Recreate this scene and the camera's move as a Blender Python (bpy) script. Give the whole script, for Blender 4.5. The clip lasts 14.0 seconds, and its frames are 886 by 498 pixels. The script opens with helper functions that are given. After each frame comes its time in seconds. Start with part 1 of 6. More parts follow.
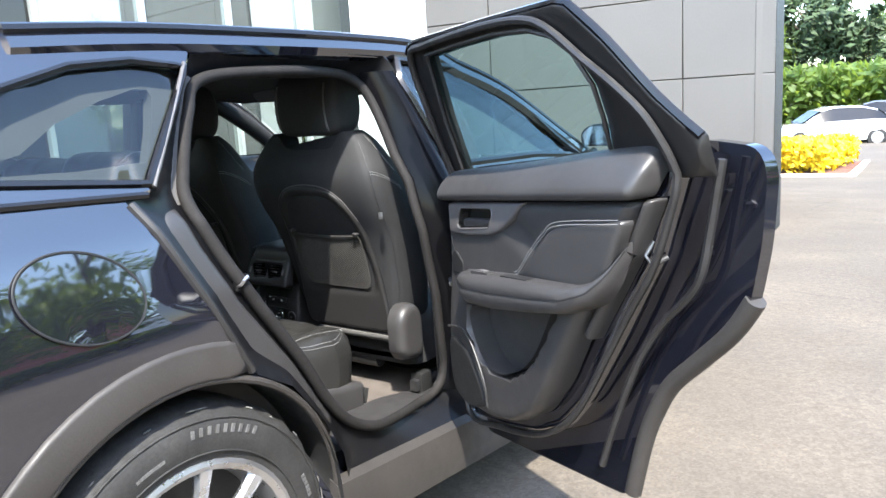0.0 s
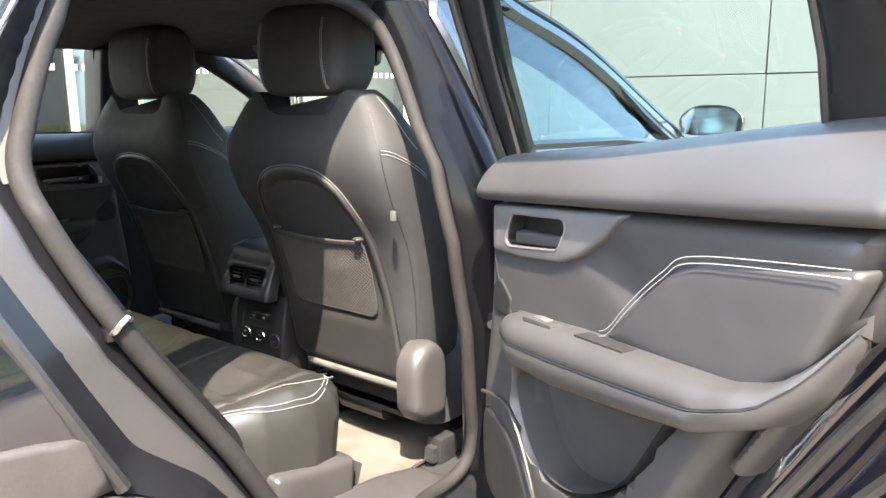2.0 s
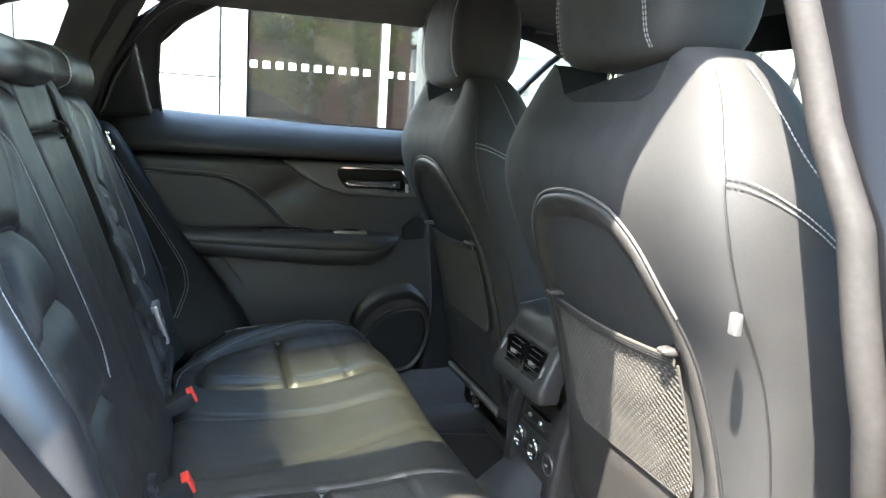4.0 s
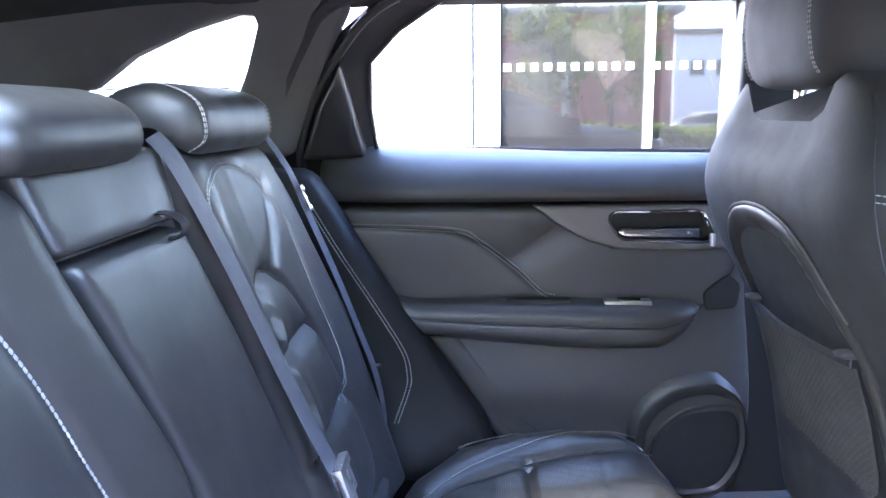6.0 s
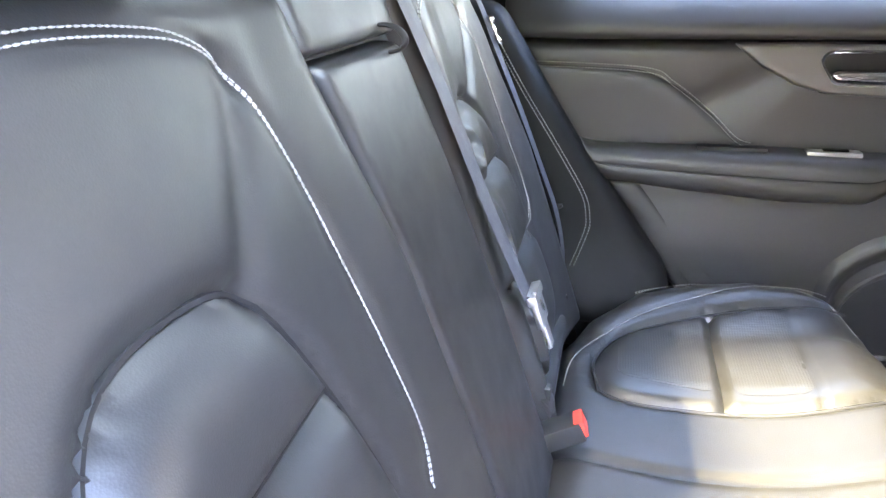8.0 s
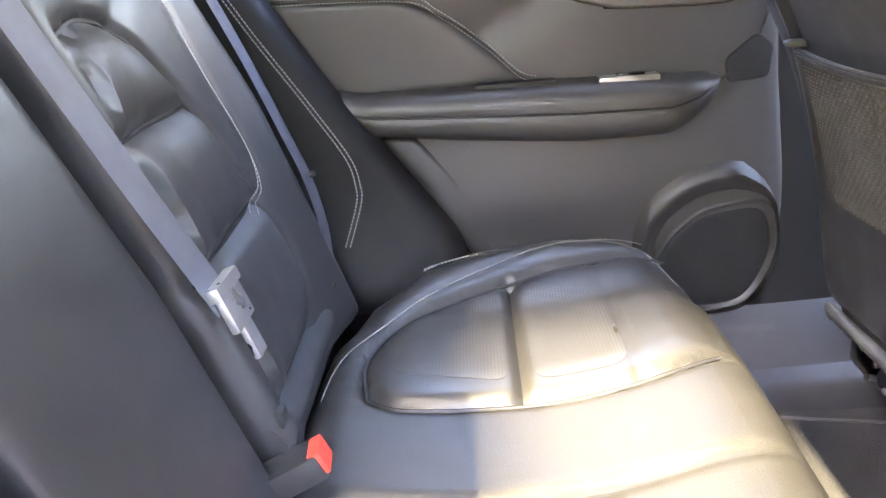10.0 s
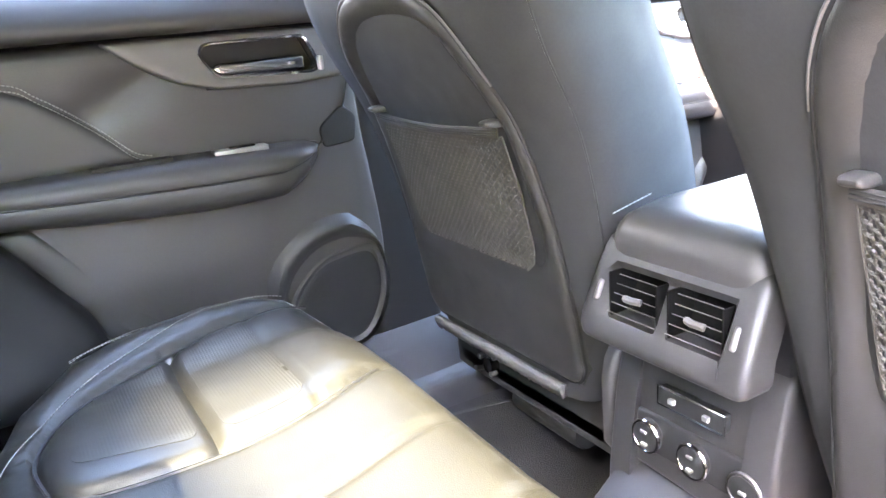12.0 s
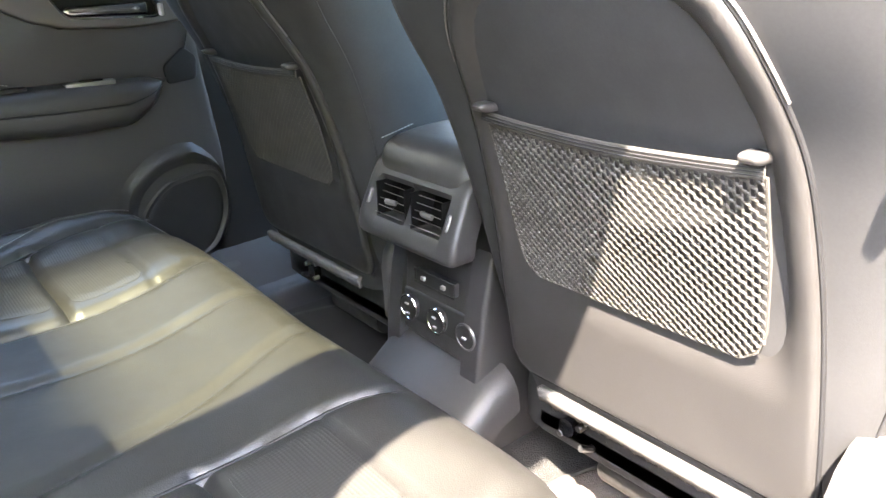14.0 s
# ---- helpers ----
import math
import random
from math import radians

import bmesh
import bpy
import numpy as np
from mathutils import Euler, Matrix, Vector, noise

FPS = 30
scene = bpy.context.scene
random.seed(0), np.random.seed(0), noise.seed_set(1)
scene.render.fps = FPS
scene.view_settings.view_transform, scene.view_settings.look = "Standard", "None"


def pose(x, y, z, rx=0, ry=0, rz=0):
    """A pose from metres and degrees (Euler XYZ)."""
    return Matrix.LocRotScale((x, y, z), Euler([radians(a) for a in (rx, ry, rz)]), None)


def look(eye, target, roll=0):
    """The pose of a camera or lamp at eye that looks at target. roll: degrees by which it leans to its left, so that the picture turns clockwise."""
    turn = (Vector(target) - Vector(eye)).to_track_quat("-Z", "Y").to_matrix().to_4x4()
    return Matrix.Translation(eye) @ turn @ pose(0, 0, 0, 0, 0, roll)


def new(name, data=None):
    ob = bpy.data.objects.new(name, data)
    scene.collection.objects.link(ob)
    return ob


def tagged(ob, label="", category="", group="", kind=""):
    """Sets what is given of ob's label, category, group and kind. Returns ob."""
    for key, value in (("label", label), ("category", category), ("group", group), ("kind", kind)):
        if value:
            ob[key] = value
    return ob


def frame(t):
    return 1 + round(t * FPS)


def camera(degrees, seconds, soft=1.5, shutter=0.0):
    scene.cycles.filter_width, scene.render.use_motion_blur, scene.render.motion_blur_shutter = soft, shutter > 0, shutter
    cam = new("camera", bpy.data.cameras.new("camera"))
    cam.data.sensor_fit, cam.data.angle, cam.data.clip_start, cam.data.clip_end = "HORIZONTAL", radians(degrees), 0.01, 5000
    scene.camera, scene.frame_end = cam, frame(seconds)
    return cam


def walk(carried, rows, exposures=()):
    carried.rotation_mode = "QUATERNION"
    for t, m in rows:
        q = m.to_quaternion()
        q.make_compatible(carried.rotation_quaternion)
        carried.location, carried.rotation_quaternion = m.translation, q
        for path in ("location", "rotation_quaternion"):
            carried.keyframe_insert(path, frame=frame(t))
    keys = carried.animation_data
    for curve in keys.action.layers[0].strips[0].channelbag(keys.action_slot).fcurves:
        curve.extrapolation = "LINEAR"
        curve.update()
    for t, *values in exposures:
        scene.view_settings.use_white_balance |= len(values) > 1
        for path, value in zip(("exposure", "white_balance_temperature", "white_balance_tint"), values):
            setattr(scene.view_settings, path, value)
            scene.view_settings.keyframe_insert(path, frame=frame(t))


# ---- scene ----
cam = camera(60.5, 14.0)
PATH = [
    (0, (-0.715, -2.197, 1.411), (0.868, -1.03, 1.046), -3.5),
    (0.5, (-0.621, -2.089, 1.398), (0.971, -0.939, 1.018), -2.9),
    (1, (-0.497, -1.971, 1.371), (1.091, -0.822, 0.977), -2.1),
    (1.5, (-0.3, -1.868, 1.352), (1.266, -0.686, 0.962), -1.2),
    (2, (-0.103, -1.758, 1.332), (1.407, -0.503, 0.949), -0.6),
    (2.5, (0.113, -1.623, 1.308), (1.502, -0.231, 0.938), 0.5),
    (3, (0.3, -1.496, 1.284), (1.495, 0.07, 0.938), 1.7),
    (3.5, (0.474, -1.36, 1.264), (1.404, 0.381, 0.94), 3.1),
    (4, (0.571, -1.242, 1.263), (1.176, 0.637, 0.94), 3.6),
    (6.5, (0.642, -0.588, 1.325), (0.454, 1.371, 0.969), -1.9),
    (7, (0.635, -0.554, 1.323), (0.271, 1.373, 0.931), -2.2),
    (7.5, (0.599, -0.588, 1.32), (0.086, 1.284, 0.837), -1.2),
    (8, (0.576, -0.682, 1.282), (0.151, 1.142, 0.582), -1.0),
    (10.3, (0.717, -0.364, 1.145), (0.68, 1.506, 0.438), -5.8),
    (10.5, (0.715, -0.333, 1.143), (0.743, 1.559, 0.497), -6.0),
    (11, (0.692, -0.348, 1.175), (1.014, 1.558, 0.66), -5.2),
    (11.5, (0.646, -0.422, 1.184), (1.29, 1.398, 0.659), -5.3),
    (12, (0.608, -0.513, 1.149), (1.55, 1.152, 0.564), -5.0),
    (12.5, (0.631, -0.591, 1.116), (1.752, 0.932, 0.466), -5.1),
    (13, (0.642, -0.627, 1.111), (1.838, 0.819, 0.42), -4.9),
    (13.5, (0.622, -0.664, 1.117), (1.828, 0.767, 0.41), -3.7),
    (14, (0.562, -0.811, 1.172), (1.715, 0.654, 0.449), -2.0),
]
EXPOSURES = [(0.0, 2.85, 6400, 8), (1.0, 3.42, 7000, 9), (2.0, 4.0, 7400, 10), (2.5, 4.0, 7300, 9), (3.0, 4.25, 7100, 9), (3.5, 4.7, 6900, 7), (4.0, 5.0, 6900, 7), (6.5, 6.55, 5800, 30), (7.5, 6.7, 5900, 30), (8.0, 7.05, 7400, 24), (10.5, 7.2, 7900, 30), (11.0, 7.4, 7700, 28), (11.5, 7.4, 7400, 25), (12.5, 6.95, 7300, 21), (13.5, 6.25, 7700, 18), (14.0, 5.95, 7400, 14)]
walk(cam, [(t, look(eye, target, roll)) for t, eye, target, roll in PATH], EXPOSURES)

# ---- light ----
SUN_AZ, SUN_EL = 42.0, 54.0
to_sun = Vector((-math.cos(radians(SUN_AZ)) * math.cos(radians(SUN_EL)), -math.sin(radians(SUN_AZ)) * math.cos(radians(SUN_EL)), math.sin(radians(SUN_EL))))
world = bpy.data.worlds.new("world")
scene.world = world
world.use_nodes = True
sky = world.node_tree.nodes.new("ShaderNodeTexSky")
sky.sky_type, sky.sun_disc = "NISHITA", False
sky.sun_elevation, sky.sun_rotation = radians(SUN_EL), math.atan2(to_sun.x, to_sun.y)
world.node_tree.links.new(sky.outputs[0], world.node_tree.nodes["Background"].inputs[0])
world.node_tree.nodes["Background"].inputs[1].default_value = 0.150
sun = new("sun", bpy.data.lights.new("sun", "SUN"))
sun.data.energy, sun.data.angle, sun.data.color = 2.2, radians(0.6), (1.0, 0.95, 0.88)
sun.matrix_world = look(to_sun * 40, (0, 0, 0))


# ---- materials ----
def mat(name, base, rough=0.5, metal=0.0, var=0.12, big=3.0, fine=180.0, bump=0.15, dist=0.0006, wear=0.08, tex="noise", coat=0.0, ior=1.5, tint=None):
    m = bpy.data.materials.new(name)
    m.use_nodes = True
    nt = m.node_tree
    b = nt.nodes["Principled BSDF"]
    co = nt.nodes.new("ShaderNodeTexCoord").outputs["Object"]

    def noise_tex(scale, detail=4.0):
        n = nt.nodes.new("ShaderNodeTexNoise")
        n.inputs["Scale"].default_value, n.inputs["Detail"].default_value = scale, detail
        nt.links.new(co, n.inputs["Vector"])
        return n.outputs["Fac"]

    def ramp(src, lo, hi):
        r = nt.nodes.new("ShaderNodeMapRange")
        r.inputs["From Min"].default_value, r.inputs["From Max"].default_value = 0.3, 0.7
        r.inputs["To Min"].default_value, r.inputs["To Max"].default_value = lo, hi
        nt.links.new(src, r.inputs["Value"])
        return r.outputs["Result"]

    large, small = noise_tex(big), noise_tex(fine, 2.0)
    mul = nt.nodes.new("ShaderNodeMath")
    mul.operation = "MULTIPLY"
    nt.links.new(ramp(large, 1 - var, 1 + var), mul.inputs[0])
    nt.links.new(ramp(small, 1 - var * 0.6, 1 + var * 0.6), mul.inputs[1])
    mix = nt.nodes.new("ShaderNodeVectorMath")
    mix.operation = "SCALE"
    mix.inputs[0].default_value = base
    nt.links.new(mul.outputs[0], mix.inputs["Scale"])
    out = mix.outputs["Vector"]
    if tint:
        mx = nt.nodes.new("ShaderNodeMix")
        mx.data_type = "RGBA"
        nt.links.new(ramp(noise_tex(big * 2.3), 0, 1), mx.inputs["Factor"])
        nt.links.new(out, mx.inputs["A"])
        mx.inputs["B"].default_value = (*tint, 1)
        out = mx.outputs["Result"]
    nt.links.new(out, b.inputs["Base Color"])
    nt.links.new(ramp(noise_tex(big * 4), max(rough - wear, 0.02), min(rough + wear, 1)), b.inputs["Roughness"])
    b.inputs["Metallic"].default_value, b.inputs["IOR"].default_value = metal, ior
    b.inputs["Coat Weight"].default_value, b.inputs["Coat Roughness"].default_value = coat, 0.03
    if bump:
        bp = nt.nodes.new("ShaderNodeBump")
        bp.inputs["Strength"].default_value, bp.inputs["Distance"].default_value = bump, dist
        if tex == "leather":
            v = nt.nodes.new("ShaderNodeTexVoronoi")
            v.inputs["Scale"].default_value = fine * 2.2
            nt.links.new(co, v.inputs["Vector"])
            nt.links.new(v.outputs["Distance"], bp.inputs["Height"])
        elif tex == "dots":
            v = nt.nodes.new("ShaderNodeTexVoronoi")
            v.inputs["Scale"].default_value, v.inputs["Randomness"].default_value = fine, 0.0
            nt.links.new(co, v.inputs["Vector"])
            nt.links.new(v.outputs["Distance"], bp.inputs["Height"])
        else:
            nt.links.new(small, bp.inputs["Height"])
        nt.links.new(bp.outputs["Normal"], b.inputs["Normal"])
    return m


def glass_mat(name, tint, rough=0.0):
    m = bpy.data.materials.new(name)
    m.use_nodes = True
    nt = m.node_tree
    nt.nodes.remove(nt.nodes["Principled BSDF"])
    tr, gl, mx, fr, pw, ad = (nt.nodes.new("ShaderNode" + k) for k in ("BsdfTransparent", "BsdfGlossy", "MixShader", "LayerWeight", "Math", "Math"))
    tr.inputs[0].default_value = (*tint, 1)
    gl.inputs["Roughness"].default_value = rough + 0.01
    pw.operation, pw.inputs[1].default_value = "POWER", 3.0
    ad.operation, ad.inputs[1].default_value, ad.inputs[2].default_value = "MULTIPLY_ADD", 0.75, 0.06
    nt.links.new(fr.outputs["Facing"], pw.inputs[0])
    nt.links.new(pw.outputs[0], ad.inputs[0])
    nt.links.new(ad.outputs[0], mx.inputs[0])
    nt.links.new(tr.outputs[0], mx.inputs[1])
    nt.links.new(gl.outputs[0], mx.inputs[2])
    nt.links.new(mx.outputs[0], nt.nodes["Material Output"].inputs[0])
    return m


PAINT = mat("black metallic paint", (0.007, 0.0075, 0.012), 0.03, 0.0, 0.1, 2, 400, 0.0, 0.0001, 0.012, ior=2.2)
GLOSS = mat("gloss black trim", (0.008, 0.008, 0.009), 0.16, 0, 0.1, 5, 300, 0.03, 0.0002, 0.05)
SEALG = mat("grey sponge seal", (0.020, 0.0185, 0.0178), 0.7, 0, 0.2, 9, 160, 0.3, 0.0008, 0.12, ior=1.25)
RUBBER = mat("rubber seal", (0.022, 0.021, 0.021), 0.45, 0, 0.2, 9, 120, 0.25, 0.0006, 0.12)
CLAD = mat("grey plastic cladding", (0.036, 0.032, 0.029), 0.55, 0, 0.15, 5, 260, 0.3, 0.0006, 0.1)
PLASTIC = mat("dark trim plastic", (0.037, 0.035, 0.0347), 0.42, 0, 0.1, 6, 420, 0.3, 0.0004, 0.06)
SOFT = mat("soft touch trim", (0.041, 0.039, 0.0387), 0.42, 0, 0.08, 5, 500, 0.3, 0.0004, 0.06, tex="leather")
LEATHER = mat("black leather", (0.0225, 0.0225, 0.0232), 0.76, 0, 0.12, 6, 330, 0.16, 0.0004, 0.06, tex="leather", ior=1.48)
FELT = mat("pale felt", (0.075, 0.072, 0.068), 0.95, 0, 0.25, 30, 500, 0.8, 0.0015, 0.05)
# The front seats' leather again, glossier so the bench's sheen is put in.
BENCHLEATHER = mat("bench leather with added sheen", (0.0185, 0.0185, 0.0192), 0.43, 0, 0.12, 6, 330, 0.16, 0.0004, 0.06, tex="leather", ior=1.68)
# Darker, duller copy of the seat leather, to hold down the bolster's brightness.
SIDELEATHER = mat("darkened side leather", (0.0085, 0.0085, 0.009), 0.62, 0, 0.12, 6, 330, 0.16, 0.0004, 0.06, tex="leather", ior=1.3)
VENTBLACK = mat("black vent plastic", (0.003, 0.003, 0.003), 0.7, 0, 0.1, 8, 300, 0.2, 0.0004, ior=1.2)
CONSOLE = mat("grey console plastic", (0.026, 0.0252, 0.0256), 0.45, 0, 0.1, 6, 420, 0.3, 0.0004, 0.06)
PERF = mat("perforated black cloth", (0.010, 0.010, 0.0102), 0.7, 0, 0.12, 6, 420, 0.7, 0.0009, 0.06, tex="dots", ior=1.35)
SATIN = mat("satin silver trim", (0.36, 0.35, 0.345), 0.38, 0.75, 0.05, 8, 600, 0.1, 0.0002, 0.06)
CHROME = mat("chrome", (0.75, 0.75, 0.76), 0.1, 1.0, 0.04, 8, 300, 0.02, 0.0001, 0.04)
THREAD = mat("pale thread", (0.25, 0.247, 0.24), 0.7, 0, 0.1, 20, 900, 0.2, 0.0003)
# Same leather once more, its gloss and warmth set for light on the cushion.
CUSHION = mat("cushion leather with added sheen", (0.018, 0.0174, 0.0160), 0.42, 0, 0.12, 6, 330, 0.3, 0.0005, 0.06, tex="leather", ior=1.55)
CUSHPERF = mat("perforated leather with added sheen", (0.024, 0.0233, 0.0215), 0.44, 0, 0.12, 6, 260, 0.6, 0.0007, 0.06, tex="dots", ior=1.5)
# Darker leather; along grooves and gaps its tone stands in for crease shade.
SEAM = mat("dark crease and seam leather", (0.009, 0.009, 0.01), 0.6, 0, 0.1, 20, 500, 0.2, 0.0003)
# Carpet in two copies, the first coloured as if sunlit.
CARPET = mat("sunlit grey brown carpet", (0.095, 0.080, 0.069), 0.95, 0, 0.25, 10, 420, 0.9, 0.002, 0.04)
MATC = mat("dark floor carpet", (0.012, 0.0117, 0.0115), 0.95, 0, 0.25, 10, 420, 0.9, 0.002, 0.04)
LINER = mat("black headlining cloth", (0.013, 0.0127, 0.0127), 0.95, 0, 0.1, 6, 700, 0.4, 0.0006)
PILLAR = mat("pillar cloth", (0.085, 0.08, 0.077), 0.9, 0, 0.1, 6, 700, 0.4, 0.0006)
NET = mat("woven net cord", (0.046, 0.0425, 0.0375), 0.8, 0, 0.2, 30, 900, 0.4, 0.0005)
DARK = mat("dark recess plastic", (0.012, 0.012, 0.012), 0.6, 0, 0.1, 8, 300, 0.2, 0.0004)
METAL = mat("seat metal", (0.16, 0.16, 0.165), 0.4, 0.9, 0.2, 10, 200, 0.2, 0.0004, 0.12)
BELT = mat("seat belt webbing", (0.06, 0.062, 0.075), 0.55, 0, 0.1, 12, 900, 0.6, 0.0005)
RED = mat("red button", (0.75, 0.05, 0.03), 0.4, 0, 0.05, 20, 400, 0.05, 0.0002)
GLASS = glass_mat("car window glass", (0.74, 0.80, 0.77))
# Real green tint, deepened on the right for the sky those panes mirror.
TEAL = glass_mat("green glass with painted sky tint", (0.52, 0.70, 0.69))
SILVER = mat("satin grey handle trim", (0.12, 0.113, 0.112), 0.42, 0.3, 0.05, 8, 600, 0.1, 0.0002, 0.06)
SHUT = mat("black painted doorway frame", (0.007, 0.007, 0.008), 0.34, 0, 0.15, 6, 300, 0.05, 0.0002, 0.06, ior=1.4)
PILLARB = mat("black pillar paint", (0.004, 0.004, 0.0048), 0.16, 0, 0.15, 3, 300, 0.0, 0.0002, 0.05, ior=1.18)
PANEL = mat("grey seat back panel", (0.0265, 0.0253, 0.0246), 0.45, 0, 0.08, 5, 500, 0.3, 0.0004, 0.06, tex="leather")
APPLIQUE = mat("black window trim plastic", (0.013, 0.0125, 0.0125), 0.38, 0, 0.1, 6, 500, 0.3, 0.0004, 0.06)
PRIV = glass_mat("privacy window glass", (0.40, 0.47, 0.45))


def sun_patch_mat():
    """Unseen sheet added to shape the sun patch; it thins out across and ahead."""
    m = bpy.data.materials.new("sun patch sheet")
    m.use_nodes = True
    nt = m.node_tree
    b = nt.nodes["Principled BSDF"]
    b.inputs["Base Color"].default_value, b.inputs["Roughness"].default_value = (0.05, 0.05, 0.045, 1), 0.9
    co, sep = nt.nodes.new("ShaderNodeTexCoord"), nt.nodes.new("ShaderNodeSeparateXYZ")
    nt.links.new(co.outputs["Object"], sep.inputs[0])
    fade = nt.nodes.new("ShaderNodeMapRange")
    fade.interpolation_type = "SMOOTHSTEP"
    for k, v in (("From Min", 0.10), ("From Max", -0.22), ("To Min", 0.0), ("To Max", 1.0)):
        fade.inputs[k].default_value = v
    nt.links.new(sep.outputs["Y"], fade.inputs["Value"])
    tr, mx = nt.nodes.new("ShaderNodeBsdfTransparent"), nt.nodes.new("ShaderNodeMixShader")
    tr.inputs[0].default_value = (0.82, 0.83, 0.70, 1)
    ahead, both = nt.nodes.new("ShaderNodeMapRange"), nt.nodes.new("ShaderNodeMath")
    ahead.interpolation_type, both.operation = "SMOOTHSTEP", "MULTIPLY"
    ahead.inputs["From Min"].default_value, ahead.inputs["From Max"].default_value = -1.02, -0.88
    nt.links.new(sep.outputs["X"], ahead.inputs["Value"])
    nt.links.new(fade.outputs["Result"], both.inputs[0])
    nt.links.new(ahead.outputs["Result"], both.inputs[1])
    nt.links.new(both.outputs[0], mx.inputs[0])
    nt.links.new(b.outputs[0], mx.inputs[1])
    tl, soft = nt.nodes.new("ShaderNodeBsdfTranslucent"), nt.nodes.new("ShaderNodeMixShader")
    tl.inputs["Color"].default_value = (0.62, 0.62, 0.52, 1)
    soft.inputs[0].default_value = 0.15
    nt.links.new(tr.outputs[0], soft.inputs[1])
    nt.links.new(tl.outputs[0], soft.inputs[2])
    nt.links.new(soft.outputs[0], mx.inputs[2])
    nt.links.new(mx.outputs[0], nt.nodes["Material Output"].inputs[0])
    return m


ROOFGLASS = glass_mat("dark roof glass", (0.60, 0.64, 0.58))
SUN_PATCH = sun_patch_mat()
TYRE = mat("tyre rubber", (0.022, 0.021, 0.02), 0.75, 0, 0.35, 12, 160, 0.5, 0.001, 0.15)
SCUFF = mat("scuffed tyre rubber", (0.09, 0.088, 0.085), 0.8, 0, 0.4, 30, 200, 0.5, 0.001, 0.1)
CHALK = mat("pale kerb scuff", (0.15, 0.145, 0.135), 0.9, 0, 0.5, 40, 300, 0.5, 0.001, 0.05)
ALLOY = mat("silver alloy", (0.55, 0.55, 0.56), 0.3, 0.9, 0.06, 6, 300, 0.05, 0.0003)
CONCRETE = mat("concrete forecourt", (0.114, 0.093, 0.070), 0.9, 0, 0.26, 0.6, 26, 0.8, 0.006, 0.05, tint=(0.098, 0.080, 0.060))


def add_grit(m):
    """Pale and dark pebbles and fine cracks over a ground material."""
    nt = m.node_tree
    b = nt.nodes["Principled BSDF"]
    src = b.inputs["Base Color"].links[0].from_socket
    co = nt.nodes.new("ShaderNodeTexCoord").outputs["Object"]
    for kind, scale, lo, hi, f0, f1 in (("CELL", 95.0, 0.84, 1.16, 0.0, 1.0), ("CRACK", 0.3, 0.8, 1.0, 0.0, 0.006), ("CELL", 33.0, 0.93, 1.07, 0.0, 1.0)):
        v = nt.nodes.new("ShaderNodeTexVoronoi")
        v.inputs["Scale"].default_value = scale
        warp = nt.nodes.new("ShaderNodeTexNoise")
        warp.inputs["Scale"].default_value, warp.inputs["Detail"].default_value = 2.5, 6.0
        nt.links.new(co, warp.inputs["Vector"])
        add = nt.nodes.new("ShaderNodeVectorMath")
        add.operation = "MULTIPLY_ADD"
        add.inputs[1].default_value = (0.35, 0.35, 0.35) if kind == "CRACK" else (0.0, 0.0, 0.0)
        nt.links.new(warp.outputs["Color"], add.inputs[0])
        nt.links.new(co, add.inputs[2])
        nt.links.new(add.outputs["Vector"], v.inputs["Vector"])
        r = nt.nodes.new("ShaderNodeMapRange")
        r.inputs["From Min"].default_value, r.inputs["From Max"].default_value = f0, f1
        r.inputs["To Min"].default_value, r.inputs["To Max"].default_value = lo, hi
        if kind == "CRACK":
            v.feature = "DISTANCE_TO_EDGE"
            nt.links.new(v.outputs["Distance"], r.inputs["Value"])
        else:
            sep = nt.nodes.new("ShaderNodeSeparateColor")
            nt.links.new(v.outputs["Color"], sep.inputs[0])
            nt.links.new(sep.outputs[0], r.inputs["Value"])
        sc = nt.nodes.new("ShaderNodeVectorMath")
        sc.operation = "SCALE"
        nt.links.new(src, sc.inputs[0])
        nt.links.new(r.outputs["Result"], sc.inputs["Scale"])
        src = sc.outputs["Vector"]
    nt.links.new(src, b.inputs["Base Color"])


add_grit(CONCRETE)
GREYPAN = mat("grey metal cladding panel", (0.128, 0.122, 0.113), 0.5, 0.2, 0.05, 0.8, 60, 0.04, 0.0006, 0.06)
# White wall panels greyed down; the lower brightness is put into their colour.
PALEPAN = mat("greyed white cladding panel", (0.42, 0.42, 0.41), 0.5, 0, 0.05, 0.8, 60, 0.04, 0.0006, 0.06)
WHITEPAN = mat("white cladding panel", (0.83, 0.83, 0.82), 0.5, 0, 0.03, 0.8, 60, 0.04, 0.0006, 0.06)
BRICK = mat("red brick", (0.40, 0.135, 0.085), 0.9, 0, 0.3, 3, 40, 0.6, 0.004, 0.05)
LEAF = mat("sunlit leaves", (0.12, 0.17, 0.03), 0.6, 0, 0.4, 1.2, 14, 0.5, 0.01, 0.1, tint=(0.05, 0.10, 0.02))
DLEAF = mat("dark conifer leaves", (0.035, 0.06, 0.02), 0.7, 0, 0.4, 1.2, 14, 0.5, 0.01, 0.1)
YELLOW = mat("yellow flowers", (0.80, 0.62, 0.02), 0.6, 0, 0.3, 4, 30, 0.4, 0.006)
SOIL = mat("bark mulch", (0.16, 0.075, 0.05), 0.95, 0, 0.4, 3, 60, 0.9, 0.02)
BARK = mat("tree bark", (0.12, 0.09, 0.065), 0.9, 0, 0.3, 4, 40, 0.8, 0.01)
KERB = mat("concrete kerb", (0.5, 0.48, 0.45), 0.9, 0, 0.15, 3, 60, 0.5, 0.003)
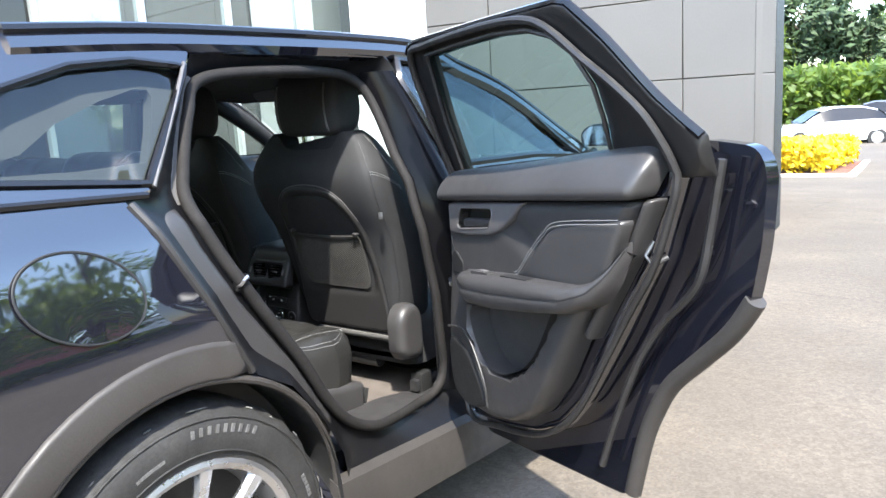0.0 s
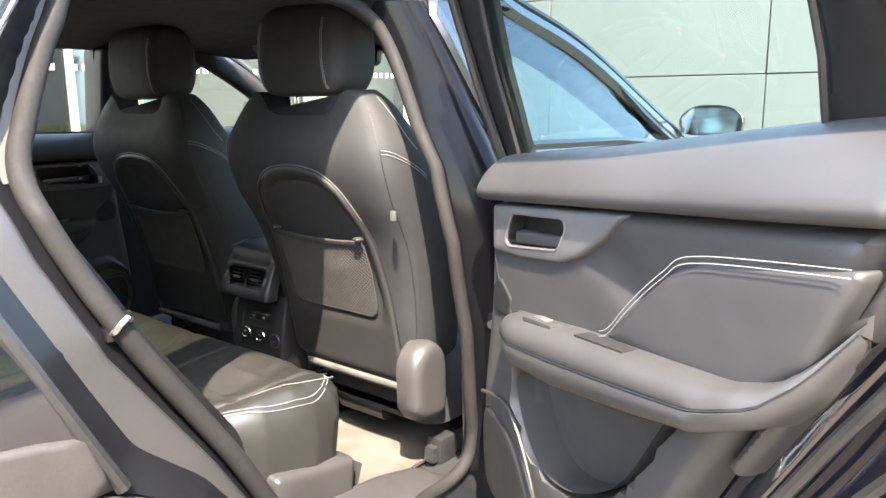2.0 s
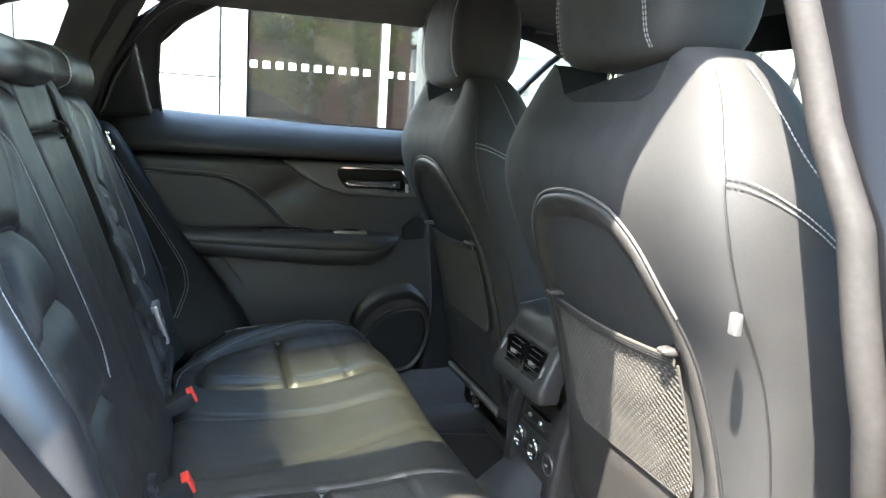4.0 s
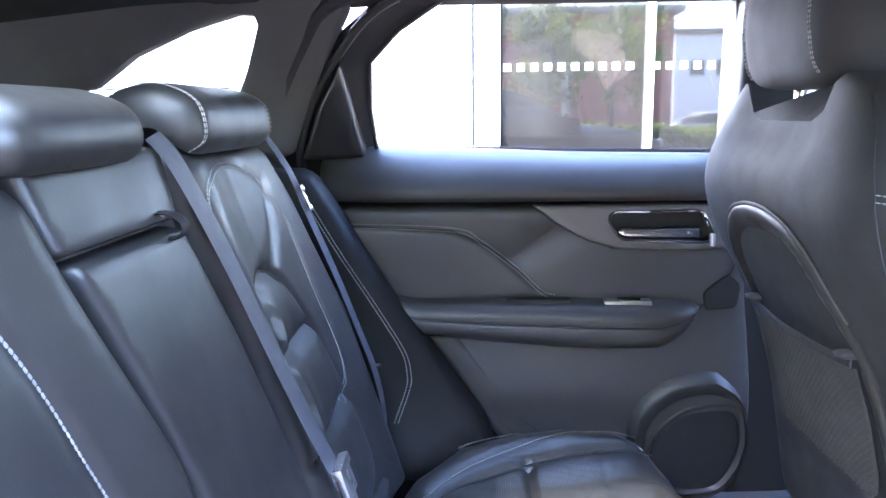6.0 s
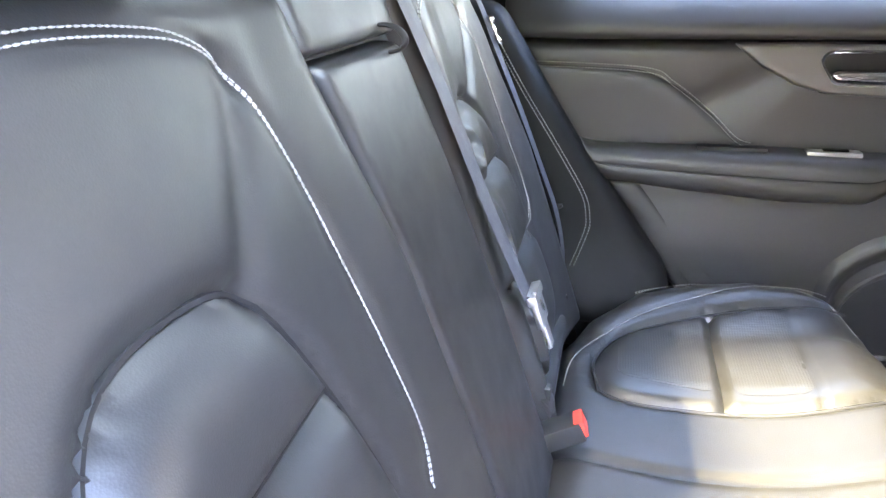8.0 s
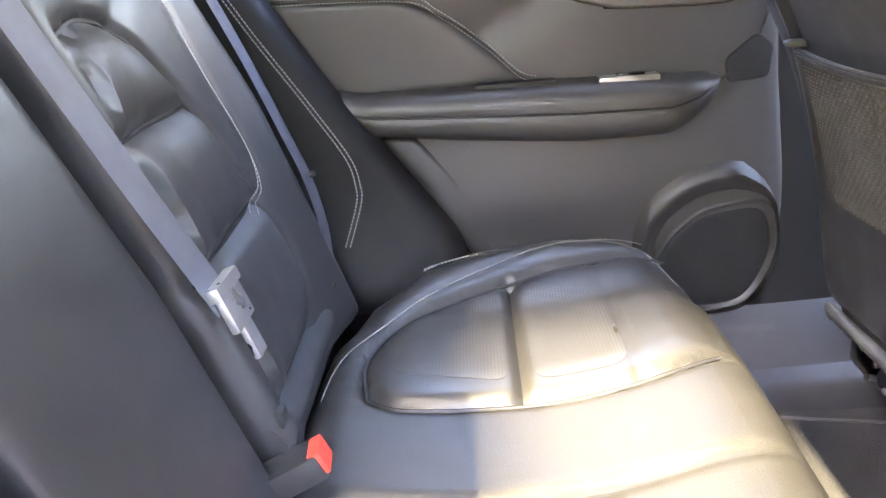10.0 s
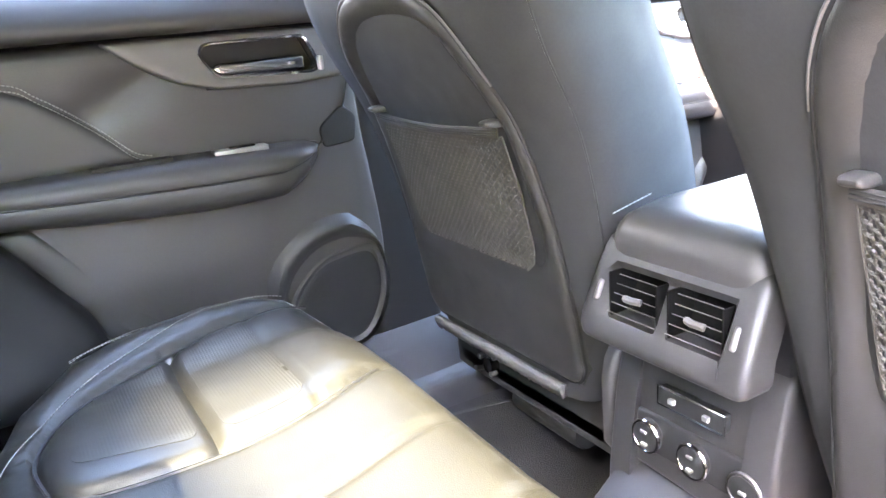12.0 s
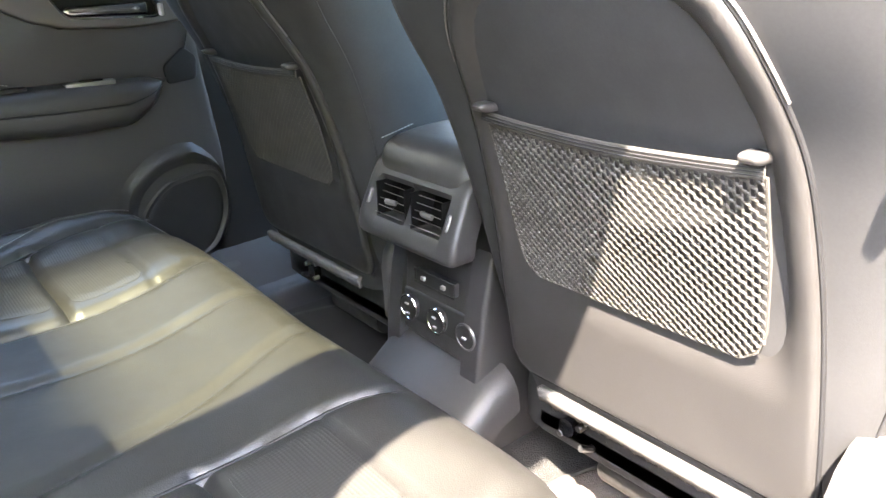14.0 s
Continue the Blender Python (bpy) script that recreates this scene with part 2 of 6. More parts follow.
WHITECAR = mat("white car paint", (0.8, 0.8, 0.8), 0.25, 0, 0.02, 3, 200, 0.01, 0.0002, 0.03, coat=1.0)
GREYCAR = mat("silver grey car paint", (0.25, 0.25, 0.27), 0.3, 0.5, 0.04, 3, 200, 0.01, 0.0002, 0.03, coat=1.0)
# One glazing in two copies; reflection brightness is set by colour for each.
FACADE = mat("showroom glass with dimmed reflection", (0.048, 0.045, 0.042), 0.03, 0.85, 0.03, 1, 30, 0.0, 0.0, 0.01)
FACADE2 = mat("showroom glass with brightened reflection", (0.30, 0.33, 0.31), 0.03, 0.85, 0.03, 1, 30, 0.0, 0.0, 0.01)


def let_through(m, colour, share):
    """Leaves that also pass light from behind."""
    nt = m.node_tree
    tr, mx = nt.nodes.new("ShaderNodeBsdfTranslucent"), nt.nodes.new("ShaderNodeMixShader")
    tr.inputs["Color"].default_value = (*colour, 1)
    mx.inputs[0].default_value = share
    nt.links.new(nt.nodes["Principled BSDF"].outputs[0], mx.inputs[1])
    nt.links.new(tr.outputs[0], mx.inputs[2])
    nt.links.new(mx.outputs[0], nt.nodes["Material Output"].inputs[0])


let_through(LEAF, (0.30, 0.40, 0.05), 0.45)
ALU = mat("pale aluminium mullion", (0.55, 0.58, 0.56), 0.4, 0.6, 0.05, 3, 200, 0.05, 0.0003)


# ---- mesh helpers ----
from mathutils import geometry

base_of = {}


def thing(name, base, label, category, group="", kind=""):
    ob = new(name)
    ob.location = base
    base_of[ob] = Vector(base)
    return tagged(ob, label, category, group, kind)


def part(name, bm, material, parent, label="", sharp=40):
    """One mesh, its vertices given in world coordinates, under a thing or a part."""
    base = base_of[parent]
    bmesh.ops.recalc_face_normals(bm, faces=bm.faces)
    for v in bm.verts:
        v.co -= base
    me = bpy.data.meshes.new(name)
    bm.to_mesh(me)
    bm.free()
    me.materials.append(material)
    for p in me.polygons:
        p.use_smooth = True
    if sharp:
        me.set_sharp_from_angle(angle=radians(sharp))
    ob = new(name, me)
    ob.parent = parent
    base_of[ob] = base
    return tagged(ob, label)


def structure(name, bm, material, label="", category="", kind="structure", sharp=40):
    bmesh.ops.recalc_face_normals(bm, faces=bm.faces)
    me = bpy.data.meshes.new(name)
    bm.to_mesh(me)
    bm.free()
    me.materials.append(material)
    for p in me.polygons:
        p.use_smooth = True
    if sharp:
        me.set_sharp_from_angle(angle=radians(sharp))
    ob = new(name, me)
    base_of[ob] = Vector((0, 0, 0))
    return tagged(ob, label, category, "", kind)


def spline(pts, n=6, closed=True):
    """A smooth curve through points of any dimension."""
    p = [np.array(q, float) for q in pts]
    k, out = len(p), []
    for i in range(k if closed else k - 1):
        a, b, c, d = (p[(i + j) % k] if closed else p[min(max(i + j, 0), k - 1)] for j in (-1, 0, 1, 2))
        for s in range(n):
            t = s / n
            out.append(0.5 * (2 * b + (c - a) * t + (2 * a - 5 * b + 4 * c - d) * t * t + (3 * b - a - 3 * c + d) * t ** 3))
    if not closed:
        out.append(p[-1])
    return out


def fillet(pts, r, n=4):
    """A closed polygon with its corners rounded."""
    p, out = [np.array(q, float) for q in pts], []
    for i, b in enumerate(p):
        a, c = p[i - 1], p[(i + 1) % len(p)]
        ra = min(r, 0.48 * np.linalg.norm(a - b))
        rc = min(r, 0.48 * np.linalg.norm(c - b))
        s, e = b + (a - b) / np.linalg.norm(a - b) * ra, b + (c - b) / np.linalg.norm(c - b) * rc
        for j in range(n + 1):
            t = j / n
            out.append((1 - t) ** 2 * s + 2 * t * (1 - t) * b + t * t * e)
    return out


def resample(poly, step):
    out = []
    for i, a in enumerate(poly):
        b = poly[(i + 1) % len(poly)]
        k = max(1, int(math.ceil(np.linalg.norm(np.subtract(b, a)) / step)))
        out += [np.add(a, np.subtract(b, a) * j / k) for j in range(k)]
    return np.array(out)


def inside(q, poly):
    x, y = q[:, 0], q[:, 1]
    hit = np.zeros(len(q), bool)
    for (x0, y0), (x1, y1) in zip(poly, np.roll(poly, -1, 0)):
        if y0 != y1:
            hit ^= ((y0 > y) != (y1 > y)) & (x < (x1 - x0) * (y - y0) / (y1 - y0) + x0)
    return hit


def linedist(q, line, closed=False):
    """The distance of 2D points from a polyline."""
    line = np.array(line, float)
    d = np.full(len(q), 1e9)
    ends = np.roll(line, -1, 0) if closed else line[1:]
    for a, b in zip(line, ends):
        ab = b - a
        t = np.clip(((q - a) @ ab) / max(ab @ ab, 1e-12), 0, 1)
        d = np.minimum(d, np.linalg.norm(q - a - t[:, None] * ab, axis=1))
    return d


def sheet(outline, place, height=None, step=0.02, holes=(), depth=0.012, rings=()):
    """A panel over a 2D outline: place(a, b, h) is its surface in the world, height(q, d) the height at 2D points q that lie d from the edge."""
    o = resample(outline, step)
    hs = [resample(h, step) for h in holes]
    pts, edges = [], []
    for loop in [o] + hs:
        k = len(pts)
        pts += list(loop)
        edges += [(k + i, k + (i + 1) % len(loop)) for i in range(len(loop))]
    extra = []
    area = sum(a[0] * b[1] - b[0] * a[1] for a, b in zip(o, np.roll(o, -1, 0)))
    for r in rings:
        tang = np.roll(o, -1, 0) - np.roll(o, 1, 0)
        tang /= np.linalg.norm(tang, axis=1)[:, None] + 1e-9
        nrm = np.stack([-tang[:, 1], tang[:, 0]], 1) * (1 if area > 0 else -1)
        c = o + nrm * r
        c = c[inside(c, o) & (linedist(c, o, True) > 0.93 * r)]
        extra.append(c)
    lo, hi = o.min(0), o.max(0)
    gx, gy = np.meshgrid(np.arange(lo[0] + step / 2, hi[0], step), np.arange(lo[1] + step / 2, hi[1], step))
    g = np.stack([gx.ravel(), gy.ravel()], 1)
    g = g[inside(g, o)]
    d = linedist(g, o, True)
    keep = d > (max(rings) + 0.4 * step if rings else 0.5 * step)
    for h in hs:
        keep &= ~inside(g, h) & (linedist(g, h, True) > 0.5 * step)
    extra.append(g[keep])
    extra = np.concatenate(extra)
    for h in hs:
        extra = extra[~inside(extra, h)]
    allp = [Vector(p) for p in pts] + [Vector(p) for p in extra]
    vs, _, fs, *_ = geometry.delaunay_2d_cdt(allp, edges, [], 0, 1e-6)
    q = np.array([tuple(v) for v in vs])
    tri = np.array([f for f in fs if len(f) == 3])
    cen = q[tri].mean(1)
    ok = inside(cen, o)
    for h in hs:
        ok &= ~inside(cen, h)
    tri = tri[ok]
    d = linedist(q, o, True)
    for h in hs:
        d = np.minimum(d, linedist(q, h, True))
    z = height(q, d) if height else np.zeros(len(q))
    bm = bmesh.new()
    top = [bm.verts.new(place(a, b, c)) for (a, b), c in zip(q, z)]
    count = {}
    for t in tri:
        bm.faces.new([top[i] for i in t])
        for i, j in ((t[0], t[1]), (t[1], t[2]), (t[2], t[0])):
            e = (min(i, j), max(i, j))
            count[e] = count.get(e, 0) + 1
    if depth is not None:
        low = [bm.verts.new(place(a, b, -depth)) for a, b in q]
        for t in tri:
            bm.faces.new([low[i] for i in t[::-1]])
        for (i, j), n in count.items():
            if n == 1:
                bm.faces.new([top[i], top[j], low[j], low[i]])
    loose = [v for v in bm.verts if not v.link_faces]
    bmesh.ops.delete(bm, geom=loose, context="VERTS")
    return bm


def dome(t, r):
    """A height that rises to t over a rounded edge r wide."""
    return lambda q, d: t * np.sqrt(np.maximum(1 - (1 - np.minimum(d / r, 1)) ** 2, 0))


def pad(outline, place, t, r, step=0.02, depth=0.01, holes=(), more=None):
    f = dome(t, r)
    return sheet(outline, place, (lambda q, d: f(q, d) + more(q, d)) if more else f, step, holes, depth, (0.1 * r, 0.3 * r, 0.6 * r, r))


def grooves(q, lines, depth, width):
    z = np.zeros(len(q))
    for line in lines:
        z = np.minimum(z, -depth * np.exp(-(linedist(q, line) / width) ** 2))
    return z


def tube(path, r, n=8, closed=False, flat=1.0, up=None):
    """A round or flattened bar along a path; flat is the second radius over the first, laid along up."""
    p = [Vector(q) for q in path]
    bm, rings, k = bmesh.new(), [], len(p)
    side = None
    for i, c in enumerate(p):
        a, b = (p[i - 1], p[(i + 1) % k]) if closed else (p[max(i - 1, 0)], p[min(i + 1, k - 1)])
        t = (b - a).normalized()
        if up is not None:
            side = t.cross(Vector(up)).normalized()
        elif side is None:
            side = t.orthogonal().normalized()
        else:
            side = (side - t * side.dot(t)).normalized()
        other = t.cross(side)
        rr = r[i] if isinstance(r, (list, tuple)) else r
        rings.append([bm.verts.new(c + rr * (math.cos(2 * math.pi * j / n) * side + flat * math.sin(2 * math.pi * j / n) * other)) for j in range(n)])
    for i in range(k if closed else k - 1):
        a, b = rings[i], rings[(i + 1) % k]
        for j in range(n):
            bm.faces.new((a[j], a[(j + 1) % n], b[(j + 1) % n], b[j]))
    if not closed:
        bm.faces.new(rings[0][::-1])
        bm.faces.new(rings[-1])
    return bm


def loft(rings, cap=True, closed=True):
    bm = bmesh.new()
    vs = [[bm.verts.new(p) for p in r] for r in rings]
    n = len(vs[0])
    for a, b in zip(vs, vs[1:]):
        for j in range(n if closed else n - 1):
            bm.faces.new((a[j], a[(j + 1) % n], b[(j + 1) % n], b[j]))
    if cap and closed:
        bm.faces.new(vs[0][::-1])
        bm.faces.new(vs[-1])
    return bm


def box(lo, hi, bevel=0.004, seg=2):
    bm = bmesh.new()
    bmesh.ops.create_cube(bm, size=1)
    for v in bm.verts:
        v.co = Vector([(l + h) / 2 + c * (h - l) for c, l, h in zip(v.co, lo, hi)])
    if bevel:
        bmesh.ops.bevel(bm, geom=bm.edges[:], offset=bevel, segments=seg, profile=0.6, affect="EDGES")
    return bm


def cyl(a, b, r, r2=None, n=20):
    a, b = Vector(a), Vector(b)
    return tube([a, a + (b - a) * 0.02, b - (b - a) * 0.02, b], [r * 0.96, r, r2 or r, (r2 or r) * 0.96], n)


def turned(bm, m):
    bmesh.ops.transform(bm, matrix=m, verts=bm.verts)
    return bm


def joined(bms):
    out = bmesh.new()
    for b in bms:
        me = bpy.data.meshes.new("tmp")
        b.to_mesh(me)
        b.free()
        out.from_mesh(me)
        bpy.data.meshes.remove(me)
    return out


def along(path, step):
    """Points at an even step along a 3D path."""
    p = [Vector(q) for q in path]
    out, left = [p[0]], step
    for a, b in zip(p, p[1:]):
        l, d = (b - a).length, 0.0
        while l - d >= left:
            d += left
            out.append(a + (b - a) * (d / l))
            left = step
        left -= l - d
    return out


def stitches(path, pitch=0.0055, r=0.0009):
    """A row of short thread stitches along a path."""
    pts = along(path, pitch)
    return joined([tube([a + (b - a) * 0.08, a + (b - a) * 0.5, a + (b - a) * 0.86], [r * 0.6, r, r * 0.6], 5) for a, b in zip(pts, pts[1:])])


# ---- the car's body ----
def side_y(z):
    """How far out the car's side lies at a height."""
    return float(np.interp(z, (0.3, 0.45, 0.6, 0.85, 1.05, 1.2, 1.28, 1.45, 1.58, 1.63), (0.84, 0.885, 0.90, 0.918, 0.908, 0.87, 0.822, 0.75, 0.685, 0.64)))


def ground_z(x):
    return 0.078 - 0.035 * (x - 0.12)


WHEEL = (0.12, 0.46)
car = thing("car", (1.2, 0, ground_z(1.2)), "black sport utility car parked with its rear door wide open", "car")


def right(x, z, h):
    return Vector((x, -side_y(z) - h, z))


def left(x, z, h):
    return Vector((x, side_y(z) + h, z))


CUT = [(0.40, 1.566), (0.30, 1.44), (0.185, 1.281), (0.112, 1.272), (0.15, 1.184), (0.295, 0.874), (0.411, 0.802), (0.506, 0.682), (0.572, 0.565), (0.60, 0.445),
       (1.14, 0.425), (1.20, 0.47), (1.205, 0.70), (1.18, 1.0), (1.16, 1.24), (1.135, 1.45), (1.10, 1.572), (0.70, 1.584)]
SEAL = [(0.632, 1.53), (0.43, 1.508), (0.36, 1.43), (0.297, 1.315), (0.272, 1.24), (0.298, 1.15), (0.358, 1.03), (0.49, 0.827), (0.565, 0.706), (0.645, 0.616),
        (0.75, 0.56), (0.87, 0.535), (1.02, 0.522), (1.11, 0.54), (1.14, 0.60), (1.125, 0.69), (1.098, 0.85), (1.076, 0.98), (1.063, 1.10), (1.062, 1.22), (1.064, 1.34), (1.056, 1.45), (1.02, 1.505), (0.92, 1.53)]


SEAL_LINE = np.array(spline(SEAL, 6))


def seal_in(x):
    """How far inside the car's side the doorway's seal runs."""
    return 0.062 + 0.05 * min(max((x - 0.75) / 0.25, 0), 1)


ARCH = [(WHEEL[0] + 0.43 * math.cos(radians(a)), WHEEL[1] + 0.435 * math.sin(radians(a))) for a in range(180, 39, -7)]
QUARTER_WIN = [(0.37, 1.535), (0.175, 1.297), (-0.10, 1.325), (-0.30, 1.35), (-0.20, 1.42), (-0.06, 1.487), (0.10, 1.535), (0.24, 1.548)]

quarter = [(0.395, 1.566), (0.297, 1.44), (0.18, 1.285), (0.107, 1.276), (0.146, 1.184), (0.29, 0.878), (0.262, 0.892)]
quarter += [(x, z) for x, z in ARCH[::-1] if x < 0.25] + [(-0.31, 0.40), (-0.72, 0.44), (-0.80, 0.70), (-0.80, 1.02), (-0.70, 1.28), (-0.55, 1.44), (-0.30, 1.56), (0.05, 1.615), (0.40, 1.625)]
for name, place in (("quarter_panel", right), ("quarter_panel", left)):
    part(name, sheet(quarter, place, lambda q, d: 0.006 * np.exp(-((q[:, 1] - 1.0 - 0.05 * q[:, 0]) / 0.05) ** 2), 0.04, [QUARTER_WIN], 0.02), PAINT, car)
    win = part("quarter_window", sheet(QUARTER_WIN, lambda x, z, h, p=place: p(x, z, h - 0.008), None, 0.05, (), None), PRIV, car, "dark tinted quarter glass")
    win.visible_shadow = False
    rim = [place(x, z, 0.002) for x, z in resample(QUARTER_WIN, 0.03)]
    part("window_trim", tube(rim, 0.009, 6, True), GLOSS, car, "gloss black window surround")
part("window_strip", tube([right(0.37 + t * -0.19, 1.545 - t * 0.255, 0.006) for t in np.linspace(0, 1, 9)], 0.005, 8), SILVER, car, "pale strip beside the quarter glass")

flap_ring = [right(-0.035 + 0.115 * math.cos(a), 1.116 + 0.083 * math.sin(a) - 0.02 * math.cos(a), 0.0055) for a in np.linspace(0, 2 * math.pi, 49)[:-1]]
flap = part("fuel_flap", sheet([(-0.035 + 0.112 * math.cos(a), 1.116 + 0.08 * math.sin(a) - 0.02 * math.cos(a)) for a in np.linspace(0, 2 * math.pi, 49)[:-1]],
                               lambda x, z, h: right(x, z, h + 0.007), None, 0.03, (), 0.004), PAINT, car)
part("gap", tube(flap_ring, 0.0028, 6, True), DARK, flap)
part("belt_moulding", tube([right(x, 1.275 + 0.045 * (0.16 - x), 0.004) for x in np.linspace(-0.5, 0.16, 12)], 0.008, 6), GLOSS, car)

for place, sgn in ((right, -1), (left, 1)):
    out = [(WHEEL[0] + 0.505 * math.cos(radians(a)), WHEEL[1] + 0.515 * math.sin(radians(a))) for a in range(200, 68, -6)] + [(0.262, 0.955), (0.287, 0.88)]
    inn = [(x, z) for x, z in ARCH[::-1] if x < 0.27] + [(WHEEL[0] + 0.43 * math.cos(radians(200)), WHEEL[1] + 0.435 * math.sin(radians(200)))]
    part("arch_cladding", pad(out + inn, lambda x, z, h, p=place: p(x, z, h + 0.002), 0.010, 0.010, 0.03, 0.01), CLAD, car, "grey plastic wheel arch cladding")
    lip = [Vector((x, sgn * y, z)) for x, z, y in [(WHEEL[0] + 0.43 * math.cos(radians(a)), WHEEL[1] + 0.435 * math.sin(radians(a)), 0.915 - 0.03 * max(0, (60 - a) / 60)) for a in range(190, -12, -6)]]
    part("arch_lip", tube(lip, 0.009, 8), CLAD, car)
    liner = [[Vector((WHEEL[0] + 0.425 * math.cos(radians(a)), sgn * y, WHEEL[1] + 0.43 * math.sin(radians(a)))) for a in range(195, -16, -7)] for y in (0.91, 0.80, 0.60)]
    part("wheel_arch_liner", loft(liner, False, False), DARK, car)

# the open doorway: painted flange, then the rubber seal
flange = sheet(CUT, lambda x, z, h: Vector((x, -side_y(z) + h, z)), lambda q, d: (linedist(q, CUT, True) / (linedist(q, CUT, True) + linedist(q, SEAL_LINE, True) + 1e-6)) ** 0.75 * (0.066 + 0.05 * np.clip((q[:, 0] - 0.75) / 0.25, 0, 1)), 0.014, [spline(SEAL, 6)], None)
bmesh.ops.delete(flange, geom=[f for f in flange.faces if f.calc_center_median().x > 1.05 and 0.56 < f.calc_center_median().z < 1.50], context="FACES")
edge_verts = {v for e in flange.edges if len(e.link_faces) < 2 for v in e.verts}
for _ in range(1):
    bmesh.ops.smooth_vert(flange, verts=[v for v in flange.verts if v not in edge_verts], factor=0.5, use_axis_x=False, use_axis_y=True, use_axis_z=False)
part("door_flange", flange, SHUT, car, "dark grey doorway flange")
pillar_rows = []
for z in np.linspace(0.53, 1.53, 34):
    xs = float(np.interp(z, (0.54, 0.60, 0.69, 0.85, 0.98, 1.10, 1.22, 1.34, 1.45, 1.505), (1.115, 1.14, 1.125, 1.098, 1.076, 1.064, 1.063, 1.064, 1.056, 1.03)))
    xc = float(np.interp(z, (0.47, 0.70, 1.0, 1.24, 1.45, 1.572), (1.205, 1.207, 1.183, 1.163, 1.138, 1.103)))
    pillar_rows.append([Vector((xs + (xc - xs) * f, -side_y(z) + 0.006 + 0.106 * (1 - f) ** 3.2 + 0.003 * math.sin(2 * math.pi * f), z)) for f in np.linspace(0, 1, 12)])
sm = np.array([[tuple(v) for v in r] for r in pillar_rows])
for _ in range(6):
    sm[1:-1] = 0.5 * sm[1:-1] + 0.25 * (sm[:-2] + sm[2:])
part("pillar_face", loft([[Vector(v) for v in r] for r in sm], False, False), PILLARB, car, "gloss black doorway pillar")
inner = [Vector((x, -side_y(z) + seal_in(x) - 0.016, z)) for x, z in spline(SEAL, 14)]
part("door_seal", tube(inner, 0.0145, 14, True), SEALG, car, "grey rubber doorway seal")
shut = [(0.19, 1.235), (0.235, 1.235), (0.26, 1.155), (0.32, 1.025), (0.455, 0.835), (0.525, 0.725), (0.575, 0.65), (0.56, 0.60), (0.50, 0.715), (0.40, 0.83), (0.30, 0.905), (0.17, 1.17)]
part("shut_face", pad(shut, lambda x, z, h: Vector((x, -side_y(z) + 0.043 - h, z)), 0.012, 0.02, 0.02, 0.02), PLASTIC, car, "grey plastic shut face of the rear pillar")
part("shut_edge", tube([right(x, z, 0.0) for x, z in spline([(0.118, 1.262), (0.155, 1.184), (0.225, 1.03), (0.30, 0.876)], 5, False)], 0.01, 8), RUBBER, car)
part("striker", tube([(0.334, -0.846, 1.047), (0.329, -0.874, 1.057), (0.333, -0.880, 1.066), (0.344, -0.879, 1.073), (0.351, -0.872, 1.068), (0.353, -0.846, 1.060)], 0.0038, 8), ALLOY, car, "bright steel door striker")
part("striker_plate", box((0.324, -0.860, 1.040), (0.362, -0.846, 1.076), 0.005), GLOSS, car)

# sill, rocker cladding
part("rocker", loft([[Vector((x, -y, z - 0.08 * (x - 0.85))) for y, z in ((0.70, 0.33), (0.86, 0.31), (0.885, 0.35), (0.875, 0.43), (0.80, 0.50), (0.70, 0.50))] for x in (0.52, 0.7, 0.9, 1.1, 1.5, 2.2)]), PAINT, car)
part("rocker_cladding", loft([[Vector((x, -y, z - 0.09 * (x - 0.55))) for y, z in ((0.86, 0.33), (0.895, 0.34), (0.905, 0.42), (0.895, 0.485), (0.87, 0.50))] for x in (0.54, 0.7, 0.9, 1.1, 1.5, 2.2)]), CLAD, car, "grey plastic sill cladding")
part("left_rocker", loft([[Vector((x, y, z)) for y, z in ((0.70, 0.33), (0.86, 0.31), (0.90, 0.40), (0.86, 0.46), (0.70, 0.50))] for x in (0.5, 2.2)]), PAINT, car)
part("sill_plate", pad([(0.60, -0.80), (1.12, -0.80), (1.12, -0.66), (1.0, -0.63), (0.78, -0.63), (0.62, -0.66)], lambda x, y, h: Vector((x, y, 0.505 - 0.08 * (x - 0.85) + 0.25 * max(0, (0.68 - x)) + h + 0.03 * (y + 0.8))), 0.02, 0.03, 0.03, 0.03),
     PLASTIC, car, "grey plastic sill cover")

# B-pillar and front door, roof, far side
part("b_pillar", sheet([(1.105, 1.57), (1.14, 1.45), (1.165, 1.24), (1.185, 1.0), (1.21, 0.70), (1.205, 0.46), (1.32, 0.46), (1.30, 0.9), (1.25, 1.2), (1.20, 1.45), (1.17, 1.57)], lambda x, z, h: Vector((x, -side_y(z) + 0.02 - h, z)), None, 0.03, (), 0.03), GLOSS, car, "gloss black centre pillar")
part("pillar_trim", pad([(1.08, 1.50), (1.09, 1.36), (1.08, 1.1), (1.11, 0.9), (1.15, 0.56), (1.27, 0.55), (1.25, 0.9), (1.22, 1.15), (1.18, 1.36), (1.15, 1.52)], lambda x, z, h: Vector((x - 0.0, -side_y(z) + 0.12 + h, z)), 0.02, 0.03, 0.03, 0.03), PLASTIC, car)
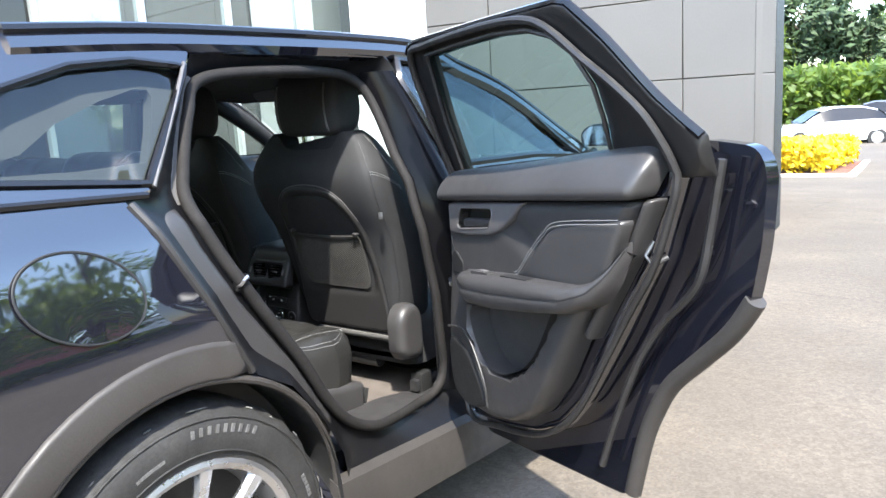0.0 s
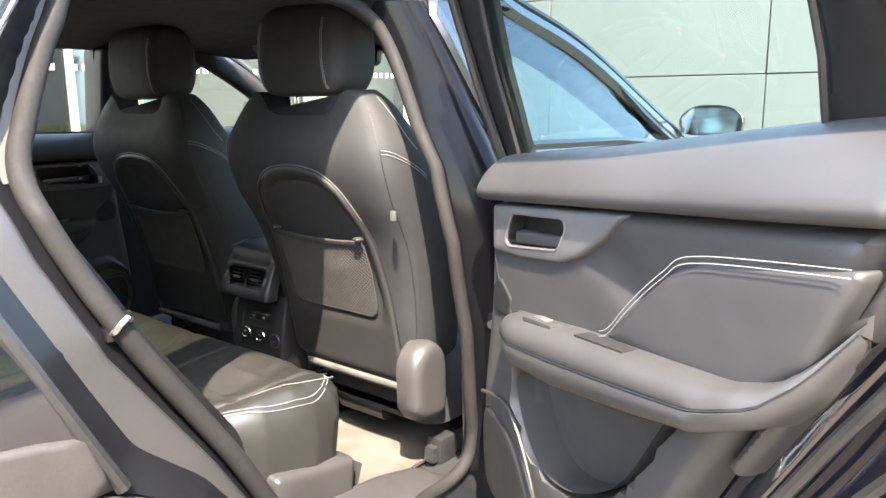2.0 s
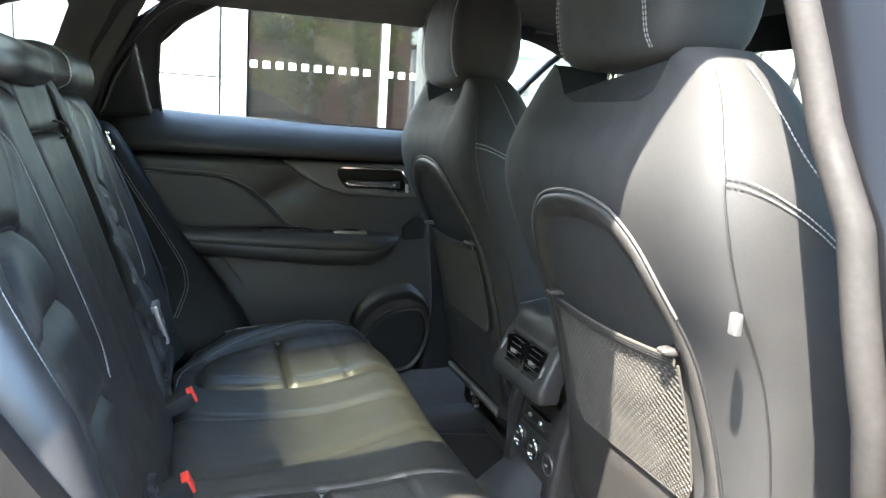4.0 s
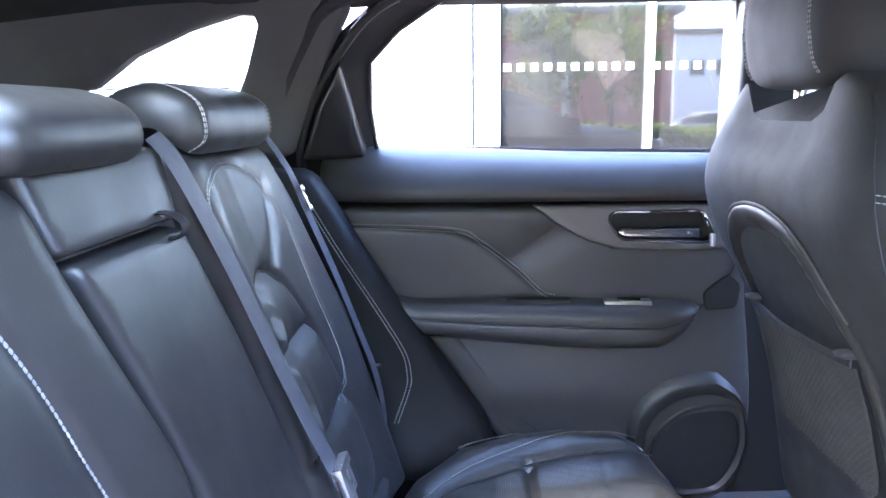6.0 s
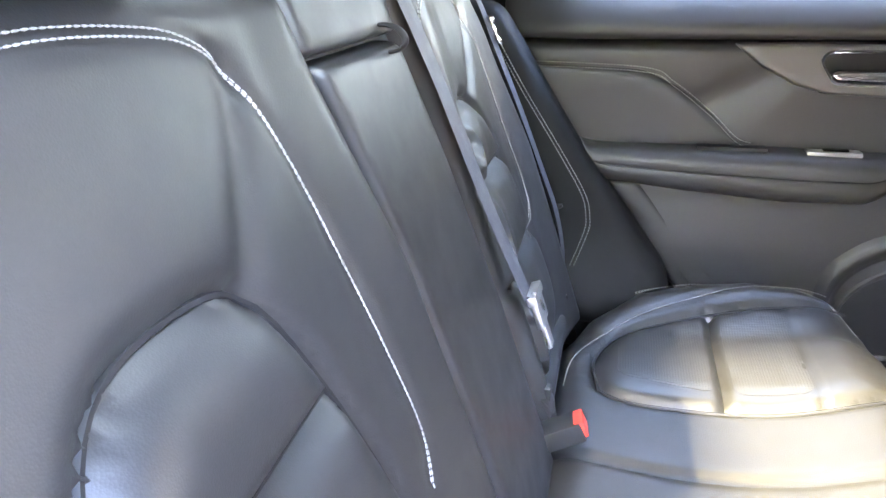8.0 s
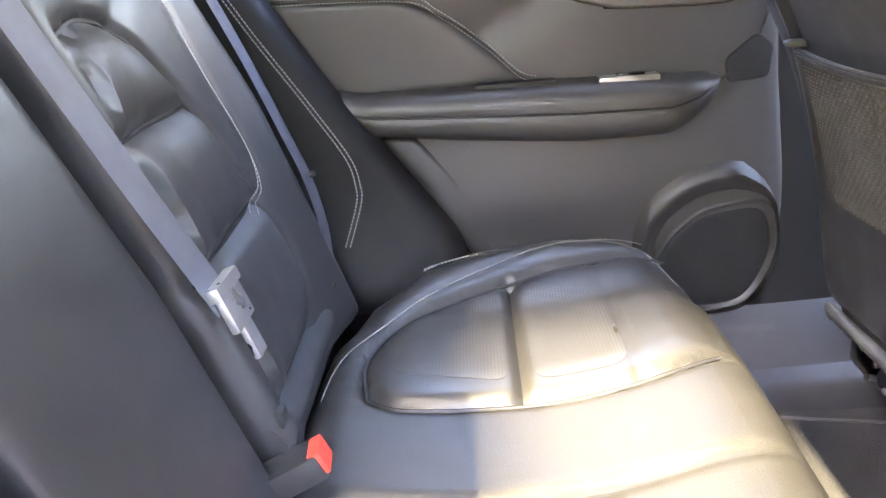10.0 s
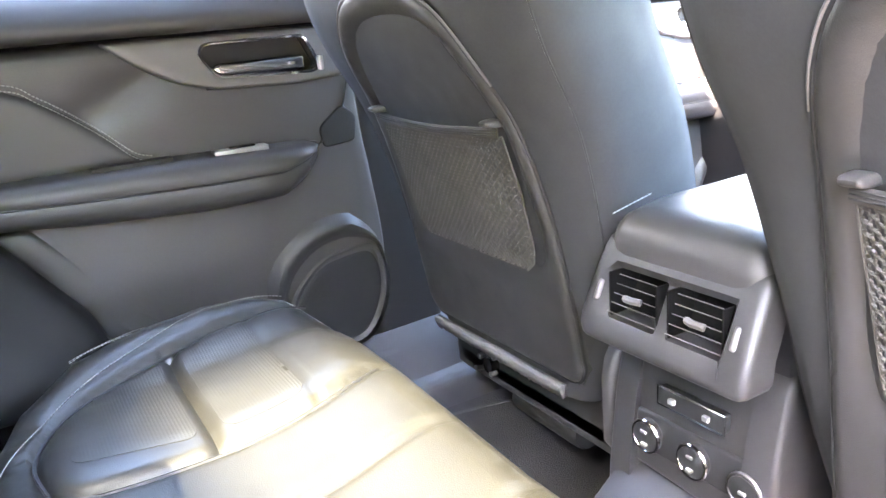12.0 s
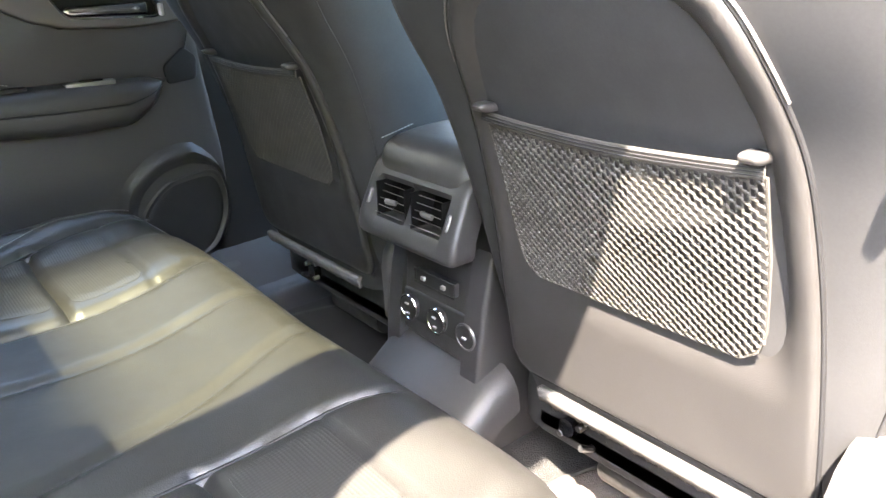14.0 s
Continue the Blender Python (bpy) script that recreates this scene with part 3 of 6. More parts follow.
for place, sgn in ((right, -1), (left, 1)):
    part("front_door", sheet([(1.175, 1.24), (1.30, 1.235), (1.7, 1.225), (2.06, 1.19), (2.22, 1.10), (2.26, 0.9), (2.22, 0.45), (1.30, 0.43), (1.30, 0.9), (1.22, 1.1)], place, None, 0.06, (), 0.03), PAINT, car, "black painted front door")
    ug = [(1.20, 1.236), (1.7, 1.226), (2.02, 1.20), (1.80, 1.38), (1.62, 1.48), (1.45, 1.54), (1.15, 1.565), (1.12, 1.50)]
    gl = part("front_window", sheet(ug, lambda x, z, h, p=place: p(x, z, h - 0.012), None, 0.06, (), None), TEAL if sgn < 0 else GLASS, car, "side window glass")
    gl.visible_shadow = False
    part("window_surround", tube([place(x, z, -0.004) for x, z in resample(ug, 0.05)], 0.012, 6, True), GLOSS, car)
    part("door_mirror", pad(fillet([(-0.085, -0.05), (0.09, -0.05), (0.095, 0.03), (0.05, 0.07), (-0.05, 0.07), (-0.095, 0.02)], 0.035), lambda a, b, h, s=sgn: Vector((2.10 + h, s * (0.935 + a), 1.262 + 0.72 * b)), 0.09, 0.06, 0.02, 0.006), PAINT, car, "black door mirror housing")
    part("mirror_glass", sheet([(-0.072, -0.042), (0.072, -0.038), (0.085, 0.033), (0.045, 0.06), (-0.05, 0.056), (-0.085, 0.016)], lambda a, b, h, s=sgn: Vector((2.092 - h, s * (0.935 + a), 1.262 + 0.72 * b)), None, 0.03, (), 0.003), CHROME, car, "mirror glass")
    part("mirror_stalk", tube([(2.10, sgn * 0.90, 1.20), (2.11, sgn * 0.86, 1.19), (2.11, sgn * 0.82, 1.18)], 0.022, 8), GLOSS, car)
    rail = spline([(0.0, 0.672, 1.604), (0.42, 0.664, 1.624), (1.24, 0.664, 1.62), (1.46, 0.69, 1.56), (1.70, 0.735, 1.47), (2.0, 0.81, 1.29), (2.2, 0.86, 1.17)], 5, False)
    part("roof_rail_trim", tube([Vector((x, sgn * y, z)) for x, y, z in rail], 0.014, 8), GLOSS, car)
    part("cantrail", tube([Vector((x, sgn * (y - 0.0), z - 0.035)) for x, y, z in rail], 0.03, 8), PAINT, car)

# Front edge brought forward, unseen, to keep sun off the front door trim.
roof_out = fillet([(-0.62, -0.62), (0.0, -0.665), (1.30, -0.665), (1.46, -0.65), (1.58, -0.58), (1.67, -0.36), (1.71, 0), (1.67, 0.36), (1.58, 0.58), (1.46, 0.65), (1.30, 0.665), (0.0, 0.665), (-0.62, 0.62), (-0.68, 0)], 0.04)


def roof_at(x, y, h):
    return Vector((x, y, float(np.interp(x, (-0.68, -0.3, 0.0, 0.42, 0.9, 1.3, 1.45, 1.60, 1.72), (1.49, 1.575, 1.608, 1.628, 1.632, 1.62, 1.588, 1.538, 1.485))) + 0.045 * math.cos(y / 0.665 * math.pi / 2) + h))


def lining_at(x, y, h):
    return Vector((x, y, float(np.interp(x, (-0.60, -0.3, 0.1, 0.5, 1.3, 1.5, 1.68), (1.38, 1.47, 1.505, 1.515, 1.515, 1.495, 1.445))) + 0.05 * (1 - (y / 0.68) ** 4) + h))


ROOF_GLASS = fillet([(0.02, -0.55), (1.28, -0.53), (1.28, 0.53), (0.02, 0.55)], 0.05)
# Lopsided lining opening, made up so sun falls only on the rear cushion.
SUN_OPENING = fillet([(0.20, -0.545), (0.57, -0.54), (0.57, 0.10), (0.20, 0.10)], 0.03)
part("roof", sheet(roof_out, roof_at, None, 0.08, [ROOF_GLASS], 0.02), PAINT, car)
part("glass_roof", sheet(ROOF_GLASS, lambda x, y, h: roof_at(x, y, h + 0.004), None, 0.08, (), None), ROOFGLASS, car, "dark tinted glass roof panel")
# Lining cut narrower on the right so sun reaches the driver's seat.
part("headlining", sheet(fillet([(-0.60, -0.60), (0.1, -0.625), (1.3, -0.625), (1.5, -0.60), (1.60, -0.54), (1.66, -0.33), (1.68, 0), (1.66, 0.33), (1.60, 0.56), (1.5, 0.62), (1.3, 0.68), (0.1, 0.68), (-0.60, 0.62)], 0.04), lining_at, None, 0.08, [SUN_OPENING], 0.014), LINER, car, "black cloth headlining")
# Added sheet over that opening; its fade softens the sun patch's edges.
part("sun_patch_sheet", sheet(fillet([(0.14, -0.57), (0.63, -0.57), (0.63, 0.16), (0.14, 0.16)], 0.03), lambda x, y, h: lining_at(x, y, h + 0.017), None, 0.08, (), None), SUN_PATCH, car, "unseen olive sheet that shapes the sun patch")
ws = [[Vector((x + 0.10 * (1 - (y / 0.74) ** 2), y * k, z)) for y in np.linspace(-0.74, 0.74, 9)] for x, z, k in ((1.60, 1.535, 0.92), (1.80, 1.42, 0.97), (2.12, 1.20, 1.04), (2.30, 1.10, 1.06))]
wg = part("windscreen", loft(ws, False, False), GLASS, car, "clear windscreen")
wg.visible_shadow = False
def front_side(x, z, h, sgn):
    return Vector((x, sgn * (float(np.interp(x, (2.2, 2.9, 3.3, 3.55, 3.68), (0.905, 0.90, 0.875, 0.80, 0.70))) - 0.10 * max(0.0, (z - 0.95) / 0.15) ** 2 + h), z))


part("bonnet", loft([[Vector((x, y, z - 0.06 * abs(y / w) ** 3 + 0.012 * math.exp(-((abs(y) - 0.42) / 0.08) ** 2))) for y in np.linspace(-w, w, 25)] for x, z, w in ((2.28, 1.125, 0.84), (2.5, 1.115, 0.83), (2.8, 1.085, 0.81), (3.1, 1.04, 0.79), (3.35, 0.985, 0.74), (3.5, 0.93, 0.68), (3.58, 0.86, 0.62))], False, False), PAINT, car, "black bonnet")
FZ = ground_z(2.99) + 0.385
wing = [(2.24, 0.42), (2.27, 0.9), (2.24, 1.13), (2.5, 1.105), (2.8, 1.07), (3.1, 1.02), (3.4, 0.95), (3.6, 0.84), (3.66, 0.66), (3.62, 0.42), (3.42, 0.40)] + [(2.99 + 0.43 * math.cos(radians(a)), FZ + 0.435 * math.sin(radians(a))) for a in range(0, 181, 10)] + [(2.54, 0.40)]
for sgn in (-1, 1):
    part("front_wing", sheet(wing, lambda x, z, h, s=sgn: front_side(x, z, h, s), None, 0.06, (), 0.02), PAINT, car, "black front wing")
    part("front_arch_lip", tube([front_side(2.99 + 0.43 * math.cos(radians(a)), FZ + 0.435 * math.sin(radians(a)), 0.0, sgn) for a in range(0, 181, 8)], 0.014, 8), CLAD, car)
    part("front_arch_liner", loft([[Vector((2.99 + 0.425 * math.cos(radians(a)), sgn * y, FZ + 0.43 * math.sin(radians(a)))) for a in range(-8, 189, 8)] for y in (0.89, 0.60)], False, False), DARK, car)
    part("headlamp", pad(fillet([(0.42, 0.82), (0.66, 0.80), (0.70, 0.87), (0.64, 0.91), (0.44, 0.87)], 0.02), lambda y, z, h, s=sgn: Vector((3.70 - 0.5 * max(0.0, y - 0.42) + h, s * y, z)), 0.02, 0.015, 0.03, 0.03), CHROME, car, "clear headlamp")
    part("tail_lamp", pad(fillet([(0.48, 0.98), (0.78, 0.99), (0.79, 1.06), (0.50, 1.05)], 0.02), lambda y, z, h, s=sgn: Vector((-0.865 - h, s * y, z)), 0.02, 0.015, 0.03, 0.02), RED, car, "red tail lamp")
part("front_bumper", loft([[Vector((x - 0.22 * abs(y / 0.80) ** 3, y, z)) for y in np.linspace(-0.80, 0.80, 17)] for x, z in ((3.60, 0.88), (3.70, 0.78), (3.74, 0.62), (3.72, 0.46), (3.60, 0.34), (3.2, 0.32))], False, False), PAINT, car, "black front bumper")
part("grille", pad(fillet([(-0.36, 0.56), (0.36, 0.56), (0.42, 0.80), (-0.42, 0.80)], 0.05), lambda y, z, h: Vector((3.73 - 0.02 * (y / 0.4) ** 2 + h, y, z)), 0.012, 0.02, 0.04, 0.03), GLOSS, car, "dark grille")
part("rear_bumper", loft([[Vector((-x + 0.14 * abs(y / 0.86) ** 4, y, z)) for y in np.linspace(-0.86, 0.86, 17)] for x, z in ((0.86, 0.72), (0.92, 0.66), (0.93, 0.52), (0.90, 0.40), (0.78, 0.33))], False, False), CLAD, car, "dark rear bumper")
rw = [[Vector((x, y * k, z)) for y in np.linspace(-0.62, 0.62, 7)] for x, z, k in ((-0.60, 1.50, 0.95), (-0.72, 1.36, 1.0), (-0.82, 1.20, 1.04))]
part("rear_window", loft(rw, False, False), PRIV, car, "tinted rear screen")
part("tailgate", loft([[Vector((x, y, z)) for y in np.linspace(-0.80, 0.80, 7)] + [Vector((x + 0.05, y, z)) for y in np.linspace(0.80, -0.80, 7)] for x, z in ((-0.82, 1.20), (-0.86, 1.0), (-0.86, 0.7), (-0.80, 0.42))]), PAINT, car)
part("tailgate_trim", loft([[Vector((x, s * (0.62 + o), z)) for s, o in ((1, 0), (1, 0.06), (1, 0.06), (1, 0))] for x, z in ((-0.56, 1.42), (-0.80, 1.18))]), LINER, car)
part("underbody", box((-0.7, -0.80, 0.30), (3.3, 0.80, 0.36), 0.02), DARK, car)


# wheels
def wheel(x, sgn, zc):
    y0 = sgn * 0.79
    prof = [(0.255, -0.11), (0.30, -0.122), (0.34, -0.118), (0.37, -0.10), (0.384, -0.07), (0.386, 0.0), (0.384, 0.07), (0.37, 0.10), (0.34, 0.118), (0.30, 0.122), (0.255, 0.11), (0.24, 0.0)]
    n = 72
    w = part("wheel", loft([[Vector((x + 0.25 * math.cos(a), y0 + sgn * o, zc + 0.25 * math.sin(a))) for a in np.linspace(0, 2 * math.pi, 25)[:-1]] for o in (-0.10, 0.02)]), DARK, car)
    bm, rings = bmesh.new(), []
    for i in range(n):
        a = 2 * math.pi * i / n
        rings.append([bm.verts.new((x + (r - (0.006 if i % 2 and abs(o) > 0.06 and r > 0.36 else 0)) * math.cos(a), y0 + o, zc + (r - (0.006 if i % 2 and abs(o) > 0.06 and r > 0.36 else 0)) * math.sin(a))) for r, o in prof])
    for i in range(n):
        a, b = rings[i], rings[(i + 1) % n]
        for j in range(len(prof)):
            bm.faces.new((a[j], a[(j + 1) % len(prof)], b[(j + 1) % len(prof)], b[j]))
    part("tyre", bm, TYRE, w, "worn black tyre with pale scuffs")
    part("rim", loft([[Vector((x + r * math.cos(a), y0 + sgn * o, zc + r * math.sin(a))) for a in np.linspace(0, 2 * math.pi, 49)[:-1]] for r, o in ((0.25, 0.06), (0.262, 0.10), (0.266, 0.118), (0.256, 0.122), (0.242, 0.112), (0.232, 0.07), (0.230, -0.02))], False), ALLOY, w, "silver alloy rim")
    for k in range(10):
        a = 2 * math.pi * k / 10 + 0.12
        c, s = math.cos(a), math.sin(a)
        part("spoke", tube([(x + r * c, y0 + sgn * o, zc + r * s) for r, o in ((0.05, 0.07), (0.13, 0.085), (0.20, 0.095), (0.243, 0.095))], [0.026, 0.017, 0.017, 0.022], 8), ALLOY, w)
    part("hub", cyl((x, y0 + sgn * 0.02, zc), (x, y0 + sgn * 0.088, zc), 0.06), ALLOY, w)
    for a0, n_bar, r0, hgt in ((1.02, 9, 0.330, 0.018), (2.3, 7, 0.330, 0.018), (0.2, 6, 0.318, 0.010), (1.75, 8, 0.306, 0.008)):
        for k in range(n_bar):
            a = a0 + k * hgt * 0.062 / 0.018
            c, s = math.cos(a), math.sin(a)
            bar = box((-0.004, -0.0012, -hgt / 2), (0.004, 0.0012, hgt / 2), 0)
            part("raised_bar", turned(bar, pose(x + r0 * c, y0 + sgn * 0.1205, zc + r0 * s, 0, 90 - math.degrees(a), 0)), SCUFF, w)
    rnd = random.Random(int(x * 100) + 7)
    a = 0.0
    while a < 2 * math.pi - 0.1:
        span = rnd.uniform(0.02, 0.16)
        rr, oo = rnd.choice(((0.3725, 0.0985), (0.368, 0.1025), (0.376, 0.094)))
        part("pale_scuff", tube([(x + rr * math.cos(a + span * k / 5), y0 + sgn * oo, zc + rr * math.sin(a + span * k / 5)) for k in range(6)], [0.0006, 0.0016, 0.0022, 0.0014, 0.002, 0.0006], 5), CHALK, w)
        a += span + rnd.uniform(0.03, 0.35)
    for r0 in (0.283, 0.352):
        part("sidewall_rib", tube([(x + r0 * math.cos(a), y0 + sgn * (0.1205 if r0 < 0.3 else 0.113), zc + r0 * math.sin(a)) for a in np.linspace(0, 2 * math.pi, 73)[:-1]], 0.0022, 6, True), TYRE, w)
    return w


wheel(WHEEL[0], -1, WHEEL[1])
wheel(WHEEL[0], 1, WHEEL[1])
wheel(2.99, -1, ground_z(2.99) + 0.385)
wheel(2.99, 1, ground_z(2.99) + 0.385)


# ---- rear doors ----
HINGE, SWING, DOOR_IN = Vector((1.135, -0.868, 0)), Vector((-0.467, -0.884, 0)).normalized(), Vector((-0.884, 0.467, 0)).normalized()


def open_door(u, w, z):
    return HINGE + SWING * (u + 0.155) + DOOR_IN * w + Vector((0, 0, z + 0.08 * u))


def left_door(u, w, z):
    return Vector((1.145 - u, 0.79 - w, z))


def left_front(u, w, z):
    return Vector((2.20 - 1.05 * u, 0.805 - w, z - 0.012))


def upper_w(z):
    return 0.02 + 0.4 * (z - 1.25)


D_GLASS = [(-0.028, 1.215), (0.018, 1.396), (0.053, 1.535), (0.10, 1.552), (0.24, 1.556), (0.40, 1.542), (0.544, 1.508), (0.62, 1.462), (0.674, 1.41), (0.680, 1.33), (0.672, 1.245)]
D_FRAME = [(-0.10, 1.19), (-0.12, 1.40), (-0.065, 1.567), (0.0, 1.584), (0.22, 1.586), (0.40, 1.571), (0.56, 1.543), (0.655, 1.515), (0.725, 1.462), (0.80, 1.385), (0.86, 1.29), (0.87, 1.19)]
D_GLASS_OPEN = [(-0.035, 1.222), (-0.012, 1.383), (0.034, 1.545), (0.185, 1.542), (0.372, 1.534), (0.503, 1.518), (0.575, 1.492), (0.622, 1.452), (0.652, 1.385), (0.650, 1.32), (0.636, 1.242)]
D_FRAME_OPEN = [(-0.10, 1.19), (-0.12, 1.40), (-0.09, 1.572), (-0.04, 1.588), (0.094, 1.582), (0.348, 1.568), (0.61, 1.550), (0.640, 1.541), (0.714, 1.461), (0.798, 1.346), (0.875, 1.266), (0.87, 1.19)]
D_OUTER = [(-0.125, 0.40), (-0.135, 1.24), (0.80, 1.258), (0.92, 1.238), (0.945, 1.195), (0.935, 1.06), (0.91, 0.945), (0.86, 0.878), (0.77, 0.80), (0.69, 0.73), (0.635, 0.645), (0.596, 0.557), (0.555, 0.43)]
D_INNER = [(-0.09, 0.47), (-0.09, 1.235), (0.83, 1.235), (0.80, 1.15), (0.75, 1.02), (0.68, 0.92), (0.60, 0.80), (0.50, 0.655), (0.41, 0.57), (0.28, 0.515), (0.1, 0.485)]
D_TRIM = [(-0.02, 1.155), (-0.03, 0.95), (-0.04, 0.74), (-0.03, 0.62), (0.02, 0.57), (0.14, 0.553), (0.28, 0.572), (0.38, 0.622), (0.47, 0.72), (0.55, 0.85), (0.62, 0.95), (0.70, 1.05), (0.755, 1.155)]
D_BIN = [(0.085, 0.865), (0.30, 0.893), (0.505, 0.923), (0.47, 0.87), (0.41, 0.78), (0.35, 0.735), (0.26, 0.70), (0.19, 0.705), (0.14, 0.74), (0.10, 0.80)]
D_BIN = [tuple(p) for p in fillet(D_BIN, 0.05, 5)]
D_BEZEL = fillet([(0.073, 1.139), (0.238, 1.138), (0.246, 1.122), (0.222, 1.086), (0.062, 1.079), (0.049, 1.09)], 0.010)


def rear_door(P, name, label, opened, window=True):
    d = part(name, sheet(fillet(D_OUTER, 0.03), lambda u, z, h: P(u, -0.075 + h, z), None, 0.04, (), 0.03), PAINT, car, label)
    # Plastic on closed doors lightens their gap, where black paint read too dark.
    part("inner_shell", pad(fillet(D_INNER, 0.03), lambda u, z, h: P(u, -0.07 + h, z), 0.07, 0.03, 0.04, 0.01), PAINT if opened else PLASTIC, d)
    glass, fr = (D_GLASS_OPEN, D_FRAME_OPEN) if opened else (D_GLASS, D_FRAME)
    upper = [(0.05, 1.566), (0.22, 1.562), (0.40, 1.552), (0.52, 1.535), (0.585, 1.503), (0.655, 1.435), (0.725, 1.37), (0.78, 1.30), (0.81, 1.20)] if opened else [(0.05, 1.58), (0.22, 1.577), (0.40, 1.562), (0.55, 1.535), (0.655, 1.495), (0.73, 1.42), (0.79, 1.33), (0.82, 1.22)]
    rim = spline([(-0.09, 0.50), (-0.09, 0.8), (-0.09, 1.2), (-0.075, 1.42), (-0.045, 1.555)] + upper + [(0.79, 1.12), (0.74, 1.01),
                  (0.67, 0.915), (0.59, 0.80), (0.49, 0.66), (0.40, 0.58), (0.28, 0.527), (0.1, 0.497)], 4)
    seal = [P(u, (upper_w(z) if z > 1.22 else 0.0) + 0.006, z) for u, z in rim]
    part("door_seal", tube(seal, 0.009, 8, True), RUBBER, d, "grey rubber door seal")
    part("edge_seal", tube([P(u, -0.045, z) for u, z in spline([(0.87, 1.22), (0.845, 1.10), (0.81, 0.98), (0.71, 0.885), (0.63, 0.78), (0.55, 0.62), (0.50, 0.50)], 4, False)], 0.009, 6), RUBBER, d)
    part("arch_edge", tube([P(u, -0.088, z) for u, z in spline([(0.912, 0.955), (0.858, 0.885), (0.77, 0.808), (0.69, 0.738), (0.635, 0.652), (0.598, 0.565), (0.56, 0.44)], 5, False)], 0.021, 10), CLAD, d, "grey plastic wheel arch edge")
    hole = [(0.31 + (u - 0.31) * 0.965, 1.385 + (z - 1.385) * 0.975) for u, z in glass] if opened else glass
    if window:
        part("window_frame", pad(fr, lambda u, z, h: P(u, upper_w(z) - 0.02 + h, z), 0.016, 0.008, 0.03, 0.012, [hole]), APPLIQUE, d, "matt black window frame")
        if opened:
            part("frame_bar", tube([P(u, upper_w(z) - 0.016, z) for u, z in spline(D_FRAME_OPEN[2:7], 4, False) + spline(D_FRAME_OPEN[7:11], 4, False)], 0.010, 8), GLOSS, d, "gloss black outer bar of the window frame")
        g = part("pane", sheet(glass, lambda u, z, h: P(u, upper_w(z) - 0.012 + h, z), None, 0.06, (), None), TEAL if opened else GLASS, d, "door window glass")
        g.visible_shadow = False
        part("glass_run", tube([P(u, upper_w(z) - 0.001, z) for u, z in resample(glass, 0.03)], 0.005, 6, True), RUBBER, d)
    belt = fillet([(-0.045, 1.157), (-0.05, 1.20), (-0.03, 1.237), (0.3, 1.243), (0.69, 1.26), (0.765, 1.262), (0.785, 1.225), (0.77, 1.157)], 0.02)
    part("belt_pad", pad(belt, lambda u, z, h: P(u, 0.08 - (0.012 if opened else 0.035) * min(max((u - 0.60) / 0.17, 0), 1) ** 1.5 - 0.07 * max(0, (z - 1.165) / 0.095) ** 1.6 + h, z), 0.022, 0.02, 0.02, 0.05), SOFT, d, "soft padded window sill trim")
    chrome_hole = fillet([(0.0, 1.151), (0.385, 1.151), (0.34, 1.115), (0.28, 1.082), (0.22, 1.067), (0.10, 1.063), (0.0, 1.068)], 0.01)
    cut = [(0.148 + (u - 0.148) * 1.03, 1.109 + (z - 1.109) * 1.06) for u, z in D_BEZEL]
    base = pad(fillet(D_TRIM, 0.03), lambda u, z, h: P(u, 0.035 + h, z), 0.04, 0.02, 0.018, 0.03, [cut] + ([D_BIN] if opened else []), lambda q, e: 0.012 * np.exp(-((q[:, 1] - 0.78) / 0.12) ** 2) - 0.012 * np.exp(-(((q[:, 0] - 0.36) * 0.55 + (q[:, 1] - 1.08)) / 0.035) ** 2) * (q[:, 1] > 0.97))
    part("trim_panel", base, PLASTIC, d, "dark plastic door trim")
    if opened:
        part("map_pocket", loft([[P(u, w, 0.80 + (z - 0.80) * k) for u, z in resample(D_BIN, 0.02)] for w, k in ((0.080, 1.0), (0.05, 0.99), (0.018, 0.97))], False), PLASTIC, d, "deep map pocket")
        part("pocket_floor", sheet(D_BIN, lambda u, z, h: P(u, 0.018 + h, z), None, 0.03, (), 0.01), PLASTIC, d)
    else:
        part("pocket_side", pad(fillet([(0.587, 0.909), (0.526, 0.909), (0.387, 0.744), (0.32, 0.67), (0.39, 0.67), (0.458, 0.744)], 0.015), lambda u, z, h: P(u, 0.07 + h, z), 0.016, 0.012, 0.015, 0.02), PLASTIC, d, "raised strip of the door pocket")
    ins = fillet([(0.742, 1.118), (0.53, 1.108), (0.475, 1.083), (0.41, 1.033), (0.365, 0.99), (0.335, 0.972), (0.62, 0.962), (0.69, 1.01)], 0.015)
    part("insert", pad(ins, lambda u, z, h: P(u, 0.068 + h, z), 0.014, 0.016, 0.02, 0.02), SOFT, d, "stitched soft insert")
    ring_list, seam = [], []
    for u in np.linspace(0.07, 0.735, 48):
        zt = float(np.interp(u, (0.07, 0.08, 0.10, 0.30, 0.50, 0.60, 0.66, 0.70, 0.735), (0.962, 0.965, 0.968, 0.974, 0.975, 0.976, 0.99, 1.022, 1.068)))
        zb = float(np.interp(u, (0.07, 0.10, 0.15, 0.28, 0.45, 0.58, 0.66, 0.70, 0.735), (0.95, 0.918, 0.888, 0.886, 0.90, 0.915, 0.943, 0.982, 1.045)))
        wo = float(np.interp(u, (0.07, 0.085, 0.11, 0.15, 0.58, 0.64, 0.68, 0.71, 0.735), (0.078, 0.105, 0.125, 0.135, 0.135, 0.125, 0.106, 0.088, 0.07)))
        hh = zt - zb
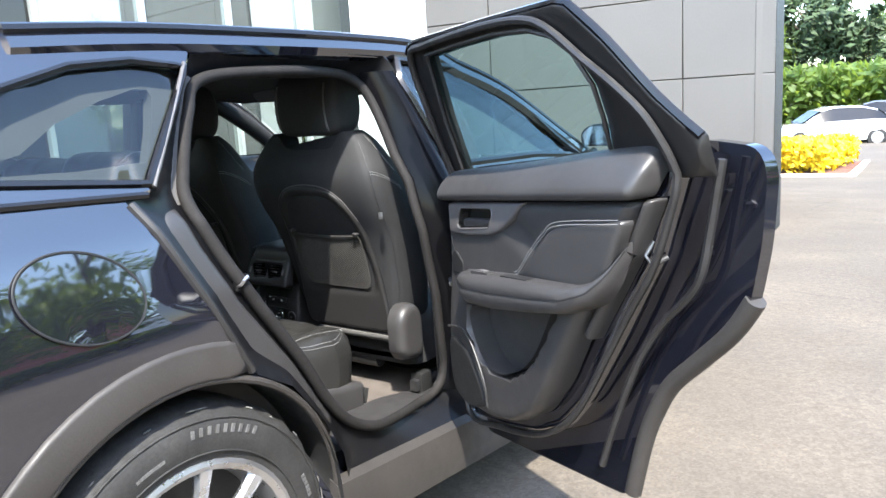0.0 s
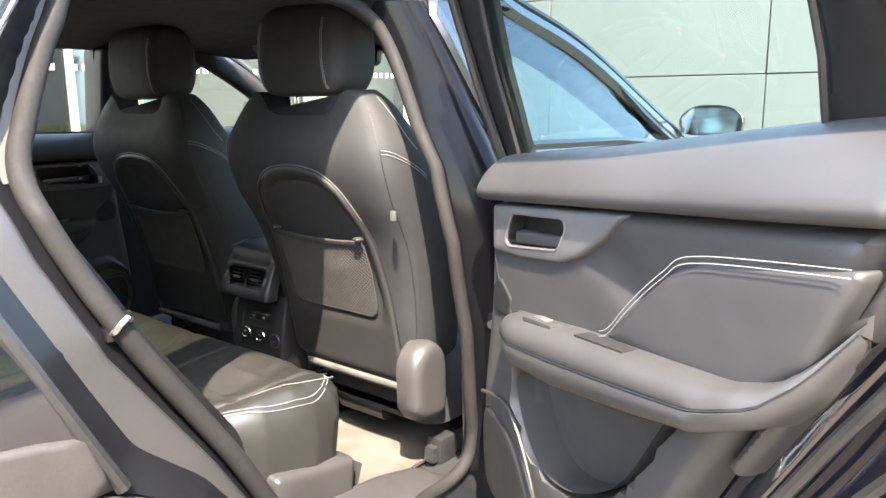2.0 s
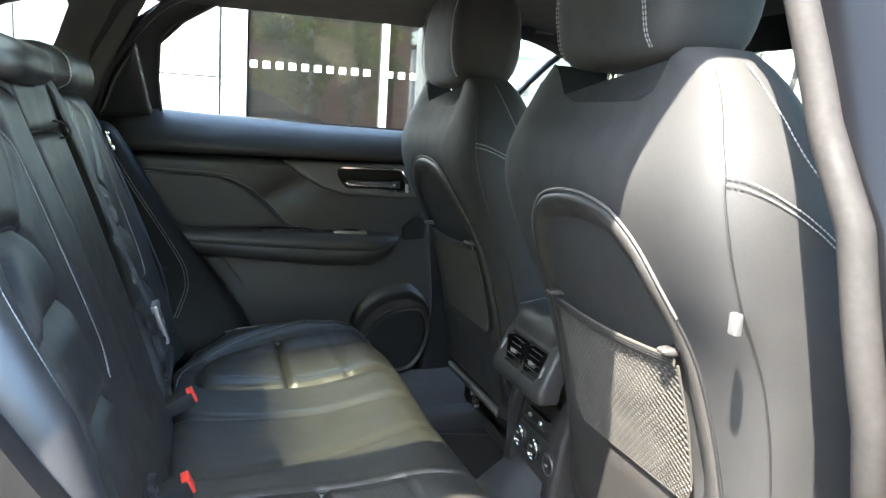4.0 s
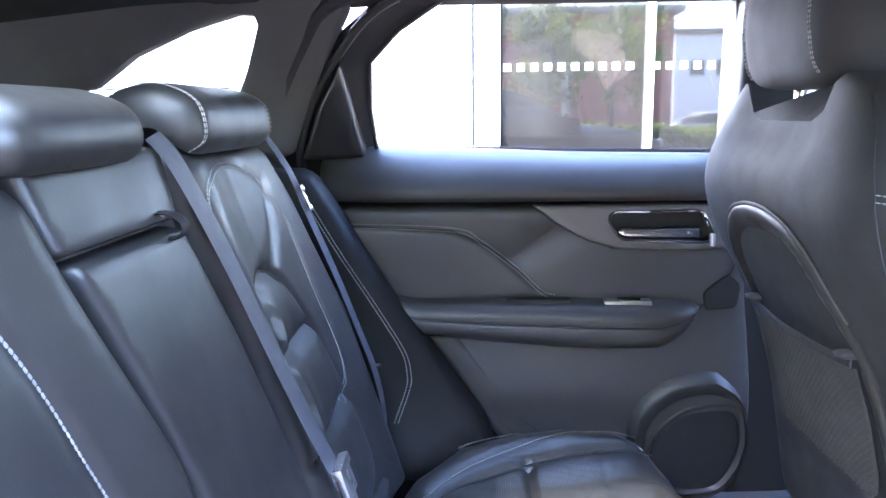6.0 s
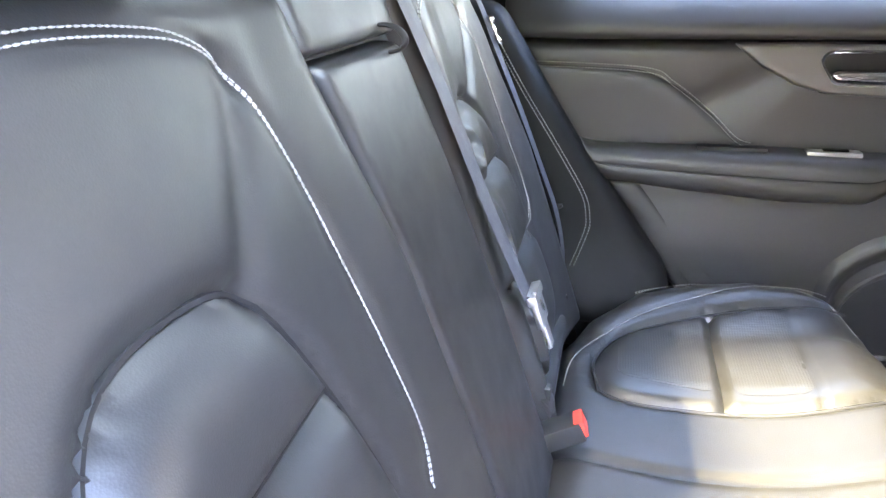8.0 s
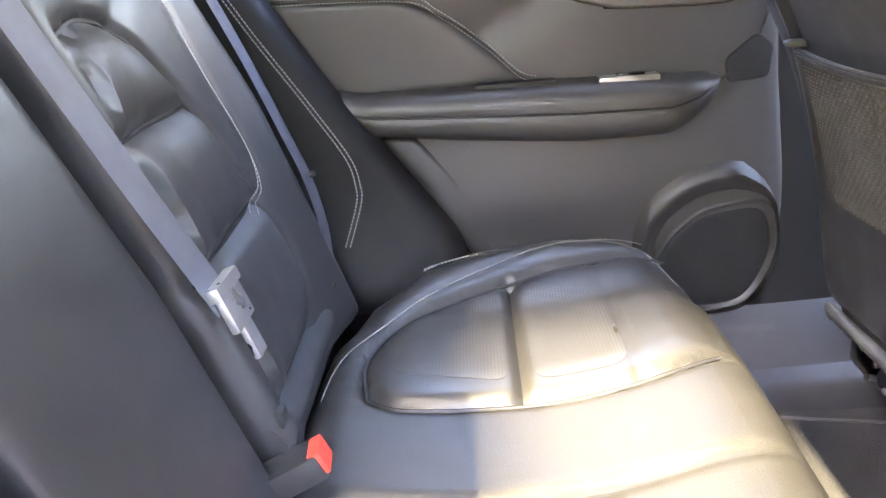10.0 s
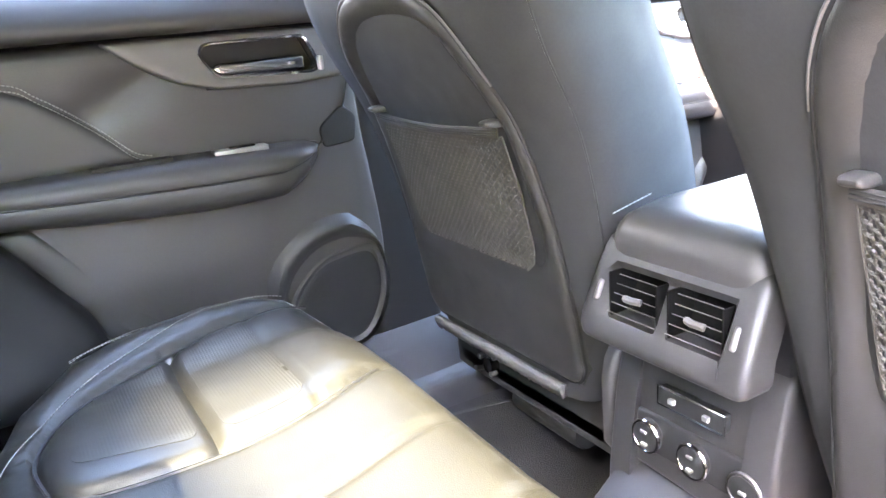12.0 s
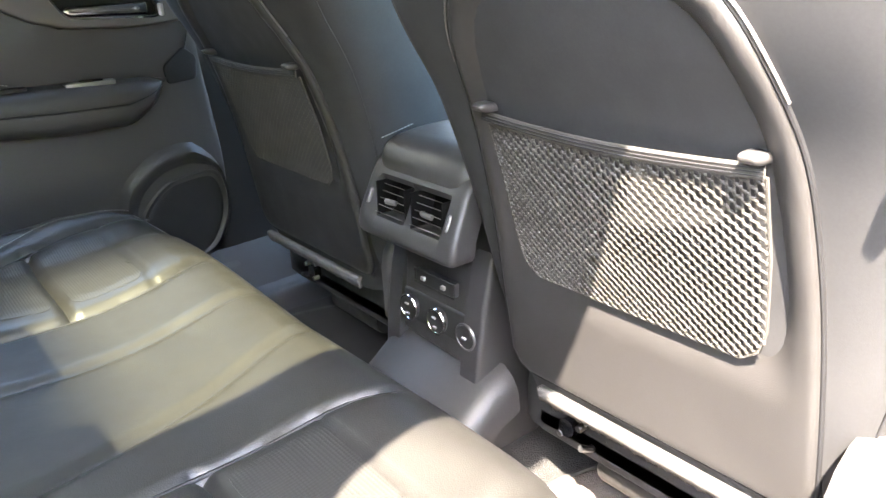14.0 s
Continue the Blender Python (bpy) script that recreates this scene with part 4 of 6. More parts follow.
        ring_list.append([P(u, a, b) for a, b in ((0.05, zt + 0.006), (0.078, zt + 0.002), (max(wo - 0.03, 0.06), zt), (wo - 0.010, zt - 0.08 * hh), (wo - 0.002, zt - 0.24 * hh), (wo, zt - 0.42 * hh), (wo - 0.0025, zt - 0.47 * hh), (wo, zt - 0.52 * hh), (wo - 0.002, zb + 0.25 * hh), (wo - 0.012, zb + 0.06 * hh), (wo - 0.03, zb), (0.05, zb - 0.004))])
        seam.append(P(u, wo - 0.0012, zt - 0.47 * hh))
    part("armrest", loft(ring_list), SOFT, d, "padded armrest", 50)
    part("armrest_seam", tube(seam, 0.0016, 5), SEAM, d)
    # Flush dark plate in place of a hollow; the slot's shade is its colour.
    slot = part("slot_shade_plate", box((0, 0, 0), (1, 1, 1), 0), DARK, d)
    me = slot.data
    for v, (a, b, c) in zip(me.vertices, [tuple(v.co + base_of[d]) for v in me.vertices]):
        v.co = P(0.315 + 0.115 * a, 0.082 + 0.026 * b, 0.9655 + (0.0108 if opened else 0.0135) * c) - base_of[d]
    # Darker plate on the open door, as satin came out white in sun.
    sw = part("switch_plate", turned(box((0.165, 0.084, 0.966), (0.252, 0.110, 0.9765), 0.002), Matrix()), PLASTIC if opened else SATIN, d, "window switch plate")
    kn = part("window_switch", turned(box((0.185, 0.088, 0.974), (0.225, 0.104, 0.9795), 0.002), Matrix()), SILVER if opened else GLOSS, d)
    for ob in (sw, kn):
        for v in ob.data.vertices:
            a, b, c = v.co + base_of[d]
            v.co = P(a, b, c) - base_of[d]
    part("handle_surround", sheet(chrome_hole, lambda u, z, h: P(u, 0.073 + h, z), lambda q, e: dome(0.010, 0.006)(q, linedist(q, chrome_hole, True)), 0.012, [D_BEZEL], 0.02, (0.001, 0.003, 0.006)), SILVER, d, "satin silver handle surround")
    part("handle_recess", joined([loft([[P(u, w, z) for u, z in D_BEZEL] for w in (0.079, 0.07, 0.047)], False), sheet(D_BEZEL, lambda u, z, h: P(u, 0.045 + h, z), None, 0.02, (), 0.01)]), DARK, d, "dark handle recess")
    # Bezel and handle are duller on the open door too.
    part("bezel", tube([P(u, 0.0815, z) for u, z in resample(D_BEZEL, 0.012)], 0.0032, 6, True), SILVER if opened else CHROME, d, "bright handle bezel")
    lever = fillet([(0.072, 1.108), (0.218, 1.107), (0.228, 1.098), (0.214, 1.087), (0.072, 1.084)], 0.006)
    part("door_handle", pad(lever, lambda u, z, h: P(u, 0.066 + h, z), 0.010, 0.006, 0.012, 0.012), PLASTIC if opened else CHROME, d, "pull handle")
    spk = spline([(-0.025, 0.76), (0.03, 0.762), (0.09, 0.73), (0.15, 0.655), (0.165, 0.60), (0.10, 0.575), (0.03, 0.585), (-0.02, 0.63)], 3)
    if opened:
        part("speaker_grille", pad(spk, lambda u, z, h: P(u, 0.080 + h, z), 0.012, 0.012, 0.015, 0.01), PERF, d, "perforated speaker grille")
        part("speaker_rim", tube([P(u, 0.088 + 0.008 * math.sin((u + z) * 9), z) for u, z in spline([(-0.02, 0.795), (0.06, 0.80), (0.12, 0.765), (0.18, 0.67), (0.19, 0.60)], 10, False)], 0.0035, 8), PANEL, d)
    else:
        # a round grille sunk behind a raised ledge
        loop_s = spline([(-0.022, 0.737), (0.0, 0.768), (0.058, 0.766), (0.103, 0.752), (0.150, 0.705), (0.165, 0.64), (0.12, 0.59), (0.041, 0.588), (0.002, 0.615), (-0.024, 0.677)], 4)

        def ledge(off, w):
            out_r = []
            for u, z in loop_s:
                k = min(max((z - 0.63) / 0.10, 0.0), 1.0) * min(max((u + 0.022) / 0.07, 0.0), 1.0)
                v = Vector((u - 0.06, z - 0.67)).normalized()
                if off < 0:
                    k = 1.0
                out_r.append(P(max(u + v.x * off * k, -0.03), w, z + v.y * off * k))
            return out_r

        part("speaker_pod", loft([ledge(o, w) for o, w in ((0.075, 0.078), (0.062, 0.092), (0.050, 0.100), (0.040, 0.099), (0.030, 0.092), (0.016, 0.083), (0.004, 0.082), (0.001, 0.087), (-0.002, 0.089), (-0.006, 0.088), (-0.010, 0.084))], False), PANEL, d, "moulded speaker pod")
        part("speaker_grille", pad([(0.07 + (u - 0.07) * 0.92, 0.675 + (z - 0.675) * 0.92) for u, z in loop_s], lambda u, z, h: P(u, 0.078 + h, z), 0.010, 0.012, 0.015, 0.01), PERF, d, "perforated speaker grille")
    part("tweeter", pad(fillet([(0.02, 1.02), (0.065, 0.985), (0.06, 0.95), (0.0, 0.955), (-0.005, 1.0)], 0.01), lambda u, z, h: P(u, 0.077 + h, z), 0.003, 0.004, 0.01, 0.005), PERF, d, "small perforated tweeter grille")
    part("front_seam", tube([P(u, 0.078, z) for u, z in spline([(0.003, 1.062), (0.02, 1.01), (0.06, 0.965), (0.07, 0.955)], 5, False)], 0.0016, 5), SEAM, d)
    for k, off in enumerate((0.0, 0.008)):
        line = [P(u, 0.0852, z + off) for u, z in spline([(0.735, 1.112), (0.53, 1.103), (0.475, 1.078), (0.41, 1.028), (0.365, 0.985), (0.338, 0.975)], 8, False)]
        part("stitching", stitches(line, 0.0055, 0.0008 if opened else 0.0012), THREAD, d, "double row of pale stitching")
    part("rear_strip", pad(fillet([(0.757, 1.155), (0.70, 1.05), (0.62, 0.95), (0.555, 0.855), (0.575, 0.84), (0.64, 0.93), (0.72, 1.04), (0.785, 1.155)], 0.008), lambda u, z, h: P(u, 0.022 + h, z), 0.026, 0.012, 0.015, 0.02), PLASTIC, d)
    if opened:
        part("door_latch", tube([P(0.735, -0.005, 1.07), P(0.728, 0.012, 1.04), P(0.742, 0.006, 1.02), P(0.758, -0.02, 1.035)], 0.005, 8), METAL, d, "bright steel latch")
        part("check_strap", tube([(1.14, -0.835, 0.90), (1.12, -0.87, 0.895), (1.08, -0.90, 0.893)], 0.010, 8), METAL, d)
        for z in (0.62, 1.10):
            part("hinge", box((1.135, -0.885, z - 0.03), (1.185, -0.84, z + 0.03), 0.008), GLOSS, d)
    return d


rear_door(open_door, "rear_door", "rear door standing wide open with grey trim", True)
rear_door(left_door, "rear_door", "closed rear door with dark trim", False)
rear_door(left_front, "front_door_trim", "closed front door with dark trim", False, False)


# ---- front seats ----
BACK_LINE = np.array(spline([(1.178, 0.58), (1.172, 0.66), (1.152, 0.78), (1.128, 0.90), (1.090, 1.02), (1.042, 1.11), (1.014, 1.19), (1.016, 1.25), (1.040, 1.33), (1.052, 1.42)], 8, False))


def back_x(z):
    """Where a front seat's rear face lies at a height."""
    return float(np.interp(z, BACK_LINE[:, 1], BACK_LINE[:, 0]))


SEAT_Z = (0.64, 0.68, 0.74, 0.82, 0.95, 1.08, 1.18, 1.235, 1.285, 1.325, 1.348, 1.358)
SEAT_W = (0.190, 0.215, 0.235, 0.252, 0.270, 0.283, 0.287, 0.279, 0.252, 0.222, 0.202, 0.178)
SEAT_PROF = [(0.004, 0.0), (0.003, 0.25), (0.001, 0.45), (0.0, 0.62), (0.001, 0.76), (0.007, 0.87), (0.019, 0.945), (0.038, 0.985), (0.07, 1.0), (0.11, 1.0), (0.15, 0.985), (0.18, 0.94), (0.195, 0.86), (0.19, 0.76), (0.15, 0.62), (0.125, 0.45), (0.115, 0.0)]


def front_seat(cy, out, fwd=0.0):
    """out: +1 where the seat's outer side is the car's left; fwd: how far it is slid forward."""
    s = thing("front_seat", (1.35 + fwd, cy, 0.43), "black leather front seat with a net pocket on its back", "seat", "front seats")

    def W(x, y, z):
        return Vector((x + fwd, cy + out * y, z))

    def half_w(z):
        return float(np.interp(z, SEAT_Z, SEAT_W))

    def depth_k(z):
        return 1.0 if z < 1.20 else 1.0 - (z - 1.20) / 0.158 * 0.55

    def on_side(z, dx, sd, lift=0.001):
        """A point of the backrest's side, dx forward of its rear face."""
        f = float(np.interp(dx, [p[0] for p in SEAT_PROF[3:11]], [p[1] for p in SEAT_PROF[3:11]]))
        n = min(max((0.09 - dx) / 0.09, 0.0), 1.0)
        return W(back_x(z) + dx * depth_k(z) - lift * n, sd * (half_w(z) * f + lift), z)

    rings = []
    for z in np.linspace(0.64, 1.358, 46):
        z = float(z)
        hw, k = half_w(z), depth_k(z)
        half = [(back_x(z) + dx * k, f * hw) for dx, f in SEAT_PROF]
        ring_pts = half + [(x, -y) for x, y in half[-2:0:-1]]
        rings.append([W(x, y, z - 0.055 * min(max((z - 1.22) / 0.13, 0), 1) * math.exp(-(y / 0.128) ** 10)) for x, y in ring_pts])
    arr = np.array([[tuple(v) for v in r] for r in rings])
    for _ in range(2):
        arr[1:-1] = 0.5 * arr[1:-1] + 0.25 * (arr[:-2] + arr[2:])
    back = part("backrest", loft([[Vector(p) for p in r] for r in arr]), LEATHER, s, sharp=60)
    arch = spline([(0.197, 0.70), (0.196, 0.80), (0.190, 0.94), (0.178, 1.05), (0.148, 1.13), (0.100, 1.172), (0.045, 1.187), (0.0, 1.190)], 5, False)
    full = arch + [np.array((-y, z)) for y, z in arch[-2::-1]]
    panel = full + [np.array((-0.18, 0.672)), np.array((0.18, 0.672))]
    part("back_panel", pad(panel, lambda y, z, h: W(back_x(z) + 0.002 - h, y, z), 0.010, 0.012, 0.012, 0.012, (), lambda q, d: -0.024 * np.clip((q[:, 1] - 0.80) / 0.10, 0, 1) * (lambda t: t * t * (3 - 2 * t))(np.clip((d - 0.016) / 0.034, 0, 1))), PANEL, s, "smooth grey back panel with a raised rim")
    part("panel_rim", tube([W(back_x(z) - 0.001, y, z) for y, z in resample(fillet(panel, 0.02, 3), 0.02)], 0.0025, 8, True), SEAM, s)
    part("piping_crease", tube([W(back_x(z) - 0.003, y * 1.012, z + 0.0025) for y, z in full if z > 1.06], 0.0017, 5), SILVER, s)
    # net pocket
    hem = [W(back_x(1.02) - 0.010 - 0.005 * math.cos(y / 0.155 * 1.5), y, 1.016 - 0.006 * math.cos(y / 0.155 * 1.5)) for y in np.linspace(-0.155, 0.155, 19)]

    def net_at(a, b, lift=0.0):
        """a across from -1 to 1, b down from 0 to 1."""
        z = 1.010 - b * 0.182
        bow = 0.010 * (1 - a ** 4) * math.sin(math.pi * min(b * 0.75 + 0.25, 1)) + 0.004
        y = a * (0.154 - 0.006 * b * b)
        return W(back_x(z) - 0.004 - bow - lift, y, z)

    bm = bmesh.new()
    n_c, n_b, lean_n = 27, 148, 1.35
    for sl, rad in ((1, 0.0016), (-1, 0.0013)):
        for i in range(-24, n_c + 44):
            pts = []
            for j in range(n_b + 1):
                b = j / n_b
                wave = 0.011 * math.sin(2 * math.pi * b * n_c * lean_n + (0 if sl > 0 else math.pi))
                a = -1 + 2 * (i / n_c) + sl * b * lean_n + wave
                lim = 1 - max(0, (b - 0.80) / 0.20) ** 2 * 0.15
                if abs(a) <= lim:
                    pts.append(net_at(a, b, 0.0006 if sl > 0 else 0.0))
            if len(pts) < 3:
                continue
            prev = None
            for k, c in enumerate(pts):
                t = (pts[min(k + 1, len(pts) - 1)] - pts[max(k - 1, 0)]).normalized()
                o = t.cross(Vector((1, 0, 0))).normalized() * rad
                ring = [bm.verts.new(c + o), bm.verts.new(c - Vector((rad * 1.1, 0, 0))), bm.verts.new(c - o)]
                if prev:
                    for m in range(2):
                        bm.faces.new((prev[m], prev[m + 1], ring[m + 1], ring[m]))
                prev = ring
    part("net_pocket", bm, NET, s, "stretched string net pocket", 0)
    part("net_hem", tube(hem, 0.0062, 8, False, 0.22, (1, 0, 0)), NET, s, "elastic hem of the net")
    for dz in (-0.003, 0.0, 0.003):
        part("hem_rib", tube([v + Vector((-0.0018, 0, dz)) for v in hem], 0.0007, 4), SEAM, s)
    part("net_cord", tube([net_at(a, b) for a, b in [(-1, 0), (-1, 0.4), (-0.99, 0.8), (-0.95, 0.93), (-0.84, 1.0), (-0.4, 1.0), (0, 1.0), (0.4, 1.0), (0.84, 1.0), (0.95, 0.93), (0.99, 0.8), (1, 0.4), (1, 0)]], 0.0016, 6), NET, s)
    for y in (-0.148, 0.148):
        part("net_hook", pad(fillet([(y - 0.010, 1.021), (y + 0.010, 1.021), (y + 0.010, 1.031), (y - 0.010, 1.031)], 0.005), lambda a, b, h: W(back_x(b) - 0.012 - h, a, b), 0.012, 0.005, 0.01, 0.01), PLASTIC, s)
    # headrest and posts
    hr = []
    for z, hw, x0, x1 in ((1.345, 0.085, 1.06, 1.125), (1.352, 0.118, 1.04, 1.15), (1.375, 0.138, 1.028, 1.165), (1.42, 0.146, 1.022, 1.175), (1.48, 0.146, 1.024, 1.172), (1.52, 0.139, 1.034, 1.16), (1.542, 0.118, 1.052, 1.14), (1.552, 0.08, 1.075, 1.12)):
        m, hx = (x0 + x1) / 2, (x1 - x0) / 2
        hr.append([W(m + hx * math.copysign(abs(math.cos(a)) ** 0.45, math.cos(a)), hw * math.copysign(abs(math.sin(a)) ** 0.42, math.sin(a)), z) for a in np.linspace(0, 2 * math.pi, 37)[:-1]])
    hs = np.array([[tuple(v) for v in r] for r in hr])
    fine = []
    for i in range(len(hs) - 1):
        p0, p1, p2, p3 = hs[max(i - 1, 0)], hs[i], hs[i + 1], hs[min(i + 2, len(hs) - 1)]
        for t in np.linspace(0, 1, 4)[:-1]:
            fine.append(0.5 * (2 * p1 + (p2 - p0) * t + (2 * p0 - 5 * p1 + 4 * p2 - p3) * t * t + (3 * p1 - p0 - 3 * p2 + p3) * t ** 3))
    fine.append(hs[-1])
    part("headrest", loft([[Vector(p) for p in r] for r in fine]), LEATHER, s, sharp=60)
    for y in (-0.062, 0.062):
        part("post", cyl(W(1.088, y, 1.27), W(1.088, y, 1.385), 0.0065), CHROME, s, "chrome headrest post")
    for sd in (1, -1):
        for o in (0.0, 0.005):
            part("stitching", stitches([W(float(np.interp(z, (1.352, 1.375, 1.42, 1.48, 1.52), (1.046, 1.031, 1.0235, 1.0255, 1.036))) - 0.002, sd * (0.104 + o), z) for z in np.linspace(1.36, 1.515, 14)], 0.006), THREAD, s)
    for sd in (1, -1):
        part("seam", tube([on_side(float(z), 0.021, sd, 0.0) for z in np.linspace(0.76, 1.335, 40)], 0.0015, 5), SEAM, s)
        for o in (0.0, 0.0075):
            part("stitching", stitches([on_side(1.232 - 0.062 * t ** 1.6 - o, 0.022 + 0.118 * t, sd, 0.0014) for t in np.linspace(0, 1, 22)], 0.006), THREAD, s, "pale stitching on the shoulder")
        part("stitching", stitches([on_side(1.342 - 0.115 * t, 0.085 + 0.05 * t, sd, 0.0012) for t in np.linspace(0, 1, 22)], 0.006), THREAD, s)
    lo, hi = W(1.046, 0.276, 1.084), W(1.054, 0.289, 1.106)
    part("belt_tab", box(tuple(min(a, b) for a, b in zip(lo, hi)), tuple(max(a, b) for a, b in zip(lo, hi)), 0.003), ALLOY, s, "small bright metal tab")
    # cushion and its base
    cush = [(1.22, -0.25), (1.62, -0.26), (1.72, -0.22), (1.72, 0.22), (1.62, 0.26), (1.22, 0.25)]
    part("cushion", pad(fillet(cush, 0.05), lambda x, y, hh: W(x, y, 0.60 + hh), 0.13, 0.06, 0.03, 0.05), LEATHER, s)
    for yy, dd in ((0.255, 1), (-0.255, -1)):
        if out < 0 and dd < 0 or out > 0 and dd > 0:
            continue
        cov = [(1.175 + 0.062 * math.cos(t), 0.715 + 0.068 * math.sin(t)) for t in np.linspace(0, math.pi, 9)] + [(1.115, 0.63), (1.14, 0.595), (1.22, 0.585), (1.237, 0.62)]
        part("recliner_cover", pad(cov, lambda x, z, hh, yy=yy, dd=dd: W(x + (0.035 if dd < 0 else 0), yy + dd * (hh * (1 if dd > 0 else 0.35) - (0.005 if dd > 0 else -0.0)), z), 0.032, 0.025, 0.015, 0.03), PLASTIC, s, "grey plastic recliner cover")
        part("seat_rail", box(tuple(min(a, b) for a, b in zip(W(1.20 + 0.12 * (out > 0), yy - 0.03 * dd, 0.46), W(1.65, yy, 0.50))), tuple(max(a, b) for a, b in zip(W(1.20 + 0.12 * (out > 0), yy - 0.03 * dd, 0.46), W(1.65, yy, 0.50))), 0.006), METAL, s, "steel seat rail")
        if out > 0:
            continue
        part("rail_foot", box(tuple(min(a, b) for a, b in zip(W(1.22, yy - 0.04 * dd, 0.43), W(1.28, yy + 0.01 * dd, 0.52))), tuple(max(a, b) for a, b in zip(W(1.22, yy - 0.04 * dd, 0.43), W(1.28, yy + 0.01 * dd, 0.52))), 0.01), DARK, s)
    # ragged felt under the back panel, and the greasy slide of the seat's rail
    rnd = random.Random(7)
    top_e, low_e = [], []
    for y in np.linspace(-0.15, 0.185, 110):
        y = float(y)
        top_e.append((W(1.162, y, 0.662), W(1.159, y, 0.659)))
        low_e.append((W(1.161, y, 0.650), W(1.164 + rnd.uniform(-0.001, 0.001), y, 0.6435 - abs(rnd.gauss(0, 0.0016)))))
    part("felt_strip", loft([[a, b, c, d, d + Vector((0.006, 0, 0.002)), a + Vector((0.008, 0, 0))] for (a, b), (c, d) in zip(top_e, low_e)]), FELT, s, "ragged pale felt strip", 0)
    my = -0.14 if out < 0 else 0.10
    track = part("seat_slide", joined([tube([W(1.205, my, 0.585), W(1.26, my, 0.582), W(1.44, my, 0.578)], [0.013, 0.017, 0.017], 12), tube([W(1.22, my - 0.02, 0.612), W(1.225, my, 0.618), W(1.235, my + 0.024, 0.606)], [0.009, 0.013, 0.008], 10)]), GLOSS, s, "greasy black seat slide")
    for dy, dz in ((-0.020, 0.022), (0.006, 0.030), (0.022, 0.010), (-0.010, -0.012)):
        part("bolt", cyl(W(1.203, my + dy, 0.585 + dz), W(1.215, my + dy, 0.586 + dz), 0.0048, 0.0055, 10), METAL, track)
    part("rod", tube([W(1.20, my + 0.03, 0.572), W(1.215, my + 0.034, 0.566), W(1.40, my + 0.036, 0.562)], 0.005, 8), METAL, track)
    for y, z in ((-0.14, 0.585), (-0.02, 0.57), (0.10, 0.59)):
        part("spring", tube([W(1.235 + 0.013 * math.cos(a), y + 0.0016 * a, z + 0.013 * math.sin(a)) for a in np.linspace(0, 12 * math.pi, 120)], 0.0022, 5), METAL, s, "bare metal spring")
    part("motor", cyl(W(1.25, -0.10, 0.535), W(1.25, 0.06, 0.535), 0.028, None, 16), DARK, s)
    part("under_pan", box(tuple(min(a, b) for a, b in zip(W(1.22, -0.22, 0.54), W(1.68, 0.22, 0.60))), tuple(max(a, b) for a, b in zip(W(1.22, -0.22, 0.54), W(1.68, 0.22, 0.60))), 0.02), DARK, s)
    return s


front_seat(-0.382, -1)
front_seat(0.365, 1, 0.022)


# ---- rear bench ----
bench = thing("rear_bench", (0.7, 0, 0.43), "black leather rear bench with three headrests and pale stitching", "car seat")
SEATS = []
for sgn, inn, cen in ((1, 0.245, 0.40), (-1, 0.195, -0.40)):
    panel = spline([(0.575, sgn * (inn + 0.03)), (0.565, sgn * 0.36), (0.60, sgn * 0.445), (0.67, sgn * 0.485), (0.76, sgn * 0.515), (0.88, sgn * 0.535), (0.955, sgn * 0.54)], 5, False)
    low = spline([(0.575, sgn * (inn + 0.03)), (0.62, sgn * (inn + 0.005)), (0.745, sgn * inn), (0.88, sgn * (inn + 0.012)), (0.95, sgn * (inn + 0.035))], 5, False)
    bol = spline([(0.525, sgn * 0.27), (0.535, sgn * 0.36), (0.58, sgn * 0.445), (0.65, sgn * 0.508), (0.77, sgn * 0.56), (0.88, sgn * 0.59), (0.94, sgn * 0.585)], 5, False)
    SEATS.append((sgn, inn, panel, low, bol))


def cushion_z(x, y):
    z = 0.722 + 0.025 * math.exp(-((x - 0.93) / 0.10) ** 2) + 0.045 * min(max((abs(y) - 0.44) / 0.12, 0), 1) ** 1.3 * (0.6 + 0.4 * min(x / 0.9, 1))
    return z - 0.05 * max(0, (abs(y) - 0.585) / 0.06) ** 2 - 0.042 * min(max((x - 0.81) / 0.14, 0), 1) * min(max((abs(y) - 0.42) / 0.16, 0), 1)


def cushion_more(q, d):
    z = np.zeros(len(q))
    for sgn, inn, panel, low, bol in SEATS:
        z += grooves(q, [panel, low], 0.012, 0.007) + grooves(q, [[(0.742, sgn * inn), (0.742, sgn * 0.512)]], 0.012, 0.0065) + grooves(q, [[(0.865, sgn * (inn + 0.01)), (0.86, sgn * 0.533)]], 0.003, 0.004) + grooves(q, [bol], 0.003, 0.004)
        loop_in = np.array(list(panel) + list(low)[::-1])
        z += np.where(inside(q, loop_in), 0.009 * np.sin(np.minimum(linedist(q, loop_in, True) / 0.05, 1) * math.pi / 2), 0)
    z += grooves(q, [spline([(0.52, 0.12), (0.70, 0.095), (0.95, 0.12)], 5, False), spline([(0.52, -0.135), (0.70, -0.10), (0.95, -0.03)], 5, False)], 0.008, 0.009)
    return z


